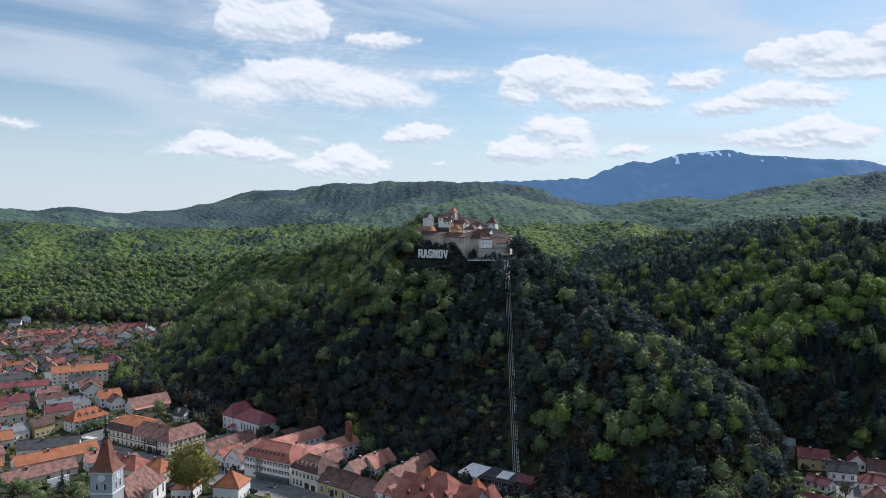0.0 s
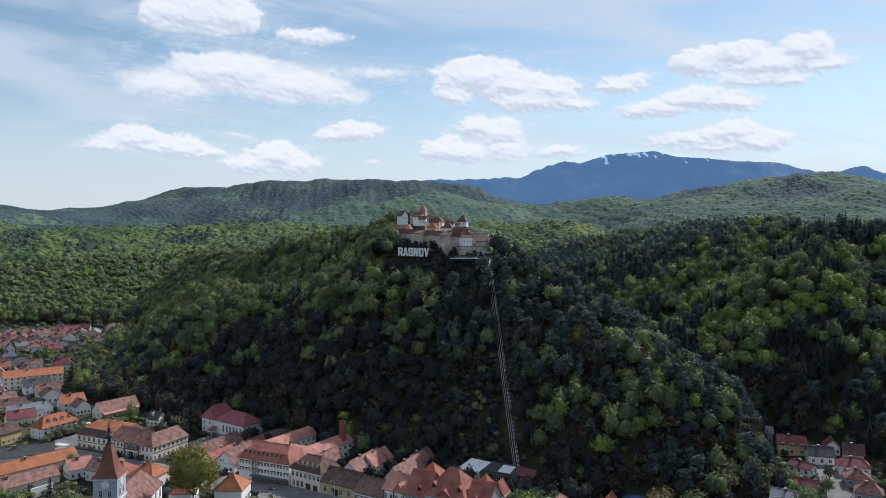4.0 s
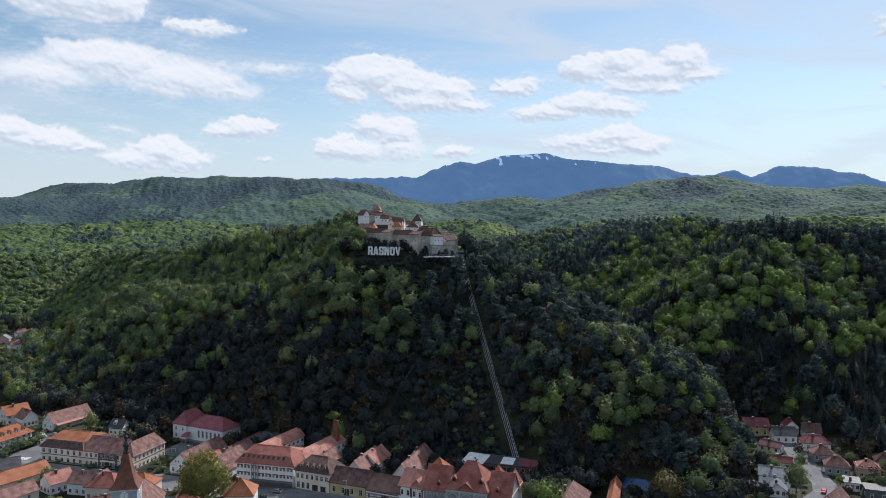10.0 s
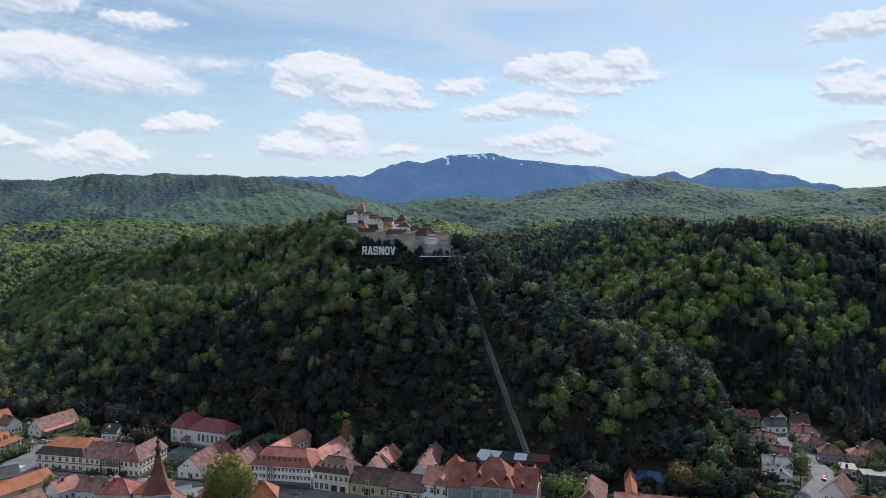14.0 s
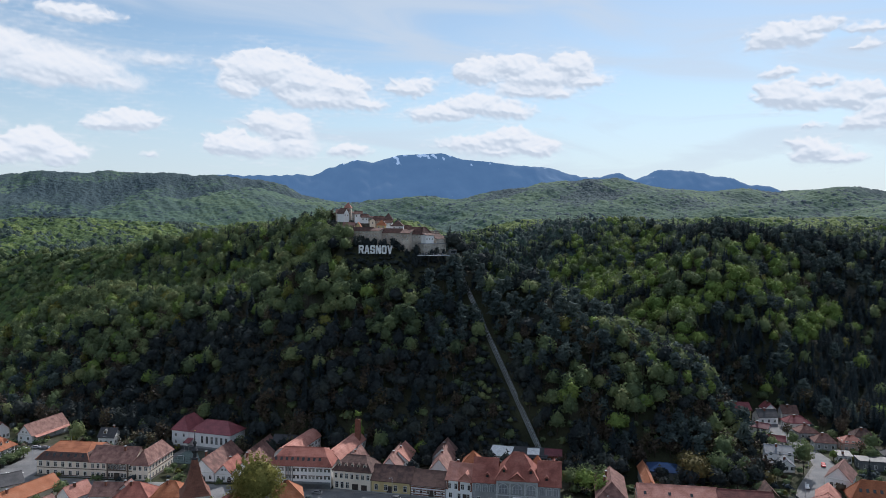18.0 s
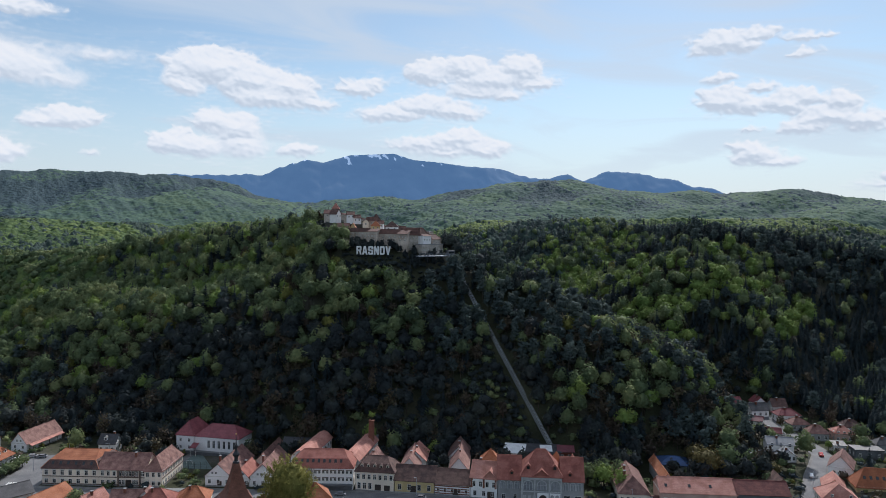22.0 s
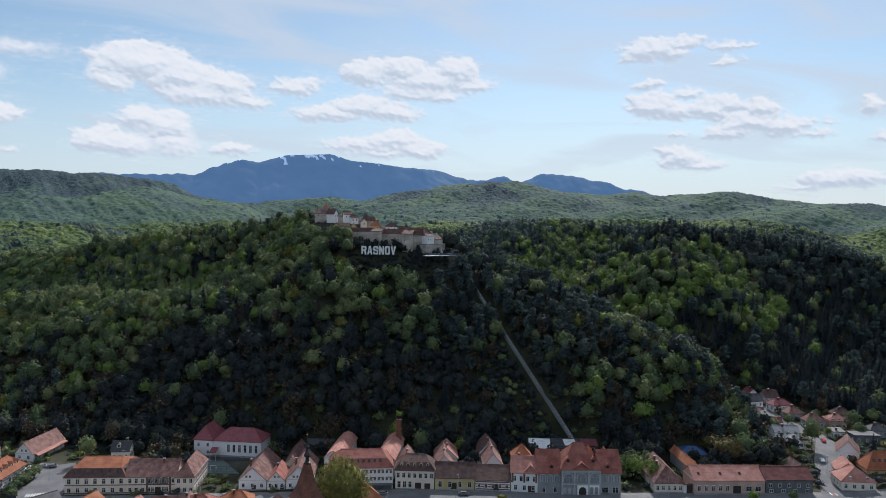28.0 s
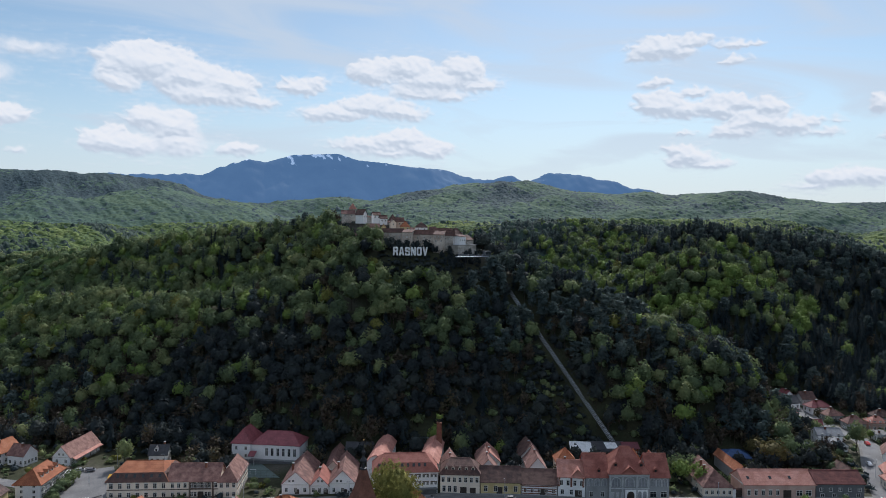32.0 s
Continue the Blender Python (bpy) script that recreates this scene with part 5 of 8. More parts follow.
def roof_faces(x0, x1, y0, y1, e, rise, kind, o):
    """Loops of the roof's sloping faces, and its ridge and hip lines."""
    X0, X1, Y0, Y1, t = x0 - o, x1 + o, y0 - o, y1 + o, e + rise
    w, d = x1 - x0, y1 - y0
    drop = o * rise / (0.5 * (d if kind in ("side", "hip", "mansard") else w) + 1e-6)
    if kind in ("front", "hipy"):
        ym = (x0 + x1) / 2
        lo = e - drop
        if kind == "front":
            a, b = (ym, Y0, t), (ym, Y1, t)
        else:
            k = min(w / 2, d * 0.45)
            a, b = (ym, y0 + k * 0.8, t), (ym, y1 - k * 0.8, t)
        c = [(X0, Y0, lo), (X1, Y0, lo), (X1, Y1, lo), (X0, Y1, lo)]
        f = [[c[1], c[2], b, a], [c[3], c[0], a, b]]
        lines = [(a, b)]
        if kind == "hipy":
            f += [[c[0], c[1], a], [c[2], c[3], b]]
            lines += [(c[0], a), (c[1], a), (c[2], b), (c[3], b)]
        return f, lines
    lo, ym = e - drop, (y0 + y1) / 2
    c = [(X0, Y0, lo), (X1, Y0, lo), (X1, Y1, lo), (X0, Y1, lo)]
    if kind == "gambrel":
        xm, i, m = (x0 + x1) / 2, 0.24 * w, e + rise * 0.72
        P = [(X0, e - 0.2), (x0 + i, m), (xm, t), (x1 - i, m), (X1, e - 0.2)]
        f = [[(a[0], Y0, a[1]), (b[0], Y0, b[1]), (b[0], Y1, b[1]), (a[0], Y1, a[1])] for a, b in zip(P, P[1:])]
        return f, [((xm, Y0, t), (xm, Y1, t))]
    if kind == "side":
        a, b = (X0, ym, t), (X1, ym, t)
        return [[c[0], c[1], b, a], [c[2], c[3], a, b]], [(a, b)]
    if kind == "pyr":
        a = ((x0 + x1) / 2, ym, t)
        return [[c[0], c[1], a], [c[1], c[2], a], [c[2], c[3], a], [c[3], c[0], a]], [(p, a) for p in c]
    if kind == "mono":
        up = [(X0, Y0, e), (X1, Y0, e), (X1, Y1, t), (X0, Y1, t)]
        return [up], []
    if kind == "mansard":
        k, m = rise * 0.42, e + rise * 0.52
        q = [(x0 + k, y0 + k, m), (x1 - k, y0 + k, m), (x1 - k, y1 - k, m), (x0 + k, y1 - k, m)]
        a, b = (x0 + k * 2.0, ym, t), (x1 - k * 2.0, ym, t)
        f = [[c[i], c[(i + 1) % 4], q[(i + 1) % 4], q[i]] for i in range(4)] + [[q[0], q[1], b, a], [q[1], q[2], b], [q[2], q[3], a, b], [q[3], q[0], a]]
        return f, [(a, b)] + [(c[i], q[i]) for i in range(4)]
    k = min(d / 2, w * 0.45) * 0.85
    a, b = (x0 + k, ym, t), (x1 - k, ym, t)
    return [[c[0], c[1], b, a], [c[1], c[2], b], [c[2], c[3], a, b], [c[3], c[0], a]], [(a, b), (c[0], a), (c[1], b), (c[2], b), (c[3], a)]


def block(T, x0, x1, y0, y1, z0, e, rise, kind, wall, roof, rows=(), o=0.5, cornice=True, plinth=True, chimneys=(), dormers=(), skylights=(), doors=(), roof_label="", lower=""):
    """One wing of a building under the thing T: wall, roof, ridge, cornice, windows and so on as parts. Heights are above T's base; z0 is below it."""
    bm = box(bmesh.new(), x0, x1, y0, y1, z0, e)
    if kind == "side":
        for x in (x0, x1):
            poly(bm, [(x, y0, e), (x, y1, e), (x, (y0 + y1) / 2, e + rise)])
    elif kind == "front":
        for y in (y0, y1):
            poly(bm, [(x0, y, e), (x1, y, e), ((x0 + x1) / 2, y, e + rise)])
    elif kind == "gambrel":
        for y in (y0, y1):
            i = 0.24 * (x1 - x0)
            poly(bm, [(x0, y, e), (x1, y, e), (x1 - i, y, e + rise * 0.72), ((x0 + x1) / 2, y, e + rise), (x0 + i, y, e + rise * 0.72)])
    elif kind == "mono":
        poly(bm, [(x0, y0, e), (x0, y1, e), (x0, y1, e + rise)], [(x1, y0, e), (x1, y1, e), (x1, y1, e + rise)], [(x0, y1, e), (x1, y1, e), (x1, y1, e + rise), (x0, y1, e + rise)])
    part("wall", bm, M[wall], T)
    if rise > 0:
        faces, lines = roof_faces(x0, x1, y0, y1, e + 0.12, rise, kind, o)
        if lower:
            skirt = bmesh.new()
            for f in faces[:4]:
                slab(skirt, f, 0.22)
            part("lower_roof", skirt, M[lower], T, "darker steep lower roof slope")
            faces = faces[4:]
        bm = bmesh.new()
        for f in faces:
            slab(bm, f, 0.22)
        bmesh.ops.remove_doubles(bm, verts=bm.verts, dist=0.01)
        part("roof", bm, M[roof], T, roof_label)
        for a, b in lines:
            part("ridge", tube(bmesh.new(), (a[0], a[1], a[2] + 0.03), (b[0], b[1], b[2] + 0.03), 0.13, 5), M[roof], T)
    else:
        part("roof", boxed(x0 - 0.3, x1 + 0.3, y0 - 0.3, y1 + 0.3, e, e + 0.3), M[roof], T, roof_label)
    if cornice and kind != "mono":
        for a in ((x0 - 0.22, x1 + 0.22, y0 - 0.22, y0), (x0 - 0.22, x1 + 0.22, y1, y1 + 0.22), (x0 - 0.22, x0, y0, y1), (x1, x1 + 0.22, y0, y1)):
            part("cornice", boxed(*a, e - 0.42, e - 0.12), M["trim"], T)
    if plinth:
        for a in ((x0 - 0.07, x1 + 0.07, y0 - 0.07, y0), (x1, x1 + 0.07, y0, y1), (x0 - 0.07, x0, y0, y1)):
            part("plinth", boxed(*a, z0, 0.55), M["grey"], T)
    for row in rows:
        add_row(T, x0, x1, y0, y1, *row)
    for side, u, w, h in doors:
        part("door", boxed(-w / 2, w / 2, -0.06, 0.08, -0.2, h), M["door"], T, at=wall_pose(x0, x1, y0, y1, side, u, 0))
    for x, y, h in chimneys:
        z = e + rise * 0.55
        c = part("chimney", boxed(x - 0.4, x + 0.4, y - 0.4, y + 0.4, z - 1.5, e + rise + h), M["brick"], T)
        part("cap", boxed(x - 0.5, x + 0.5, y - 0.5, y + 0.5, e + rise + h, e + rise + h + 0.18), M["grey"], c)
    run = (y1 - y0) / 2 if kind != "mansard" else rise * 0.42 / 0.52 * 1.0
    for x, up, w in dormers:
        y = y0 + up * run
        z = e + 0.12 + up * rise
        back = y + 1.4 * w * run / max(rise, 0.1) + 0.4
        bm = box(bmesh.new(), x - w / 2, x + w / 2, y, back, z - 0.6, z + w * 0.75)
        poly(bm, [(x - w / 2, y, z + w * 0.75), (x + w / 2, y, z + w * 0.75), (x, y, z + w * 1.3)])
        d = part("dormer", bm, M[roof if wall == "grey" else wall], T)
        bm = bmesh.new()
        for s in (-1, 1):
            slab(bm, [(x + s * (w / 2 + 0.2), y - 0.2, z + w * 0.68), (x + s * (w / 2 + 0.2), back, z + w * 0.68), (x, back, z + w * 1.36), (x, y - 0.2, z + w * 1.36)], 0.12)
        part("dormer_roof", bm, M[roof], d)
        part("pane", boxed(x - w * 0.3, x + w * 0.3, y - 0.04, y + 0.02, z + 0.1, z + w * 0.7), M["glass"], d)
    for x, up in skylights:
        y, z, s = y0 + up * run, e + 0.12 + up * rise, math.degrees(math.atan2(rise, run))
        part("skylight", boxed(-0.5, 0.5, -0.7, 0.7, -0.02, 0.09), M["glass"], T, at=pose(x, y, z + 0.06, s))
    return T


def house(name, label, fl, fr, depth, ground_z, e, rise, kind, wall, roof, rows=(), group="", category="house", **more):
    """fl, fr: the front's ends as seen from outside; depth goes back from it."""
    a = math.degrees(math.atan2(fr[1] - fl[1], fr[0] - fl[0]))
    T = thing(name, label, category, pose(fl[0], fl[1], ground_z, 0, 0, a), group)
    w = math.hypot(fr[0] - fl[0], fr[1] - fl[1])
    FOOT.append((fl[0], fl[1], math.cos(radians(a)), math.sin(radians(a)), w, depth))
    block(T, 0, w, 0, depth, -3.0, e, rise, kind, wall, roof, rows, **more)
    return T, w


def spot(x, y, angle, w):
    """Front ends of a house whose front's middle is at x, y; angle in degrees of the front's direction."""
    c, s = math.cos(radians(angle)) * w / 2, math.sin(radians(angle)) * w / 2
    return (x - c, y - s), (x + c, y + s)


# -- the row along the main street
ROW = "houses along the main street"
T, w = house("department_building", "long white three-storey building with a red tiled mansard roof", (-88, 323.5), (-65.2, 311), 14, 2.2, 9.8, 5.4, "mansard", "white", "roof_red",
    [("f", 7.2, 16, 0.8, 1.0), ("f", 4.2, 16, 0.8, 1.0), ("r", 6.6, 3, 1.2, 1.5)], ROW, skylights=[(2.5 + 2.3 * i, 0.35) for i in range(9)])
FOOT.append((-88, 323.5, 0.877, -0.48, 32, 16))
FOOT.append((-45.2, 347.9, 0.877, -0.48, 6.2, 8))
for z in (8.35, 5.35):
    for i in range(8):
        part("awning", boxed(0.35 + 3.25 * i, 2.9 + 3.25 * i, -0.35, 0.0, z, z + 0.28), M["dark_trim"], T)
part("shop_front", boxed(7.5, 25.6, -1.0, 0.02, 0, 3.0), M["darkwall"], T, "dark shop front under a flat canopy")
for i in range(4):
    part("fin", boxed(7.0 + i * 0.95, 7.25 + i * 0.95, -0.45, 0.02, 3.1, 9.2), M["grey"], T)
part("canopy", boxed(7.0, 26.0, -2.2, -1.0, 2.7, 3.1), M["darkwall"], T)
for x, y in ((-79.9, 335.8), (-62.1, 322.7)):
    house("rear_wing", "long rear wing with a salmon tiled roof and skylights", (x - 3.1, y + 2.5), (x + 3.1, y - 2.5), 31, 2.2, 9.0, 3.2, "gambrel", "white", "roof_salmon", [("r", 6.6, 9, 1.2, 1.2), ("r", 3.4, 9, 1.2, 1.4)], ROW, plinth=False, cornice=False)
block(T, 7.0, 19.6, 14, 24, -3, 9.5, 0.0, "flat", "white", "roof_salmon", plinth=False)
block(T, 25.8, 32, 42, 50, -3, 8.0, 1.2, "mono", "white", "roof_grey", [("f", 5, 2, 1.2, 1.2), ("r", 5, 2, 1.2, 1.2), ("f", 2, 2, 1.2, 1.2)])
chim = thing("factory_chimney", "tall square red brick factory chimney behind the row", "chimney", pose(-44.0, 341.5, 2.4, 0, 0, -33))
bm = box(bmesh.new(), -1.45, 1.45, -1.45, 1.45, -1, 18.8)
for v in bm.verts:
    if v.co.z > 10:
        v.co.x, v.co.y = v.co.x * 0.74, v.co.y * 0.74
part("shaft", bm, M["brick"], chim)
part("rim", boxed(-1.2, 1.2, -1.2, 1.2, 18.8, 19.3), M["brick"], chim, "worn brick rim")

house("cream_townhouse", "cream two-storey townhouse with dark mansard roof and dormers", (-64.4, 310.2), (-51.6, 300.6), 12, 2.6, 8.4, 4.6, "mansard", "cream", "roof_dark",
    [("f", 5.0, 7, 1.1, 1.8, "hood"), ("f", 1.0, 3, 1.2, 2.4, "cross", None, (0.4, 7.2))], ROW, dormers=[(2.4 + 2.7 * i, 0.25, 1.2) for i in range(5)], doors=[("f", 9.4, 2.6, 3.0), ("f", 13.2, 2.4, 2.8)])
house("yellow_townhouse", "low yellow shop house with a dark brown tiled roof", (-51.3, 300.3), (-38.3, 290.8), 12, 2.8, 5.4, 4.4, "side", "yellow", "roof_dark",
    [("f", 1.4, 4, 1.3, 2.2)], ROW, doors=[("f", 7.6, 2.4, 3.2)])
T, w = house("striped_brick_house", "low house striped in brick and white with a dark roof", (-38.0, 290.5), (-26.8, 281.8), 12, 2.8, 4.9, 4.2, "side", "white", "roof_dark",
    [("f", 1.5, 5, 1.0, 1.7)], ROW, doors=[("f", 8.4, 2.2, 2.8)])
for i in range(4):
    part("brick_band", boxed(0.1, 14.0, -0.035, 0.02, 0.7 + i * 1.0, 1.15 + i * 1.0), M["brick"], T)
T, w = house("gabled_townhouse", "white two-storey townhouse with a red gable and brick quoins", (-26.5, 281.6), (-18.4, 274.6), 13, 2.6, 8.6, 4.8, "side", "white", "roof_salmon",
    [("f", 5.0, 4, 1.1, 1.9, "hood"), ("f", 1.4, 3, 1.1, 1.8)], ROW, doors=[("f", 8.2, 2.8, 3.2)], chimneys=[(3, 7, 0.8)])
for x in (0.1, 4.9, 9.7):
    part("quoin", boxed(x, x + 0.8, -0.05, 0.02, 4.4, 8.4), M["brick"], T)
bm = poly(bmesh.new(), [(5.0, 0.0, 8.6), (10.6, 0.0, 8.6), (7.8, 0.0, 11.6)])
for s in (0, 1):
    a = [(4.7, 0.0 - 0.3, 8.4), (7.8, -0.3, 11.8), (7.8, 5.0, 11.8), (4.7, 1.0, 8.4)] if s == 0 else [(10.9, -0.3, 8.4), (10.9, 1.0, 8.4), (7.8, 5.0, 11.8), (7.8, -0.3, 11.8)]
    slab(bm, a, 0.2)
part("gable", bm, M["roof_salmon"], T)

# -- the town hall with its broad stepped front
HX0, HX1 = (-18.2, 274.4), (10.2, 256.0)
FOOT.append((*HX0, 0.84, -0.543, 34, 24))
T = thing("town_hall", "grey plastered town hall with high red hipped roofs", "building", pose(*HX0, 2.4, 0, 0, math.degrees(math.atan2(HX1[1] - HX0[1], HX1[0] - HX0[0]))), ROW)
block(T, 0, 9.2, 0, 14, -3, 9.2, 7.2, "side", "grey", "roof_red", [("f", 1.0, 2, 1.2, 2.0)], dormers=[(5.5, 0.16, 1.5)])
block(T, 25.2, 33.8, 0, 14, -3, 9.2, 7.2, "side", "grey", "roof_red", [("f", 0.8, 2, 2.4, 2.2)], dormers=[(28.5, 0.16, 1.5)])
arch_row(T, -0.01, 5.2, (1.9, 4.7, 7.5, 27.0, 29.6, 32.1), 1.7, 3.0)
block(T, 9.2, 25.2, -1.6, 15, -3, 11.2, 8.2, "hip", "grey", "roof_red", [], dormers=[(12.0, 0.22, 1.7), (22.4, 0.22, 1.7)])
arch_row(T, -1.61, 5.6, (11.9, 17.3, 22.6), 3.4, 3.6)
arch_row(T, -1.74, 0.6, (21.4, 23.4), 1.0, 2.9)
for x in (10.6, 12.6, 14.4):
    part("blind_panel", boxed(x - 0.6, x + 0.6, -1.66, -1.58, 1.0, 3.4), M["stone_trim"], T)
part("frieze", boxed(9.3, 25.1, -1.72, -1.6, 9.6, 10.6), M["stone_trim"], T)
part("gate_panel", boxed(15.6, 25.0, -1.72, -1.58, 0, 4.4), M["white"], T, "whitewashed ground-floor panel")
bm = bmesh.new()
n = 10
loop = [(17.8 + 1.5 * math.cos(math.pi * i / n), -1.76, 2.2 + 1.5 * math.sin(math.pi * i / n)) for i in range(n + 1)]
poly(bm, [(19.3, -1.76, 0), *loop, (16.3, -1.76, 0)])
part("arched_gate", bm, M["door"], T)
bm = poly(bmesh.new(), [(14.2, -1.62, 11.2), (20.2, -1.62, 11.2), (17.2, -1.62, 13.6)])
slab(bm, [(13.8, -2.1, 11.1), (17.2, -2.1, 13.9), (17.2, 3.0, 13.9), (13.8, 0.0, 11.1)], 0.2), slab(bm, [(20.6, -2.1, 11.1), (20.6, 0.0, 11.1), (17.2, 3.0, 13.9), (17.2, -2.1, 13.9)], 0.2)
part("gable", bm, M["roof_red"], T)
for x in (9.2, 14.2, 20.0, 24.6):
    part("pilaster", boxed(x, x + 0.6, -1.78, -1.6, 0, 10.6), M["stone_trim"], T)
part("string_course", boxed(9.0, 25.4, -1.85, -1.6, 4.7, 5.05), M["stone_trim"], T)
block(T, 29, 33.6, 14, 22, -3, 8.6, 5.0, "hipy", "grey", "roof_red")
block(T, 21, 28, 15, 24, -3, 8.8, 5.8, "pyr", "grey", "roof_orange")

# -- behind the row
YARD = "outbuildings behind the street"
house("pyramid_roof_house", "small house with an orange pyramid roof", *spot(-8, 296, -33, 8.5), 9, 3.4, 6.6, 4.6, "pyr", "cream", "roof_orange", group=YARD)
for x, y, l, d, e, rise, mat, kind in ((-40, 310, 8, 22, 5.0, 4.4, "roof_brown", "front"), (-22, 299, 8, 26, 5.2, 4.8, "roof_brown", "front"), (-33, 318, 9, 15, 5.2, 4.0, "roof_salmon", "front"),
        (-54, 318, 7, 14, 6.0, 4.2, "roof_brown", "front"), (-14, 313, 9, 15, 5.5, 4.6, "roof_dark", "front")):
    house("back_house", "old back house with a weathered tiled gable roof", *spot(x, y, -33, l), d, 3.2, e, rise, kind, "white", mat, [("f", 2, 2, 1.0, 1.3), ("r", 1.8, 5, 0.9, 1.2), ("r", 3.9, 3, 0.8, 0.7)], YARD, chimneys=[(l * 0.5, d * 0.35, 0.7)])
house("pale_shed", "shed with a pale sheet roof beside the lower lift station", *spot(10, 305, -40, 9), 10, 4.4, 4.6, 1.4, "mono", "white", "roof_white", group=YARD)
T, w = house("lift_station", "dark lower lift station with a pale glazed strip in its roof", *spot(22, 300, -33, 17), 8, 5.0, 4.2, 1.2, "mono", "darkwall", "roof_slate", [("f", 1.2, 5, 1.8, 2.2)], category="station")
part("roof_light", slab(bmesh.new(), [(8.0, 0.4, 4.62), (13.5, 0.4, 4.62), (13.5, 6.8, 5.5), (8.0, 6.8, 5.5)], 0.2), M["roof_white"], T, "pale translucent roof light")
for x in (0.4, 4.2, 12.0, 16.2):
    part("post", boxed(x, x + 0.3, -1.2, -0.9, -3, 3.6), M["wood"], T)
part("porch", slab(bmesh.new(), [(0, -1.6, 3.7), (17, -1.6, 3.7), (17, 0.1, 4.1), (0, 0.1, 4.1)], 0.14), M["roof_slate"], T)
house("maroon_cabin", "dark red cabin at the foot of the lift track", *spot(32, 295, -33, 7), 8, 5.4, 4.0, 1.6, "side", "brick", "roof_maroon", [("f", 1.2, 2, 1.2, 1.4)], YARD)

# -- east end of the row
house("cottage_row_house", "cream cottage with a steep brown hipped roof", (21.2, 247.8), (30.8, 241.3), 28, 3.4, 4.6, 5.2, "hipy", "cream", "roof_brown",
    [("f", 1.4, 5, 1.0, 1.5), ("l", 1.5, 5, 0.9, 1.2)], ROW, chimneys=[(3.2, 9, 0.6), (4.0, 15, 0.8)])
T = thing("courtyard_gate", "dark wooden courtyard gate in a plastered wall", "gate", pose(30.9, 241.2, 3.5, 0, 0, -33))
part("wall", boxed(0, 1.2, 0, 0.6, -1, 3.4), M["white"], T), part("lintel", boxed(0, 5.0, 0, 0.6, 3.0, 3.8), M["roof_brown"], T), part("door_leaf", boxed(1.2, 4.2, 0.15, 0.4, -0.5, 3.0), M["door"], T), part("wall", boxed(4.2, 5.0, 0, 0.6, -1, 3.4), M["white"], T)
T, w = house("salmon_roof_house", "long pink-walled house with a salmon tiled roof", (33.0, 237.6), (57.3, 222.0), 13, 3.6, 6.0, 3.9, "side", "pinkwall", "roof_salmon",
    [("f", 1.6, 5, 1.1, 1.9, "hood", None, (0.5, 15)), ("f", 1.4, 2, 2.2, 2.0, "cross", None, (20.5, 28))], ROW, skylights=[(2.5, 0.42), (11.5, 0.42), (19.5, 0.42)], doors=[("f", 17.5, 3.2, 3.6)])
house("flank_wing", "narrow wing with a bright orange tiled roof", (45.2, 248.5), (48.4, 246.5), 25, 3.8, 5.6, 2.2, "front", "grey", "roof_orange", group=ROW)
house("dark_stone_house", "grey rendered house with a dark red tiled roof", (57.6, 221.8), (73.8, 211.1), 12, 3.8, 6.2, 3.4, "side", "darkwall", "roof_oxblood", [("f", 3.0, 5, 1.2, 1.3), ("f", 0.8, 4, 1.4, 1.2)], ROW)
house("blue_roof_hall", "low hall with a blue sheet roof", *spot(67, 263, -38, 13), 11, 4.4, 3.2, 2.2, "hip", "grey", "roof_blue", group=YARD)
house("dark_gable_shed", "small dark gabled shed beside the side street", *spot(84, 222, -33, 6), 10, 4.6, 3.8, 3.2, "front", "wood", "roof_dark", group=YARD)

# -- west of the department building
for fl, fr, d, e, rise, roof in (((-117.0, 348), (-107.6, 341.8), 28, 4.6, 5.0, "roof_brown"), ((-107.3, 341.4), (-101.0, 337.6), 15, 4.2, 3.8, "roof_red"), ((-100.7, 337.4), (-91.6, 332.0), 26, 5.0, 5.2, "roof_brown")):
    house("gable_front_house", "old white house with its brown tiled gable to the street", fl, fr, d, 0.8, e, rise, "front", "white", roof,
        [("f", 1.4, 3, 1.0, 1.5), ("f", 5.4, 2, 0.7, 0.8, "cross", None, (2.4, 5.4)), ("r", 1.6, 5, 0.9, 1.2)], ROW, chimneys=[(3, 9, 0.6)], doors=[("f", 6.2, 1.8, 2.4)])
house("shed_row", "long low back wing with brown tiles", *spot(-92, 352, -33, 7), 26, 1.8, 4.2, 3.6, "front", "cream", "roof_brown", [("r", 1.6, 5, 0.9, 1.2)], YARD)
house("dark_shed", "wide dark shed at the foot of the wooded slope", *spot(-73, 364, -33, 12), 8, 3.0, 4.6, 2.8, "side", "wood", "roof_slate", group=YARD)

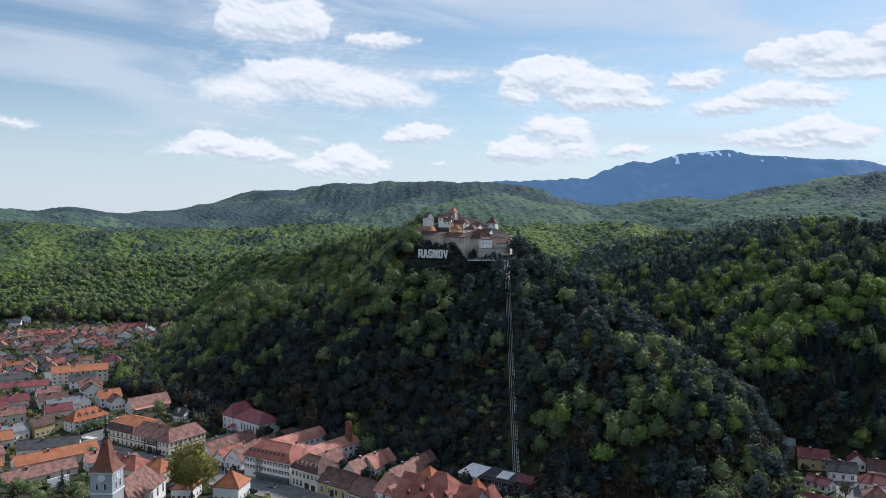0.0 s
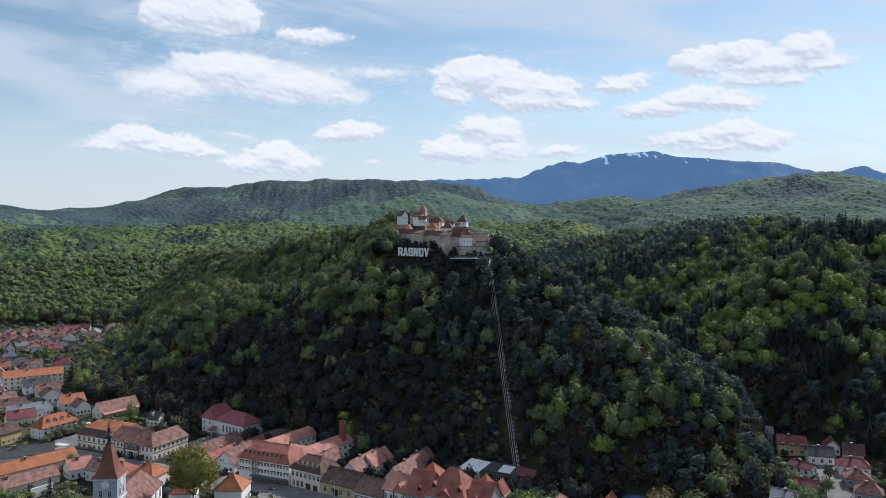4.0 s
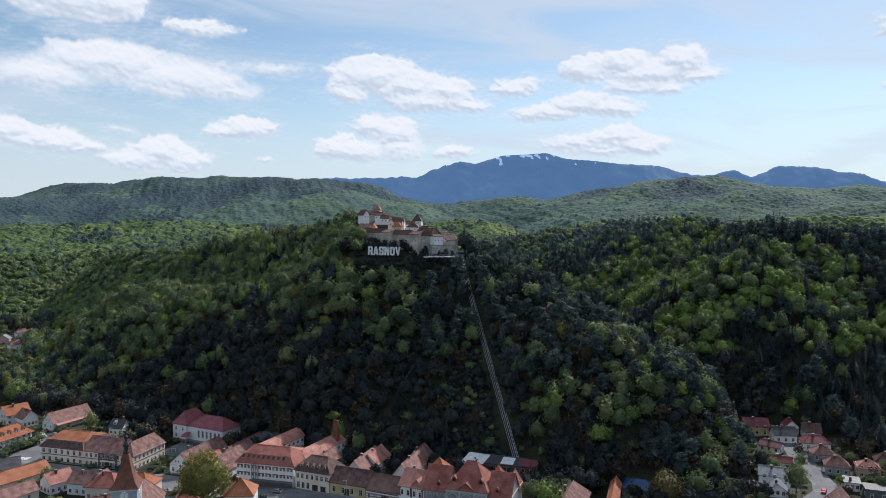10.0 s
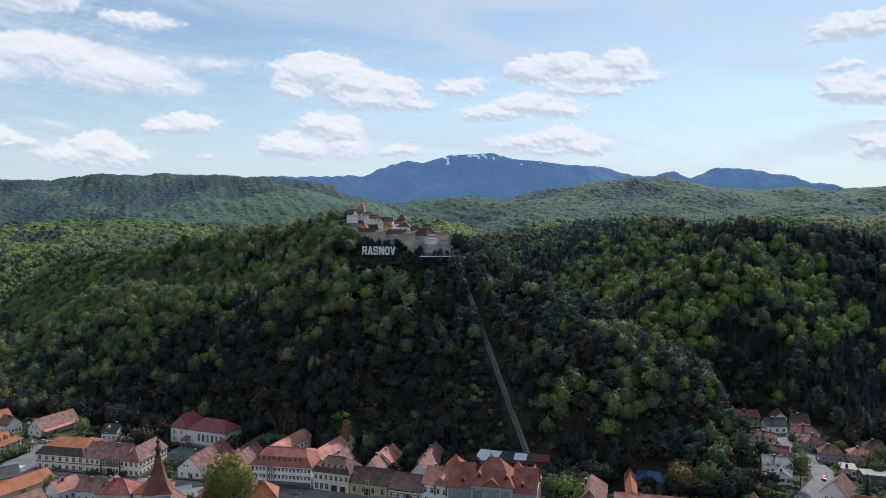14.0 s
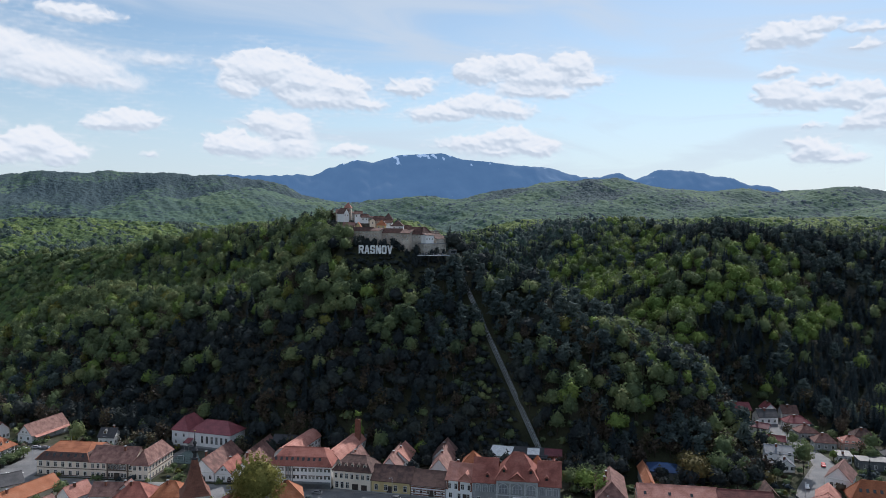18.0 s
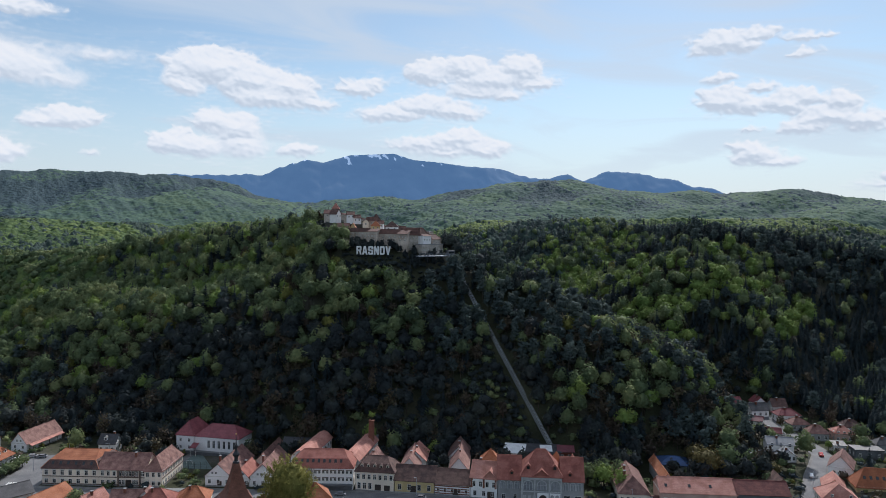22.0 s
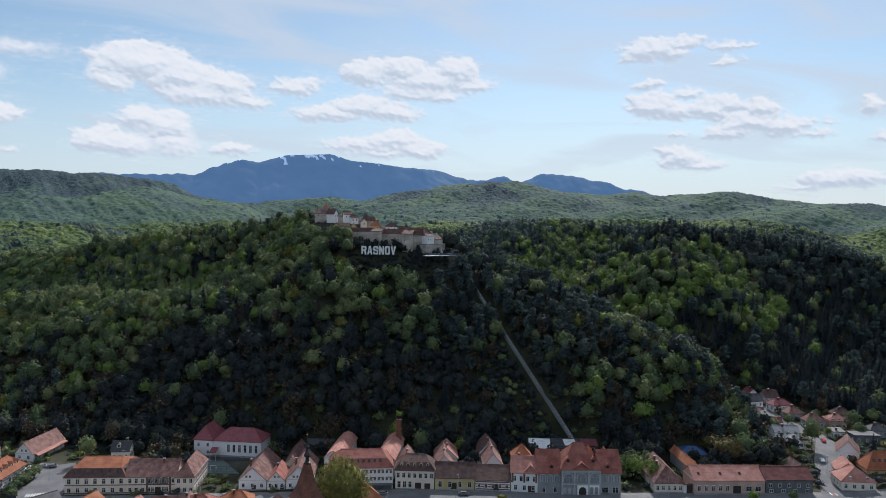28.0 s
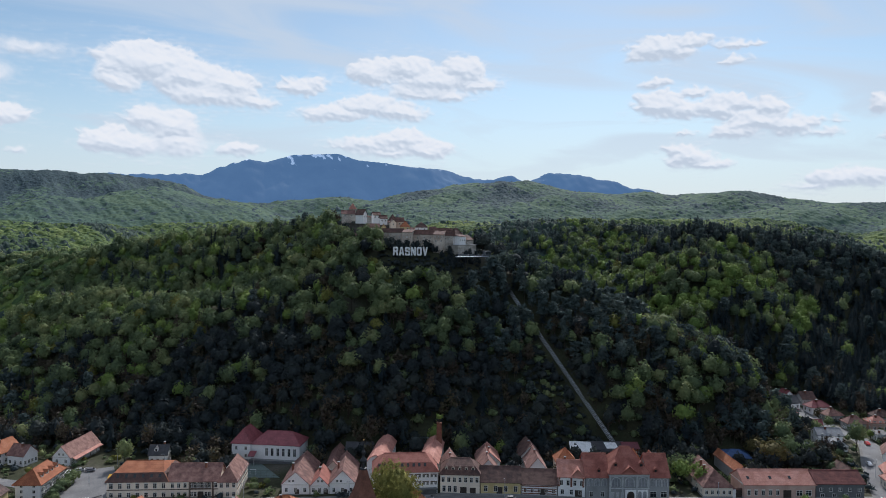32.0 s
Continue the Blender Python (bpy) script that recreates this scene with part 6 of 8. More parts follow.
# -- the school with its three wings
FOOT.append((-177.2, 381.8, 0.863, -0.505, 51.5, 22))
T = thing("school", "large white two-storey school with orange and brown roofs", "school", pose(-177.2, 381.8, 0.3, 0, 0, -30.3))
block(T, 0, 24, 0, 20, -2, 7.4, 5.2, "mansard", "cream", "roof_orange", [("f", 4.5, 7, 1.3, 1.9, "hood"), ("f", 1.0, 7, 1.3, 1.7), ("l", 4.6, 5, 1.1, 1.7)], skylights=[(4 + 3.3 * i, 0.30) for i in range(6)], lower="roof_dark")
block(T, 24, 44, 0, 13, -2, 7.4, 5.0, "side", "cream", "roof_brown", [("f", 4.6, 3, 1.1, 1.7, "hood", None, (0.5, 8)), ("f", 1.0, 3, 1.1, 1.6, "cross", None, (0.5, 8)), ("f", 4.5, 6, 0.9, 1.9, "cross", None, (8.6, 17)), ("f", 1.0, 2, 1.0, 1.7, "cross", None, (8.6, 11.4)), ("f", 1.0, 2, 1.0, 1.7, "cross", None, (14.4, 17)), ("f", 4.6, 1, 1.1, 1.7, "hood", None, (17.8, 20))], chimneys=[(38, 5, 0.6)])
block(T, 44, 51.4, -0.6, 22, -2, 7.4, 4.8, "hipy", "cream", "roof_brown", [("f", 4.6, 3, 1.1, 1.7, "hood"), ("f", 1.0, 3, 1.1, 1.6), ("r", 4.6, 8, 1.1, 1.7, "hood"), ("r", 1.0, 8, 1.1, 1.6)])
for z in (3.7, 0.55):
    part("string_course", boxed(-0.1, 44, -0.14, 0.0, z, z + 0.35), M["dark_trim"], T)
    part("string_course", boxed(51.4, 51.55, -0.5, 21.9, z, z + 0.35), M["dark_trim"], T)
for x in (32.2, 41.4):
    part("quoin", boxed(x, x + 0.7, -0.25, 0.0, 0, 7.0), M["dark_trim"], T)
for x in (34.0, 36.8, 39.6):
    part("pediment", poly(bmesh.new(), [(x - 1.3, -0.2, 6.5), (x + 1.3, -0.2, 6.5), (x, -0.2, 7.1)], [(x - 1.3, -0.2, 6.5), (x, -0.2, 7.1), (x, 0.05, 7.1), (x - 1.3, 0.05, 6.5)], [(x, -0.2, 7.1), (x + 1.3, -0.2, 6.5), (x + 1.3, 0.05, 6.5), (x, 0.05, 7.1)]), M["dark_trim"], T)
    part("apron_panel", boxed(x - 1.35, x + 1.35, -0.16, 0.02, 3.9, 4.4), M["dark_trim"], T)
    for dx in (-1.4, 0, 1.4):
        part("half_column", boxed(x + dx - 0.13, x + dx + 0.13, -0.18, 0.02, 4.4, 6.5), M["dark_trim"], T)
part("portal", boxed(35.8, 38.0, -0.5, 0.05, 0, 2.9), M["door"], T)

# -- the hall with the maroon roof
FOOT.append((-119.6, 401.0, 0.755, -0.656, 33, 14))
T = thing("gymnasium", "white hall with tall windows and a maroon sheet roof", "hall", pose(-119.6, 401.0, 2.0, 0, 0, -41.0))
block(T, 0, 9.0, -1.2, 14, -3, 8.2, 5.4, "hipy", "white", "roof_hall", [("f", 4.8, 2, 0.9, 1.4), ("f", 1.4, 2, 0.9, 1.4), ("l", 4.8, 3, 0.9, 1.4)])
block(T, 9.0, 32, 0, 13, -3, 7.6, 4.4, "hip", "white", "roof_hall", [("f", 2.2, 6, 1.1, 3.4, "cross", None, (6, 22))])
bm = slab(slab(bmesh.new(), [(8.8, -4.4, 3.0), (8.8, -0.9, 4.4), (12.0, -0.9, 4.4), (12.0, -4.4, 3.0)], 0.2), [(8.8, -4.4, 3.0), (8.8, -4.2, 3.0), (12, -4.2, 3.0), (12, -4.4, 3.0)], 0.3)
p = part("porch_roof", bm, M["roof_hall"], T)
for x in (9.0, 11.7):
    part("post", boxed(x, x + 0.15, -4.2, -4.05, -2, 2.9), M["trim"], p)
part("base_wall", boxed(-0.6, 33, -2.2, -1.3, -3.5, 0.2), M["darkwall"], T, "dark retaining wall")

# -- west side of the square
T, w = house("white_barn_house", "old whitewashed house with a long brown tiled roof", (-190.1, 438.1), (-183.6, 432.8), 24.3, 0.4, 4.6, 4.7, "front", "white", "roof_brown", [("f", 2.0, 2, 1.0, 1.3), ("r", 2.4, 5, 1.2, 1.1), ("f", 5.2, 2, 0.7, 0.9, "cross", None, (2.2, 6.2))])
part("lean_to_roof", slab(bmesh.new(), [(8.2, 1, 4.4), (10.6, 1, 3.3), (10.6, 24, 3.3), (8.2, 24, 4.4)], 0.15), M["roof_salmon"], T)
for y in (2, 7.5, 13, 18.5, 23):
    part("post", boxed(10.2, 10.4, y, y + 0.2, -1, 3.3), M["wood"], T)
FOOT.append((-199.3, 395.5, 0.535, 0.845, 20, 10))
T = thing("apartment_block", "white apartment block with balconies and an orange roof with dormers", "building", pose(-199.3, 395.5, 0.3, 0, 0, 57.6))
block(T, 0, 19.9, 0, 9.8, -2, 7.0, 4.2, "hip", "white", "roof_orange", [("f", 5.2, 6, 1.3, 1.3), ("f", 2.9, 6, 1.3, 1.3), ("f", 0.6, 6, 1.3, 1.3), ("l", 5.2, 2, 0.9, 1.1), ("l", 2.9, 2, 0.9, 1.1), ("l", 0.6, 2, 0.9, 1.1)], o=0.9, dormers=[(4.4 + 4.0 * i, 0.22, 1.4) for i in range(4)])
for k in range(2):
    for i in range(3):
        b = part("balcony", boxed(1.4 + 6.2 * i, 5.6 + 6.2 * i, -1.2, 0.0, 2.4 + 2.3 * k, 2.55 + 2.3 * k), M["trim"], T)
        part("railing", boxed(1.4 + 6.2 * i, 5.6 + 6.2 * i, -1.2, -1.1, 2.55 + 2.3 * k, 3.3 + 2.3 * k), M["darkwall"], b)
house("small_white_house", "small white house with a grey roof below the slope", *spot(-150, 414, -30, 8), 7, 1.0, 4.6, 3.4, "side", "white", "roof_slate", [("f", 1.4, 3, 1.0, 1.2), ("r", 1.4, 2, 1.0, 1.2), ("r", 3.9, 1, 0.9, 1.0)], dormers=[(3, 0.3, 1.6)], chimneys=[(6, 4, 1.2)])

# -- the church
FOOT.append((-127, 263, 1.0, -0.05, 14, 39))
T = thing("church", "church with a blue-grey square clock tower and a red-brown spire", "church", pose(-127.2, 263.2, 1.2, 0, 0, -3))
block(T, -1.6, 11.0, 8.2, 38, -3, 8.2, 7.0, "hipy", "white", "roof_brown", [("r", 3.4, 6, 1.3, 3.4), ("l", 3.4, 6, 1.3, 3.4)])
part("tower", boxed(0, 8.2, 0, 8.2, -3, 23.2), M["bluegrey"], T)
part("tower_cornice", boxed(-0.4, 8.6, -0.4, 8.6, 22.6, 23.2), M["trim"], T)
part("tower_cornice", boxed(-0.25, 8.45, -0.25, 8.45, 15.0, 15.5), M["trim"], T)
for side, rz, x, y in (("f", 0, 4.1, 0), ("r", 90, 8.2, 4.1), ("l", -90, 0, 4.1)):
    for dx in (-1.5, 1.5):
        add_window(T, pose(x, y, 16.6) @ pose(0, 0, 0, 0, 0, rz) @ pose(dx, 0, 0), 1.0, 2.4)
    bm = tube(bmesh.new(), (0, 0.02, 0), (0, -0.16, 0), 1.35, 20)
    c = part("clock_face", bm, M["letter"], T, at=pose(x, y, 21.0) @ pose(0, 0, 0, 0, 0, rz))
    for k in range(12):
        part("hour_mark", boxed(-0.06, 0.06, -0.20, -0.15, 0.95, 1.22), M["iron"], c, at=pose(0, 0, 0, 0, 30 * k, 0))
    part("clock_pointer", boxed(-0.06, 0.06, -0.22, -0.17, 0, 1.0), M["iron"], c, at=pose(0, 0, 0, 0, 150, 0))
    part("clock_pointer", boxed(-0.06, 0.06, -0.24, -0.19, 0, 0.7), M["iron"], c, at=pose(0, 0, 0, 0, 20, 0))
bm = bmesh.new()
prev = None
for r, z in ((4.75, 23.2), (4.15, 23.8), (3.35, 25.0), (2.65, 26.8), (2.10, 28.8), (1.62, 30.8), (1.18, 32.8), (0.85, 34.3)):
    ring = [bm.verts.new((4.1 + r * sx, 4.1 + r * sy, z)) for sx, sy in ((-1, -1), (0, -1.0), (1, -1), (1.0, 0), (1, 1), (0, 1.0), (-1, 1), (-1.0, 0))]
    if prev:
        for i in range(8):
            bm.faces.new((prev[i], prev[(i + 1) % 8], ring[(i + 1) % 8], ring[i]))
    prev = ring
bm.faces.new(prev)
part("spire", bm, M["spire"], T)
bm = bmesh.new()
profile = ((34.2, 1.15), (34.7, 1.05), (34.8, 0.6), (36.2, 0.55), (36.4, 0.95), (37.0, 1.1), (37.6, 0.75), (38.2, 0.4), (38.9, 0.36), (39.2, 0.62), (39.7, 0.6), (40.2, 0.2), (43.4, 0.05))
prev = None
for z, r in profile:
    ring = [bm.verts.new((4.1 + r * math.cos(i * math.tau / 10), 4.1 + r * math.sin(i * math.tau / 10), z)) for i in range(10)]
    if prev:
        for i in range(10):
            bm.faces.new((prev[i], prev[(i + 1) % 10], ring[(i + 1) % 10], ring[i]))
    prev = ring
bm.faces.new(prev)
part("lantern", bm, M["iron"], T, "dark sheet-metal lantern with two bulbs and a needle")
bm = bmesh.new()
bmesh.ops.create_icosphere(bm, subdivisions=2, radius=0.26, matrix=Matrix.Translation((4.1, 4.1, 43.5)))
part("ball", bm, M["gilt"], T, "gilded ball on the spire")

# -- more of the town
TOWN = "houses of the old town"
WALLS, ROOFS = ("white", "cream", "yellow", "white", "grey", "pinkwall"), ("roof_brown", "roof_dark", "roof_brown", "roof_maroon", "roof_dark", "roof_brown", "roof_slate", "roof_brown", "roof_grey", "roof_red", "roof_dark", "roof_orange", "roof_brown", "roof_crimson", "roof_slate", "roof_brown")
WORDS = {"roof_brown": "weathered brown tiled", "roof_red": "red tiled", "roof_maroon": "maroon sheet", "roof_orange": "orange tiled", "roof_dark": "dark brown tiled", "roof_grey": "grey sheet", "roof_slate": "dark grey", "roof_crimson": "crimson sheet",
    "roof_salmon": "salmon tiled", "roof_white": "pale sheet", "roof_blue": "blue sheet"}
TONES = {"white": "white", "cream": "cream", "yellow": "yellow", "grey": "grey", "pinkwall": "pink", "darkwall": "dark grey", "wood": "timber"}
KINDS = {"side": "gable", "front": "gable", "hip": "hipped", "hipy": "hipped", "pyr": "pyramid", "mono": "single-pitch", "flat": "flat"}


def plain_house(x, y, angle, w, d, e, rise, kind, wall, roof, storeys=1, n=4, lift=0.0, sides="lr", **more):
    z = hz(*(Vector((x, y)) + Vector((-math.sin(radians(angle)), math.cos(radians(angle)))) * d * 0.4)) + lift
    rows = [("f", 1.0 + 2.8 * s, n, 1.0, 1.4) for s in range(storeys)] + [(q, 1.0 + 2.8 * s, max(2, n - 1), 1.0, 1.4) for s in range(storeys) for q in sides]
    return house("town_house", "%s %s house with a %s %s roof" % (TONES[wall], "two-storey" if storeys > 1 else "single-storey", WORDS[roof], KINDS[kind]), *spot(x, y, angle, w), d, z, e, rise, kind, wall, roof, rows, TOWN,
        plinth=False, cornice=False, chimneys=[(w * 0.4, d * 0.4, 0.7)] if rise > 0 else (), **more)[0]


# foreground west: long roofs between church and school
for a in ((-177, 319, 48, 34, 8, 3.6, 3.2, "side", "cream", "roof_brown"), (-179, 341, 45, 36, 9, 4.4, 3.4, "side", "cream", "roof_orange"), (-193, 357, 20, 27, 10, 4.2, 3.2, "side", "white", "roof_slate"),
        (-141, 322, -20, 13, 12, 5.6, 4.0, "hip", "cream", "roof_red"), (-128, 318, -20, 12, 12, 5.6, 4.0, "hip", "cream", "roof_orange"), (-150, 330, -25, 12, 9, 5.0, 3.6, "side", "white", "roof_brown"),
        (-158, 336, 40, 10, 8, 4.6, 3.6, "side", "white", "roof_salmon"), (-143, 329, -25, 6, 6, 6.2, 2.6, "front", "white", "roof_brown"), (-87, 292, -10, 11, 11, 6.6, 4.8, "pyr", "white", "roof_orange"),
        (-213, 392, 60, 11, 10, 6.0, 3.4, "side", "yellow", "roof_dark"), (-222, 382, 55, 12, 9, 5.0, 3.0, "side", "white", "roof_grey"), (-224, 366, 40, 16, 9, 4.6, 3.4, "side", "cream", "roof_orange"),
        (-236, 378, 40, 14, 9, 4.6, 3.4, "side", "cream", "roof_crimson"), (-214, 340, 45, 18, 9, 4.6, 3.2, "side", "cream", "roof_brown"), (-205, 325, 45, 16, 8, 4.2, 3.2, "side", "white", "roof_orange"),
        (-106, 296, -3, 9, 10, 5.4, 3.6, "hip", "white", "roof_red"), (-134, 300, 10, 12, 9, 4.8, 3.4, "side", "white", "roof_brown")):
    plain_house(*a)
T = thing("white_wall_block", "plain white garden wall beside the long roofs", "wall", pose(-169, 312, 0.4, 0, 0, 50))
part("wall", boxed(0, 9, 0, 0.5, -2, 4.0), M["white"], T)

# across the square and up the west street
for a in ((-206, 455, 40, 13, 10, 5.6, 4.2, "side", "white", "roof_orange", 2), (-198, 447, 40, 8, 9, 5.0, 3.8, "front", "white", "roof_brown", 1), (-219, 447, 40, 8, 10, 5.2, 4.0, "front", "white", "roof_slate", 1), (-226, 438, 35, 18, 9, 5.0, 3.4, "side", "white", "roof_grey", 1),
        (-222, 424, 35, 14, 9, 5.0, 3.4, "side", "cream", "roof_maroon", 1), (-258, 522, 26, 36, 13, 8.4, 3.6, "side", "cream", "roof_orange", 3, 10), (-248, 505, 30, 16, 10, 5.6, 3.4, "side", "white", "roof_slate", 2), (-236, 492, 30, 14, 10, 5.0, 3.6, "side", "cream", "roof_brown", 1),
        (-228, 478, 35, 12, 10, 5.0, 4.0, "front", "white", "roof_dark", 1), (-262, 580, 20, 13, 10, 5.0, 4.0, "hip", "cream", "roof_maroon", 1), (-280, 489, 30, 30, 9, 4.6, 3.0, "side", "white", "roof_crimson", 1), (-300, 512, 40, 22, 9, 4.6, 3.4, "side", "white", "roof_slate", 1),
        (-250, 466, 40, 13, 10, 5.0, 4.0, "side", "white", "roof_brown", 1), (-240, 452, 35, 16, 9, 4.8, 3.4, "side", "white", "roof_dark", 1), (-262, 448, 35, 16, 9, 4.8, 3.4, "side", "cream", "roof_maroon", 1), (-246, 416, 38, 16, 9, 4.8, 3.4, "side", "cream", "roof_brown", 1), (-262, 428, 38, 14, 9, 4.8, 3.4, "side", "white", "roof_crimson", 1)):
    plain_house(*a[:10], *(a[10:] if len(a) > 10 else ()))
rng = random.Random(4)
for i in range(21):
    for j in range(18):
        u, v = 4 + i * 11.8 + rng.uniform(-2.5, 2.5), -68 + j * 10.6 + rng.uniform(-2.5, 2.5)
        x, y = -262 - 0.50 * u - 0.86 * v, 480 + 0.86 * u - 0.50 * v + 40
        if x > -268 - max(y - 540, 0) * 0.16 or (y < 560 and x > -300) or y > 760 or y < 440 or not clear_of(np.array([x]), np.array([y]), 2.4)[0] or rng.random() < 0.22 or (598 < y < 650 and x > -400 and rng.random() < 0.8) or x < -540:
            continue
        w, d = rng.uniform(7, 12.5), rng.uniform(6, 8)
        plain_house(x, y, rng.choice((30, 30, -60, 35)) + rng.uniform(-8, 8), w, d, rng.choice((2.8, 3.2, 3.6, 4.4)), rng.uniform(2.4, 3.6), rng.choice(("side", "side", "hip", "front")), rng.choice(WALLS), rng.choice(ROOFS), 1, 2, sides="r")
for x, y, roof in ((-324, 741, "roof_crimson"), (-303, 728, "roof_brown"), (-290, 722, "roof_grey"), (-282, 752, "roof_brown"), (-331, 715, "roof_brown"), (-345, 722, "roof_red"), (-308, 748, "roof_crimson"), (-318, 712, "roof_orange"), (-296, 706, "roof_slate"), (-345, 700, "roof_maroon"),
        (-359, 705, "roof_crimson"), (-375, 712, "roof_brown"), (-389, 703, "roof_red"), (-414, 710, "roof_brown"), (-443, 782, "roof_grey"), (-445, 764, "roof_slate"), (-300, 690, "roof_grey"), (-270, 690, "roof_brown")):
    plain_house(x, y, rng.uniform(-20, 50), rng.uniform(8, 12), 7.5, rng.choice((3.4, 4.2, 5.2)), 3.2, rng.choice(("side", "hip", "front")), rng.choice(WALLS), roof, 1, 3)

# valley houses in the east
for a in ((155, 306, -25, 15, 11, 5.6, 3.6, "side", "yellow", "roof_crimson", 2), (170, 300, -25, 8, 8, 4.2, 3.4, "front", "white", "roof_crimson", 1), (150, 320, -25, 9, 9, 6.2, 2.6, "side", "grey", "roof_grey", 1), (160, 292, -20, 13, 9, 4.6, 3.8, "side", "white", "roof_slate", 1),
        (173, 290, -30, 10, 9, 4.6, 3.8, "side", "grey", "roof_dark", 1), (166, 279, -25, 15, 9, 4.4, 3.2, "hip", "white", "roof_crimson", 1), (160, 268, -25, 12, 9, 4.0, 3.8, "pyr", "grey", "roof_brown", 1), (146, 286, -60, 12, 7, 3.6, 2.2, "side", "white", "roof_maroon", 1),
        (136, 267, -42, 12, 6, 4.0, 2.2, "side", "cream", "roof_crimson", 1), (119, 249, -38, 15, 10, 5.6, 3.0, "side", "white", "roof_grey", 2), (108, 246, -38, 12, 7, 3.2, 2.0, "side", "white", "roof_grey", 1),
        (114, 241, -38, 8, 8, 3.4, 2.6, "front", "white", "roof_grey", 1), (163, 247, -35, 11, 9, 5.4, 3.0, "hip", "pinkwall", "roof_salmon", 2), (154, 254, -35, 12, 9, 4.6, 3.6, "hip", "grey", "roof_brown", 1), (178, 252, -35, 12, 9, 5.0, 3.4, "hip", "grey", "roof_dark", 1),
        (146, 238, -35, 7, 6, 4.0, 1.0, "mono", "white", "roof_slate", 1), (149, 226, -35, 16, 9, 4.6, 0.0, "flat", "darkwall", "roof_slate", 1), (165, 228, -35, 11, 8, 4.6, 3.0, "hip", "grey", "roof_slate", 1), (106, 254, -38, 6, 5, 3.0, 0.0, "flat", "darkwall", "roof_grey", 1)):
    x, y, turn, w, d, e, rise = a[:7]
    plain_house(x, y, turn, w * 0.76, d * 0.82, e * 0.85, rise * 0.8, *a[7:], 3)
# houses at the mouth of the side street
house("side_street_house", "white gabled house with a brown tiled roof and skylights", (114.5, 223.0), (118.9, 215.0), 13, 7.6, 4.6, 4.6, "front", "white", "roof_brown", [("f", 1.4, 2, 1.1, 1.4), ("l", 1.4, 4, 0.9, 1.3)], TOWN)
house("corner_house", "cream corner house with a salmon tiled roof", (85.5, 205.6), (95.5, 197.0), 11, 4.6, 4.4, 4.4, "hipy", "cream", "roof_salmon", [("f", 1.4, 4, 1.1, 1.5), ("l", 1.4, 4, 1.0, 1.4), ("f", 5.2, 2, 0.8, 0.9)], TOWN)
house("corner_rear_wing", "low rear wing with a salmon tiled roof and skylights", (98.3, 214.2), (103.3, 207.7), 11, 5.2, 3.4, 3.4, "front", "cream", "roof_salmon", [("l", 1.2, 3, 0.9, 1.2)], TOWN)
house("orange_corner_house", "yellow house with a steep orange tiled roof and skylights", (107.5, 206.0), (120.5, 195.5), 10, 5.2, 4.8, 6.0, "hip", "yellow", "roof_orange", [("f", 1.4, 4, 1.1, 1.5), ("l", 1.4, 4, 1.0, 1.4)], TOWN, skylights=[(3.5 + 2.4 * i, 0.45) for i in range(4)])

# ---- castle on the hill ----
FORT = "castle buildings"
WORDS["roof_fort"], WORDS["rock"] = "old red-brown tiled", "rocky"


def fort_house(fl, fr, depth, z, e, rise, kind, wall, roof, rows=(), name="castle_house", label="", **more):
    return house(name, label or "%s castle house with a %s roof" % (TONES.get(wall, "stone"), WORDS[roof]), fl, fr, depth, z, e, rise, kind, wall, roof, rows, FORT, "castle", plinth=False, cornice=False, o=0.35, **more)[0]


M["fort"] = material("pale_castle_plaster", [(0.33, 0.27, 0.225), (0.46, 0.39, 0.33), (0.57, 0.50, 0.43)], 0.95, 0.22, 1.6, bump=0.4)
TONES["fort"] = "pale plastered"
slots = lambda z, n, w=0.4, h=0.7: ("f", z, n, w, h)
# front: long roofed wall, two projecting towers, white gatehouse and the bastion at its end
fort_house((-14.5, 453.5), (-4.2, 441.8), 5, 95.5, 11.6, 1.9, "side", "fort", "roof_fort", [slots(8.5, 5), slots(10.2, 7, 0.3, 0.5)])
fort_house((-5.6, 439.2), (-1.6, 434.6), 5.5, 93.5, 13.6, 1.6, "mono", "fort", "roof_fort", [slots(10.5, 3), slots(8.0, 2)], "castle_tower")
fort_house((-1.4, 438.6), (9.6, 428.6), 5, 95.0, 11.2, 2.2, "side", "fort", "roof_fort", [slots(8.6, 4, 0.5, 0.8), slots(6.0, 3)])
fort_house((8.6, 427.0), (12.9, 422.8), 6, 92.5, 13.4, 2.2, "mono", "fort", "roof_fort", [slots(9.2, 2, 0.6, 0.9), slots(11.4, 3)], "castle_tower")
fort_house((13.4, 426.4), (20.6, 423.6), 6, 95.0, 10.6, 2.8, "side", "stone", "roof_fort", [slots(8.2, 4)])
fort_house((20.8, 422.0), (28.0, 423.4), 7, 98.0, 7.4, 4.2, "hip", "white", "roof_fort", [slots(4.5, 3, 0.6, 0.8), slots(2.0, 2, 0.5, 0.8)])
fort_house((22.0, 419.8), (27.6, 421.0), 2.6, 100.6, 4.2, 1.2, "mono", "white", "roof_fort", [slots(1.6, 3, 0.5, 0.8)])
fort_house((20.5, 418.6), (36.6, 422.6), 8, 92.5, 7.2, 0.0, "flat", "stone", "roof_grey", [slots(3.6, 5)], name="castle_bastion", label="stone bastion at the head of the lift")
fort_house((30.4, 424.0), (36.6, 426.0), 8, 98.2, 4.6, 2.8, "side", "stone", "roof_fort", [slots(2.2, 3)])
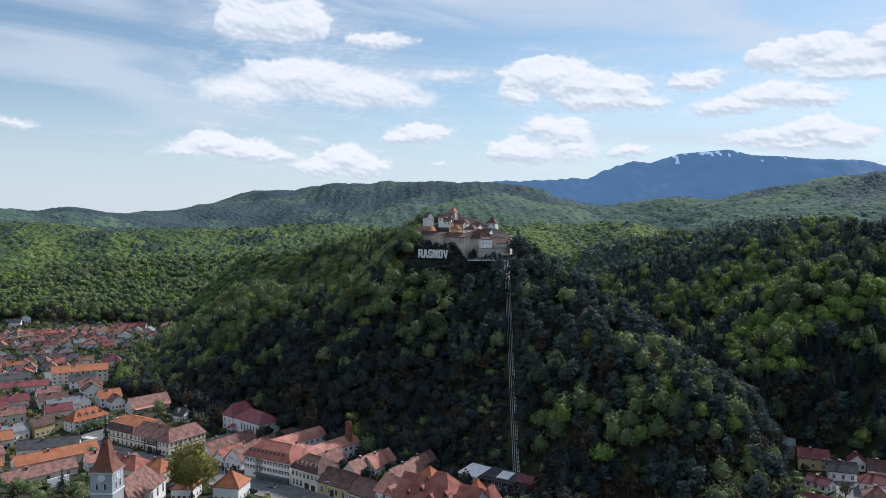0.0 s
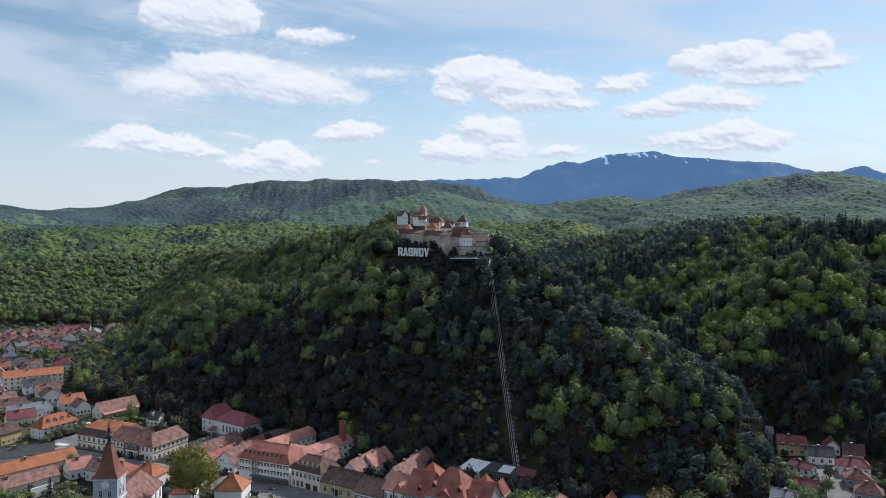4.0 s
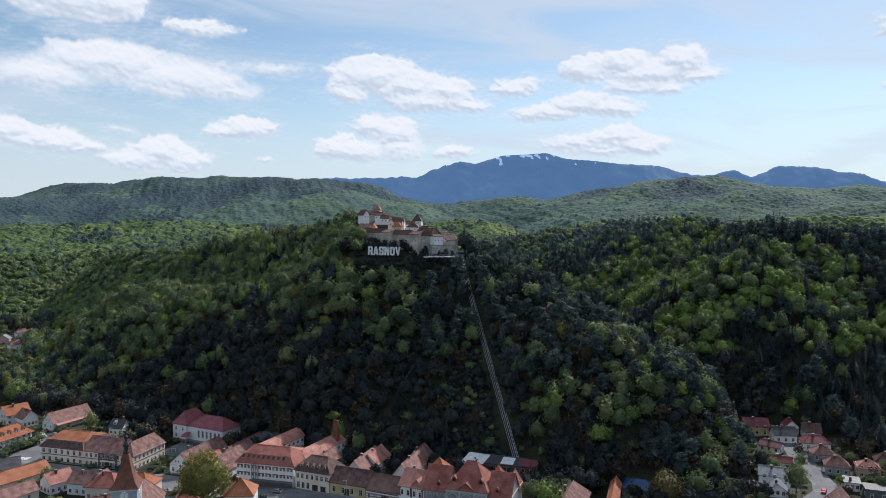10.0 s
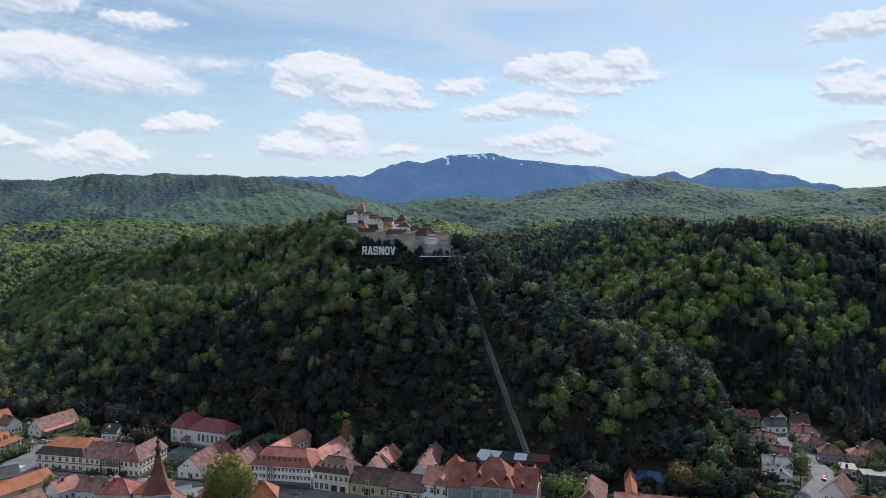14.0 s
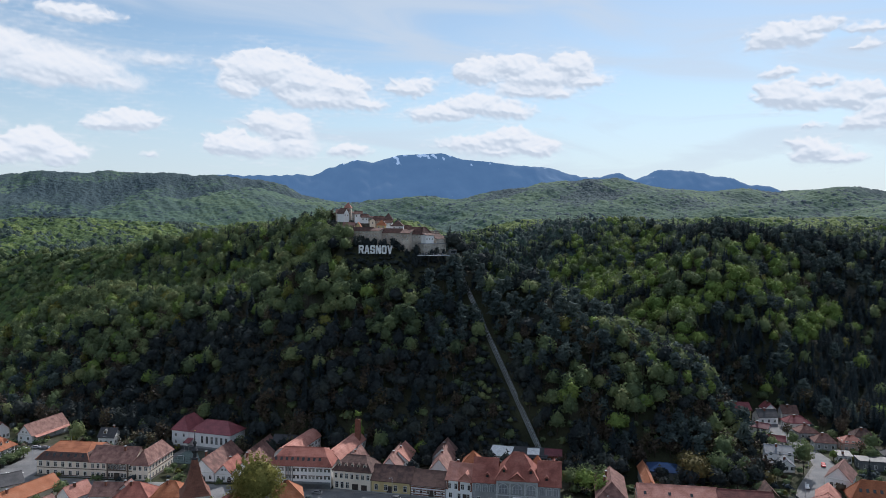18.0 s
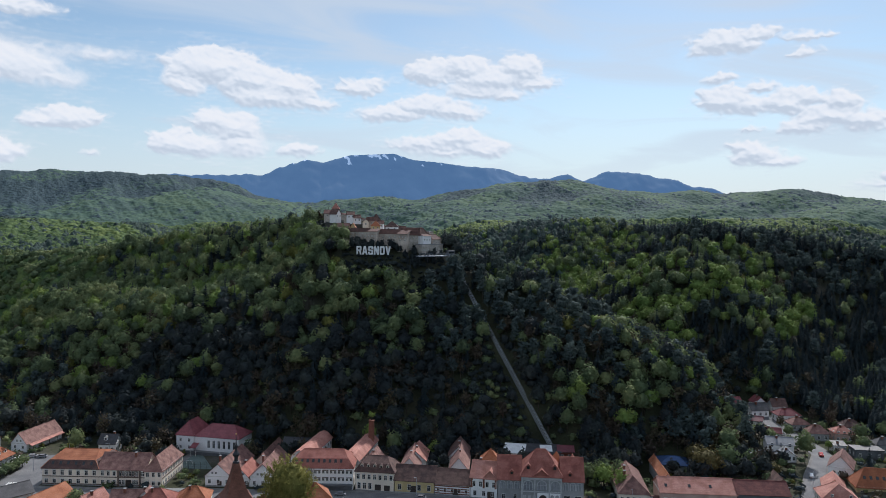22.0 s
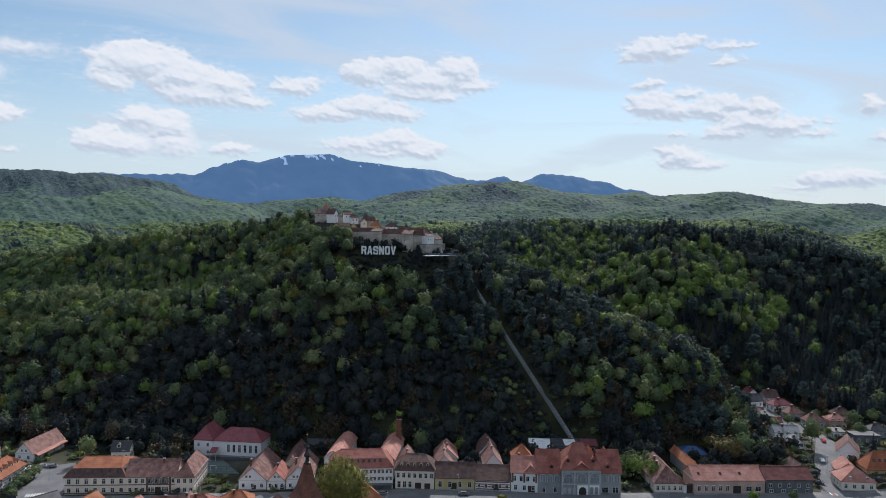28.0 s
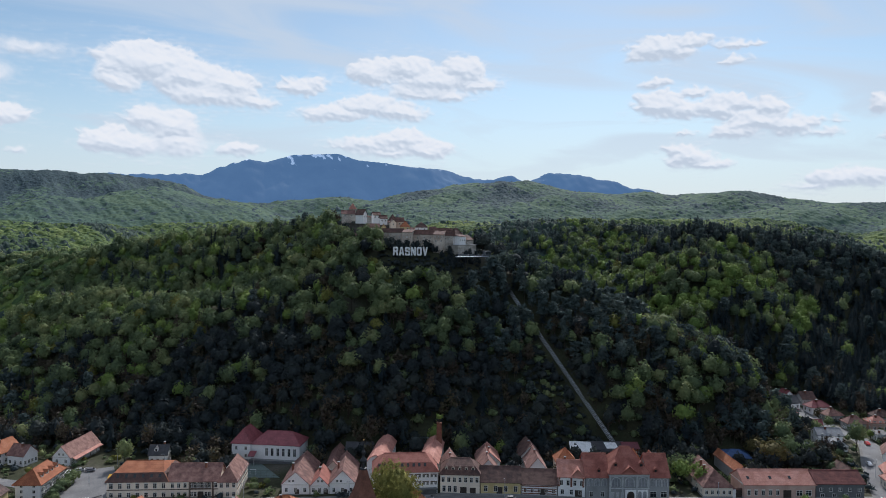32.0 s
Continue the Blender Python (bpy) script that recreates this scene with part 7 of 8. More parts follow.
fort_house((35.4, 438.0), (40.4, 442.0), 16, 97.0, 10.0, 0.0, "flat", "fort", "roof_grey", name="castle_wall_block", label="pale rear wall block of the castle")
# inside: towers and small houses climbing to the chapel; each with its ground, eaves and rise
for x, y, angle, w, d, ground, eave, rise, kind, wall, roof, n in (
        (-8.2, 480.4, 30, 4.8, 5.6, 113.0, 117.8, 3.0, "front", "white", "roof_dark", 2),
        (-0.6, 478.6, -16, 4.8, 5.0, 113.5, 117.5, 1.7, "side", "white", "roof_fort", 2),
        (2.6, 475.4, -16, 4.6, 4.6, 111.8, 115.4, 1.8, "side", "white", "roof_fort", 2),
        (5.6, 468.5, -18, 3.6, 4.4, 102.0, 113.0, 1.7, "front", "cream", "roof_fort", 1),
        (9.6, 468.0, -20, 6.6, 5.0, 102.0, 113.6, 2.2, "side", "fort", "roof_fort", 3),
        (13.6, 476.5, -24, 4.4, 5.0, 103.0, 114.0, 2.2, "front", "white", "roof_fort", 1),
        (20.0, 482.0, -28, 7.0, 5.0, 103.0, 111.8, 1.8, "side", "white", "roof_fort", 3),
        (7.0, 456.2, -26, 5.4, 5.0, 100.5, 110.6, 2.8, "pyr", "yellow", "roof_orange", 2),
        (15.9, 451.6, -30, 7.4, 7.0, 100.0, 110.2, 3.0, "pyr", "white", "roof_dark", 2),
        (20.6, 446.0, -33, 3.8, 4.4, 99.5, 108.2, 2.0, "side", "cream", "roof_fort", 1),
        (20.4, 433.4, -33, 9.6, 6.0, 98.5, 106.6, 2.8, "side", "fort", "roof_fort", 3),
        (-12.6, 461.4, -30, 7.0, 4.6, 100.5, 109.8, 2.0, "side", "fort", "roof_brown", 2),
        (-7.6, 457.6, -30, 3.2, 3.4, 100.5, 109.6, 2.4, "front", "yellow", "roof_orange", 1),
        (27.0, 470.0, -30, 6.0, 5.0, 101.5, 108.4, 2.0, "side", "white", "roof_fort", 2),
        (1.6, 523.0, -26, 9.0, 6.0, 106.0, 118.6, 2.2, "side", "fort", "roof_brown", 2)):
    fort_house(*spot(x, y, angle, w), d, ground, eave - ground, rise, kind, wall, roof, [slots(eave - ground - 1.9, n, 0.6, 0.9)])
for x, y, angle, w, d, low, top in ((-8.6, 478.8, 4, 9.0, 12.0, 98.0, 111.6), (1.6, 473.6, -16, 12.0, 12.0, 99.0, 111.0), (-2.0, 468.0, -20, 9.0, 8.0, 98.0, 107.0)):
    fort_house(*spot(x, y, angle, w), d, low, top - low, 0.0, "flat", "rock", "rock", name="castle_terrace", label="rough stone retaining wall under the castle houses")
fort_house(*spot(33.6, 516.6, -24, 6.2), 6.2, 100.0, 14.4, 4.2, "pyr", "white", "roof_dark", [slots(12.4, 2, 0.6, 0.9)], "castle_tower", "square white castle tower with a dark pyramid roof")
fort_house(*spot(6.2, 525.2, -26, 4.6), 4.6, 106.0, 16.4, 3.4, "pyr", "fort", "roof_salmon", [slots(13.4, 2, 0.6, 1.0)], "castle_tower", "castle chapel tower with an orange pyramid roof")


def curtain(pts, thick=1.2, label="old stone curtain wall of the castle"):
    T = thing("castle_wall", label, "wall", pose(0, 0, 0), FORT)
    for (ax, ay, za), (bx, by, zb) in zip(pts, pts[1:]):
        n = Vector((by - ay, ax - bx)).normalized() * thick / 2
        low = min(za, zb) - 14
        bm = bmesh.new()
        v = [bm.verts.new(p) for p in ((ax - n.x, ay - n.y, low), (bx - n.x, by - n.y, low), (bx + n.x, by + n.y, low), (ax + n.x, ay + n.y, low), (ax - n.x, ay - n.y, za), (bx - n.x, by - n.y, zb), (bx + n.x, by + n.y, zb), (ax + n.x, ay + n.y, za))]
        for f in ((0, 3, 2, 1), (4, 5, 6, 7), (0, 1, 5, 4), (1, 2, 6, 5), (2, 3, 7, 6), (3, 0, 4, 7)):
            bm.faces.new([v[i] for i in f])
        s = part("wall", bm, M["stone"], T)
        bm = slab(bmesh.new(), [(ax - n.x * 2, ay - n.y * 2, za), (bx - n.x * 2, by - n.y * 2, zb), (bx, by, zb + 0.9), (ax, ay, za + 0.9)], 0.15)
        slab(bm, [(ax + n.x * 2, ay + n.y * 2, za), (ax, ay, za + 0.9), (bx, by, zb + 0.9), (bx + n.x * 2, by + n.y * 2, zb)], 0.15)
        part("coping", bm, M["roof_brown"], s)


curtain([(-14.5, 453.5, 104), (-16, 470, 104), (-14, 490, 106), (-8, 513, 108)])
curtain([(2, 530, 120), (12, 530, 118.5), (24, 520, 115), (31, 512, 112)])
curtain([(35, 508, 110), (40, 480, 107), (42, 455, 106), (38, 428, 103)])


# ---- hillside sign ----
STROKES = {
    "R": [((0, 0), (0.32, 0), (0.32, 1), (0, 1)), ((0.32, 0.8), (0.86, 0.8), (0.74, 1), (0.32, 1)), ((0.66, 0.5), (1, 0.54), (1, 0.88), (0.86, 1), (0.66, 0.9)), ((0.32, 0.4), (0.86, 0.4), (1, 0.54), (0.66, 0.6), (0.32, 0.6)), ((0.68, 0), (1.02, 0), (0.86, 0.44), (0.50, 0.44))],
    "A": [((-0.03, 0), (0.30, 0), (0.56, 1), (0.30, 1)), ((0.70, 0), (1.03, 0), (0.70, 1), (0.44, 1)), ((0.25, 0.2), (0.75, 0.2), (0.70, 0.38), (0.30, 0.38))],
    "S": [((0, 0.14), (0.14, 0), (0.86, 0), (1, 0.14), (0.9, 0.2), (0.1, 0.2)), ((0, 0.12), (0.32, 0.12), (0.32, 0.34), (0, 0.34)), ((0.68, 0.1), (1, 0.14), (1, 0.46), (0.86, 0.58), (0.68, 0.5)), ((0, 0.56), (0.14, 0.42), (0.86, 0.40), (0.90, 0.56), (0.14, 0.60)), ((0, 0.54), (0.14, 0.44), (0.32, 0.5), (0.32, 0.9), (0, 0.88)), ((0, 0.86), (0.1, 0.8), (0.9, 0.8), (1, 0.86), (0.86, 1), (0.14, 1)), ((0.68, 0.66), (1, 0.66), (1, 0.88), (0.68, 0.88))],
    "N": [((0, 0), (0.31, 0), (0.31, 1), (0, 1)), ((0.69, 0), (1, 0), (1, 1), (0.69, 1)), ((0.64, 0), (0.98, 0), (0.36, 1), (0.02, 1))],
    "O": [((0, 0.14), (0.33, 0.1), (0.33, 0.9), (0, 0.86)), ((0.67, 0.1), (1, 0.14), (1, 0.86), (0.67, 0.9)), ((0, 0.15), (0.15, 0), (0.85, 0), (1, 0.15), (0.9, 0.2), (0.1, 0.2)), ((0, 0.85), (0.1, 0.8), (0.9, 0.8), (1, 0.85), (0.85, 1), (0.15, 1))],
    "V": [((0.36, 0), (0.62, 0), (0.30, 1), (-0.03, 1)), ((0.38, 0), (0.64, 0), (1.03, 1), (0.70, 1))],
}


def letter_mesh(ch, wide, tall):
    """A block letter cut from thick panels; its front looks along -y."""
    bm = bmesh.new()
    for k, loop in enumerate(STROKES[ch]):
        y = -0.24 - 0.006 * k
        front = [bm.verts.new((u * wide, y, v * tall)) for u, v in loop]
        back = [bm.verts.new((u * wide, 0.2, v * tall)) for u, v in loop]
        bm.faces.new(front)
        bm.faces.new(back[::-1])
        for i in range(len(loop)):
            j = (i + 1) % len(loop)
            bm.faces.new((front[i], back[i], back[j], front[j]))
    return mesh_of("letter", bm, M["letter"])


sign = thing("hillside_sign", "big white block letters on a frame below the castle", "sign", pose(-14.6, 434.6, 93.6, 0, 0, -31.0))
for i, ch in enumerate("RASNOV"):
    x = 1.7 + 3.42 * i
    l = part("letter", letter_mesh(ch, 2.95, 5.0), None, sign, at=pose(x - 1.48, 0, 0.1))
    for dx in (-0.9, 0.9):
        part("post", tube(tube(bmesh.new(), (x + dx, 0.4, -9), (x + dx, 0.4, 4.6), 0.09), (x + dx, 0.4, 3.5), (x + dx, 3.2, -8), 0.07), M["iron"], sign)
for z in (0.3, 4.4):
    part("rail", boxed(0, 20.6, 0.30, 0.42, z, z + 0.14), M["iron"], sign)

# ---- inclined lift ----
LIFT = "inclined lift"
B, U = Vector((30.6, 303, 8.5)), Vector((35.4, 411, 93.2))
T = thing("lift_track", "steel inclined lift track up the wooded slope", "track", pose(0, 0, 0))
side = Vector((1, -0.04, 0)).normalized()
for s in (-1.25, -0.45, 0.45, 1.25):
    part("rail", tube(bmesh.new(), B + side * s, U + side * s, 0.13 if abs(s) < 1 else 0.10, 5), M["galvanised"], T)
for i in range(40):
    c = B.lerp(U, (i + 0.5) / 40)
    g = min(hz(c.x, c.y) - 1.0, c.z - 0.6)
    part("sleeper", tube(bmesh.new(), c - side * 1.4 - Vector((0, 0, 0.22)), c + side * 1.4 - Vector((0, 0, 0.22)), 0.10, 4), M["iron"], T)
    if i % 4 == 0:
        for s in (-1.25, 1.25):
            part("support", tube(bmesh.new(), c + side * s, Vector((c.x + side.x * s, c.y, g)), 0.11, 5), M["iron"], T)
tread = mesh_of("tread", boxed(-0.36, 0.36, -0.75, 0.75, -0.07, 0.07), M["galvanised"])
for i in range(60):
    part("tread", tread, None, T, at=Matrix.Translation(B.lerp(U, (i + 0.5) / 60) + side * 0.85 - Vector((0, 0, 0.43))))
T = thing("upper_lift_platform", "steel platform with railings at the top of the lift", "platform", pose(13.5, 408.5, 93.6, 0, 0, -1))
part("deck", boxed(0, 23, 0, 3.4, -0.35, 0), M["steel"], T)
for i in range(9):
    part("post", boxed(0.2 + 2.8 * i, 0.3 + 2.8 * i, 0.0, 0.1, 0, 1.2), M["steel"], T)
for z in (0.6, 1.15):
    part("handrail", boxed(0, 23, 0.0, 0.1, z, z + 0.09), M["steel"], T)
for i in range(5):
    part("leg", tube(bmesh.new(), (1 + 5.2 * i, 1.7, -0.3), (1 + 5.2 * i, 1.7, -7), 0.14), M["iron"], T)
cab = part("cabin", boxed(19.5, 23.5, 0.3, 3.2, 0, 3.0), M["darkwall"], T, "small dark glazed lift landing")
part("pane", boxed(19.8, 23.2, 0.24, 0.3, 0.9, 2.4), M["glass"], cab)

# ---- streets, courts, cars ----
def strip(name, pts, half, lift, mat, label, category, kind="structure"):
    """A street laid over the ground along a line."""
    out, left = [], []
    for (ax, ay), (bx, by) in zip(pts, pts[1:]):
        n = max(1, int(math.hypot(bx - ax, by - ay) / 4))
        out += [(ax + (bx - ax) * i / n, ay + (by - ay) * i / n) for i in range(n)]
    out.append(pts[-1])
    bm, prev = bmesh.new(), None
    for i, (x, y) in enumerate(out):
        a, b = out[max(i - 1, 0)], out[min(i + 1, len(out) - 1)]
        d = Vector((b[0] - a[0], b[1] - a[1])).normalized()
        row = [bm.verts.new((x - d.y * s * half, y + d.x * s * half, max(hz(x - d.y * s * half, y + d.x * s * half), hz(x, y)) + lift)) for s in (1, 0, -1)]
        if prev:
            bm.faces.new((prev[0], prev[1], row[1], row[0])), bm.faces.new((prev[1], prev[2], row[2], row[1]))
        prev = row
    return tagged(new(name, mesh_of(name, bm, M[mat])), label, category, kind=kind)


MAIN = [(-190, 378), (-140, 349), (-124, 341), (-95, 320), (-60, 298), (-30, 276), (0, 254), (40, 226), (75, 202), (110, 178), (150, 150)]
SIDE = [(76, 203), (85.5, 209.5), (93.5, 214.5), (107.5, 224), (120, 230.5), (134, 238.5), (141, 247), (147, 260), (155, 278), (165, 297)]
WEST = [(-186, 388), (-205, 420), (-228, 448), (-250, 482), (-262, 499), (-277, 521), (-293, 546), (-318, 590), (-345, 640), (-365, 690)]
SQUARE = [(-187, 384), (-178, 404), (-176, 424)]
for pts, half in ((MAIN, 5.5), (SIDE, 3.6), (WEST, 3.4), (SQUARE, 7.5)):
    STREETS.append((pts, half))
strip("pavement_main", MAIN, 8.0, 0.10, "paving", "pale stone pavement along the main street", "pavement")
strip("road_main", MAIN, 5.0, 0.16, "asphalt", "grey asphalt main street", "road")
strip("pavement_side", SIDE, 4.6, 0.10, "paving", "narrow pavement along the side street", "pavement")
strip("road_side", SIDE, 3.4, 0.16, "asphalt", "grey asphalt side street climbing the valley", "road")
strip("road_west", WEST, 3.4, 0.14, "asphalt", "grey asphalt street through the western quarter", "road")
strip("square", SQUARE, 9.0, 0.12, "asphalt", "asphalt square in front of the apartment block", "road")


def zebra(x, y, angle, n, bars, mat):
    T = thing("zebra_crossing", "painted zebra crossing on the asphalt", "crossing", pose(x, y, hz(x, y) + 0.2, 0, 0, angle))
    for i in range(n):
        part("stripe", boxed(i * 1.0, i * 1.0 + 0.5, 0, bars, -0.06, 0.02), M[mat if i % 2 else "paint_line"], T)


zebra(78, 205.5, -38, 8, 3.5, "paint_red")
zebra(-191, 387, -20, 8, 3.5, "paint_line")

FOOT.append((-127, 374, 0.84, -0.545, 20, 26))
T = thing("sports_court", "fenced green sports court beside the school", "court", pose(-124, 377, hz(-114, 382) + 0.1, 0, 0, -33))
part("surface", boxed(0, 17, 0, 22, -0.4, 0.06), M["court"], T)
part("apron", boxed(-3.5, 0, -6, 22, -0.4, 0.05), M["paving"], T, "pale paved strip")
for i in range(7):
    part("fence_post", boxed(2.8 * i, 2.8 * i + 0.08, -0.1, 0.0, 0, 3.2), M["iron"], T)
for z in (1.0, 2.1, 3.15):
    part("fence_rail", boxed(0, 17, -0.08, -0.02, z, z + 0.05), M["iron"], T)
for x, y in ((3, 4), (13, 18)):
    part("goal_frame", tube(tube(tube(bmesh.new(), (x, y, 0), (x, y, 2.2), 0.06), (x + 2.6, y, 0), (x + 2.6, y, 2.2), 0.06), (x, y, 2.2), (x + 2.6, y, 2.2), 0.06), M["letter"], T)


def car(x, y, angle, paint, label, z=None, van=False):
    T = thing("van" if van else "car", label, "van" if van else "car", pose(x, y, (hz(x, y) if z is None else z) + 0.18, 0, 0, angle), "parked vehicles")
    L, W, H = (5.2, 2.0, 2.2) if van else (4.3, 1.76, 1.45)
    prof = [(-0.50, 0.28), (-0.49, 0.66), (-0.40, 0.74), (-0.26, 0.98), (0.22, 1.0), (0.42, 0.66), (0.50, 0.56), (0.50, 0.26)] if not van else [(-0.5, 0.2), (-0.5, 0.98), (-0.44, 1.0), (0.30, 1.0), (0.40, 0.62), (0.5, 0.5), (0.5, 0.2)]
    bm = bmesh.new()
    rings = [[bm.verts.new((px * L, s * (W / 2) * (0.82 if pz > 0.7 and not van else 1.0), pz * H)) for px, pz in prof] for s in (-1, 1)]
    n = len(prof)
    bm.faces.new(rings[0]), bm.faces.new(rings[1][::-1])
    for i in range(n):
        bm.faces.new((rings[0][i], rings[1][i], rings[1][(i + 1) % n], rings[0][(i + 1) % n]))
    part("body", bm, M[paint], T)
    part("windscreen", poly(bmesh.new(), [(0.235 * L, -0.66, 0.97 * H), (0.235 * L, 0.66, 0.97 * H), (0.41 * L, 0.74, 0.70 * H), (0.41 * L, -0.74, 0.70 * H)]), M["glass"], T).location.z = 0.04
    for s in (-1, 1):
        part("side_window", boxed(-0.24 * L, 0.24 * L, s * W * 0.455 - 0.03, s * W * 0.455 + 0.03, 0.72 * H, 0.93 * H), M["glass"], T)
        for wx in (-0.31, 0.31):
            w = part("wheel", tube(bmesh.new(), (wx * L, s * (W / 2 - 0.2), 0.30), (wx * L, s * (W / 2 + 0.02), 0.30), 0.33, 12), M["rubber"], T)
            part("rim", tube(bmesh.new(), (wx * L, s * (W / 2), 0.30), (wx * L, s * (W / 2 + 0.04), 0.30), 0.2, 8), M["steel"], w)
    return T


for x, y, a, paint, label in ((107.5, 225.6, 40, "car_white", "white car driving on the side street"), (133.5, 239, 42, "car_red", "red car on the side street"), (152, 259, 50, "car_white", "white car parked on the side street"),
        (-181, 424, -20, "car_paint", "dark car parked on the square"), (-177, 421.5, -20, "car_paint", "grey car parked on the square"), (-186, 416, 60, "car_white", "white car parked beside the clipped shrubs"),
        (-266, 503, 120, "car_white", "white car parked along the western street"), (-272, 512, 120, "car_paint", "dark car parked along the western street"), (-281, 528, 120, "car_white", "white car parked further up the western street"),
        (103, 212, 45, "car_paint", "dark car parked beside the white house"), (100, 206, -45, "car_white", "white car parked in the yard"), (-72, 307.5, -32, "car_paint", "dark car parked before the shop front"), (-45, 289, -35, "car_paint", "grey car parked along the main street")):
    car(x, y, a, paint, label)
car(-186.5, 420.5, 60, "car_white", "white van parked on the square", van=True)
car(-171.5, 404, 70, "car_yellow", "yellow van parked beside the school", van=True)
for x, y in ((-135, 345), (-100, 322), (-48, 288), (20, 238), (95, 214), (118, 232), (-183, 398), (-168, 419), (-152, 400), (-96, 398)):
    T = thing("street_lamp", "grey street lamp on a tall tapered pole", "street lamp", pose(x + 5 * 0.5, y + 5 * 0.8, hz(x + 2.5, y + 4), 0, 0, 215), "street lamps")
    part("pole", tube(bmesh.new(), (0, 0, -0.5), (0, 0, 8), 0.12, 6, 0.07), M["steel"], T)
    arm = part("arm", tube(bmesh.new(), (0, 0, 7.9), (1.6, 0, 8.3), 0.05, 5), M["steel"], T)
    part("lamp_head", boxed(1.3, 2.1, -0.14, 0.14, 8.22, 8.36), M["grey"], arm)


for x, y, h in ((-142, 436, 11.0), (-124, 396, 9.5), (-108, 392, 9.0)):
    T = thing("utility_pole", "tall wooden utility pole with a cross-arm by the school yard", "pole", pose(x, y, hz(x, y), 0, 0, 40), "utility poles")
    part("shaft", tube(bmesh.new(), (0, 0, -0.5), (0, 0, h), 0.17, 6, 0.11), M["wood"], T)
    part("cross_arm", boxed(-0.9, 0.9, -0.06, 0.06, h - 0.9, h - 0.75), M["wood"], T)
    for dx in (-0.75, 0.75):
        part("insulator", tube(bmesh.new(), (dx, 0, h - 0.75), (dx, 0, h - 0.5), 0.07, 6), M["letter"], T)

# ---- trees in the town ----
def split_tree(name, shape, leaf, label, at, group="trees of the town"):
    """A tree from its triangles: trunk with limbs, and crown."""
    v, f, m = shape
    T = thing(name, label, "tree", at, group)
    for k, nm, mat in ((1, "trunk", M["bark"]), (0, "crown", M[leaf])):
        tri = f[m == k]
        used, inv = np.unique(tri, return_inverse=True)
        part(nm, mesh_arrays(nm, v[used], inv.reshape(-1, 3), [mat]), None, T)
    return T


PROTO = [
    (split_tree("lime_tree", broadleaf(101, 34, 6500, 13, 5.2, 0.27), "lime", "broad lime tree in olive-yellow young leaf beside the houses", pose(-99.4, 289, 1.0) @ Matrix.Diagonal((1.75, 1.75, 1.95, 1))), "leaf"),
    (split_tree("garden_tree", broadleaf(102, 14, 420, 11, 4.2, 0.6), "leaf", "leafy green garden tree among the houses", pose(118.5, 236.5, hz(118.5, 236.5)) @ Matrix.Diagonal((1.0, 1.0, 1.35, 1))), "leaf"),
    (split_tree("bright_tree", broadleaf(103, 14, 380, 9, 3.6, 0.6), "leaf_bright", "fresh yellow-green tree in leaf behind the row", pose(-41.5, 348.5, 3.0) @ Matrix.Diagonal((1.0, 1.0, 1.75, 1))), "leaf_bright"),
    (split_tree("budding_tree", bare_tree(104), "bare", "grey-brown tree still in bud on the slope foot", pose(-70, 370, 2.6) @ Matrix.Diagonal((1.3, 1.3, 1.2, 1))), "bare"),
    (split_tree("round_shrub", broadleaf(105, 14, 260, 4.0, 2.1, 0.4), "leaf", "clipped round green shrub beside the apartment block", pose(-195, 389, 0.3)), "leaf"),
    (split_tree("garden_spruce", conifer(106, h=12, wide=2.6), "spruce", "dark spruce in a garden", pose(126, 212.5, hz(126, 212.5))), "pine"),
    (split_tree("rusty_tree", broadleaf(107, 16, 520, 10.5, 4.6, 0.55), "russet", "large tree in brownish young leaf behind the long house", pose(70, 248, hz(70, 248)) @ Matrix.Diagonal((1.6, 1.6, 1.45, 1))), "bare"),
]


def place_tree(k, x, y, s, tall=1.0):
    ob = copy_thing(PROTO[k][0], Matrix.Identity(4))
    ob.matrix_basis = pose(x, y, hz(x, y) - 0.1, 0, 0, (x * 37 + y * 91) % 360) @ Matrix.Diagonal((s, s, s * tall, 1))
    return ob


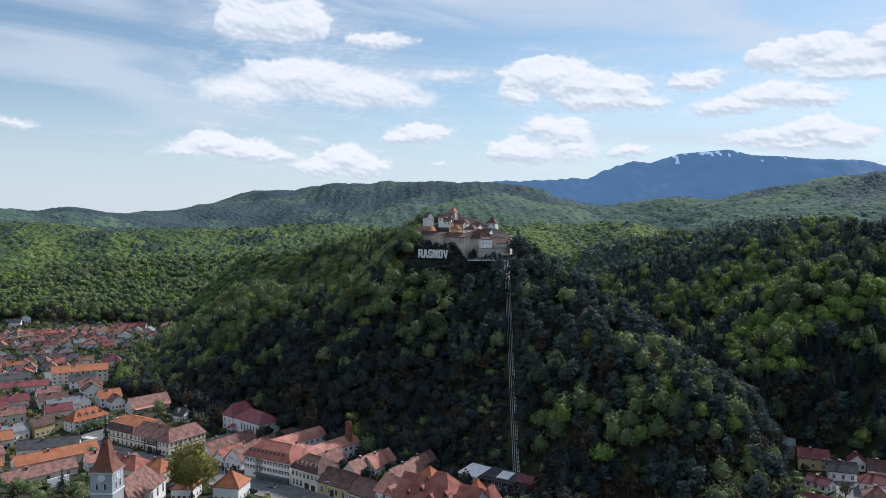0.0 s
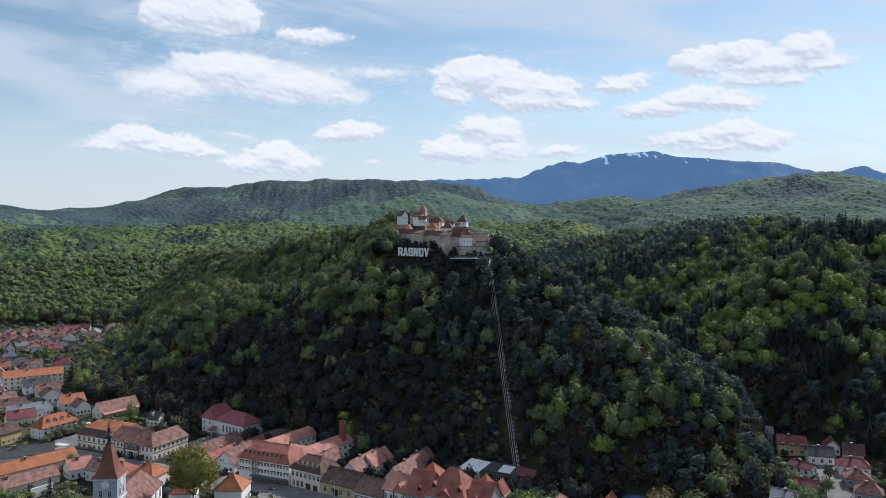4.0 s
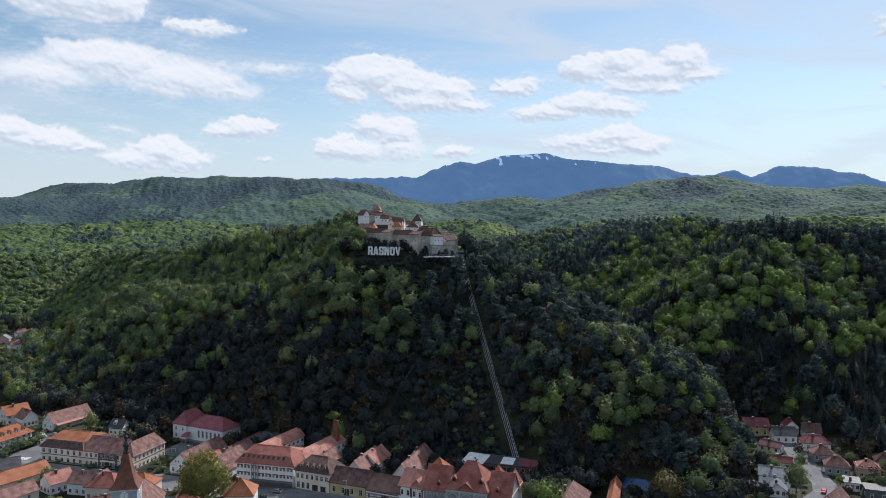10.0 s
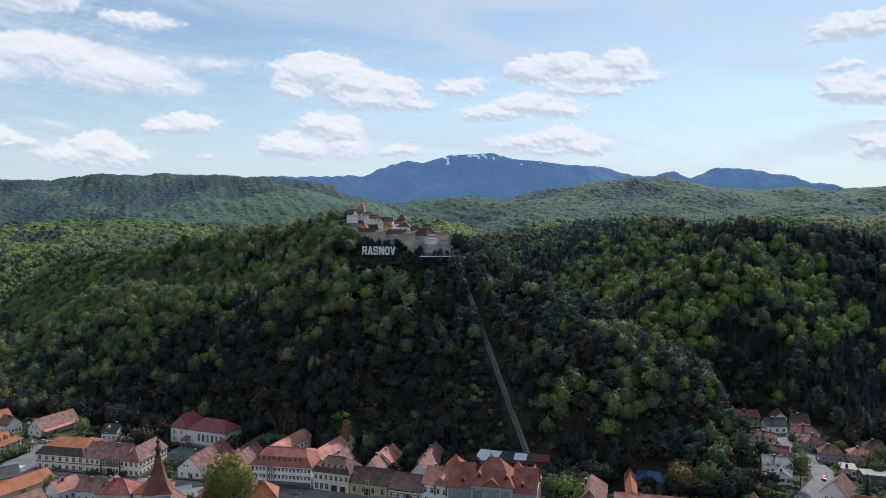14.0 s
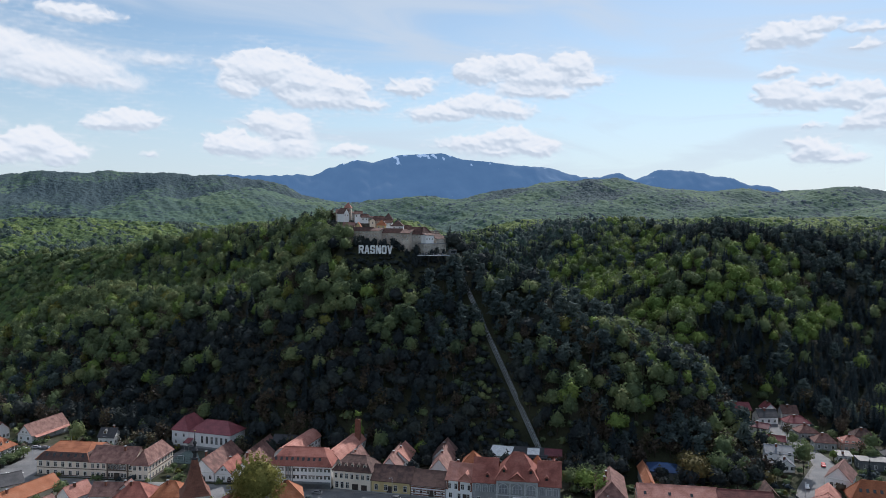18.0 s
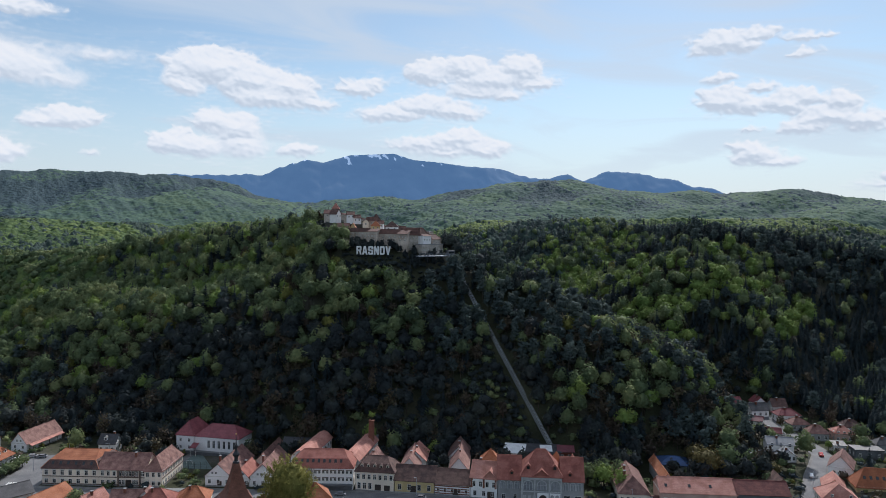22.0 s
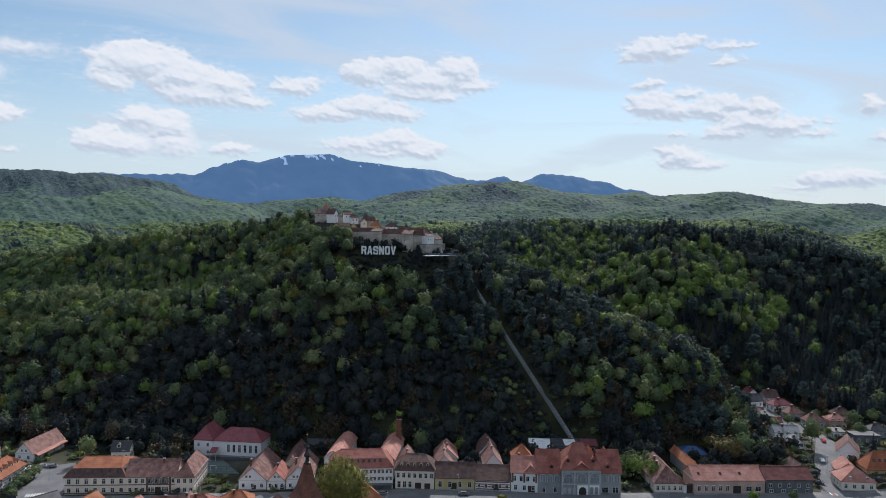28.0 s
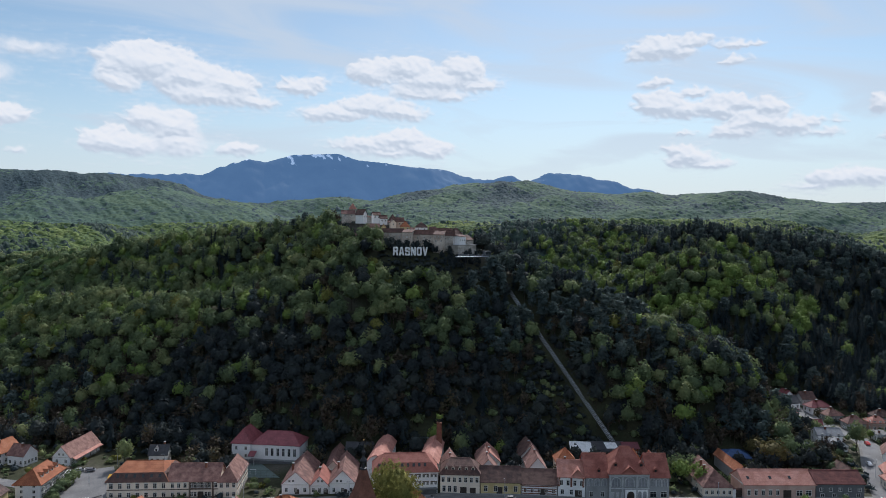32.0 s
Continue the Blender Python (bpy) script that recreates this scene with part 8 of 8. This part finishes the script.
for i in range(6):
    place_tree(4, -195.0 + 2.0 * i, 394.5 + 3.3 * i, 1.1 + 0.15 * (i % 3))
for x, y, s in ((-126, 438, 1.5), (-77, 385, 1.7), (-28, 355, 1.3), (-1, 334, 1.2), (205, 297, 1.4), (188, 293, 1.3), (203, 272, 1.3), (-110, 416, 1.2)):
    place_tree(3, x, y, s, 0.95)
for k, x, y, s, tall in ((2, 26.5, 263, 1.3, 0.9), (1, 31, 268, 1.1, 0.9), (2, 29.5, 254, 1.2, 0.9), (1, 24, 270, 1.0, 0.9), (2, 34, 260, 1.1, 0.9), (1, 38, 266, 0.9, 1.0), (6, 78, 262, 1.1, 1.0), (1, 85, 250, 1.25, 1.0), (1, 96, 246, 0.9, 1.0), (1, 92, 240, 0.9, 0.8), (6, 97, 236, 0.8, 0.8),
        (1, 104, 238, 0.75, 0.8), (1, 88, 231, 0.7, 0.8), (2, 100, 244, 0.8, 0.9), (1, -91, 374, 0.9, 0.9), (1, -140, 398, 0.8, 0.8), (1, -163, 420, 1.0, 1.2), (3, -66, 366, 1.3, 1.2), (3, -80, 385, 1.3, 1.2), (3, -150, 430, 1.2, 1.2), (2, -17, 330, 0.9, 1.1), (1, -26, 326, 0.8, 0.9),
        (1, 170, 243, 0.9, 1.0), (1, 183, 240, 0.9, 1.0), (1, 156, 233, 0.8, 0.9), (1, 128, 262, 0.8, 0.9), (1, 124, 268, 0.9, 0.8), (2, 137, 274, 0.8, 0.8), (1, -122, 366, 0.4, 0.8), (1, -118, 362, 0.4, 0.8), (3, 173, 262, 1.0, 1.0), (3, 185, 268, 1.1, 1.0), (2, 178, 310, 1.0, 1.0),
        (1, -176, 302, 0.9, 0.9), (1, -168, 297, 0.9, 0.9), (5, -158, 303, 1.0, 1.0), (1, -186, 305, 0.9, 0.8), (1, -196, 312, 0.9, 0.9), (1, -150, 300, 0.8, 0.9), (1, -143, 290, 0.9, 0.9), (1, -160, 288, 0.9, 0.9), (2, -180, 290, 0.9, 0.8), (1, -134, 285, 0.7, 0.9), (3, 150, 272, 0.8, 1.0), (1, 143, 263, 0.7, 1.0), (3, 174, 272, 0.8, 1.0), (1, 131, 254, 0.6, 1.0), (1, 168, 262, 0.6, 0.9), (3, 158, 240, 0.8, 0.9), (2, 145, 243, 0.6, 0.9), (2, 45, 219, 0.62, 0.9), (1, 58, 210.5, 0.5, 0.9)):
    place_tree(k, x, y, s, tall)
x, y = scatter(-560, 70, 330, 800, 12.0, 77)
ok = flat_town(x, y) & clear_of(x, y, 2.6) & (np.random.RandomState(5).uniform(0, 1, x.shape) < 0.62)
spots = list(zip(x[ok], y[ok]))
random.Random(8).shuffle(spots)
for i, (px, py) in enumerate(spots[:170]):
    place_tree((1, 1, 1, 3, 2, 1, 5)[i % 7], px, py, 0.5 + 0.08 * (i * 7 % 5), 0.9)

split_tree("chimney_bush", broadleaf(108, 8, 90, 3.4, 1.9, 0.5, True, 2, 0.15, 0.5, 0.46), "leaf_bright", "small bright bush sprouting from the chimney top", pose(-44.0, 341.5, 22.4))

woods()
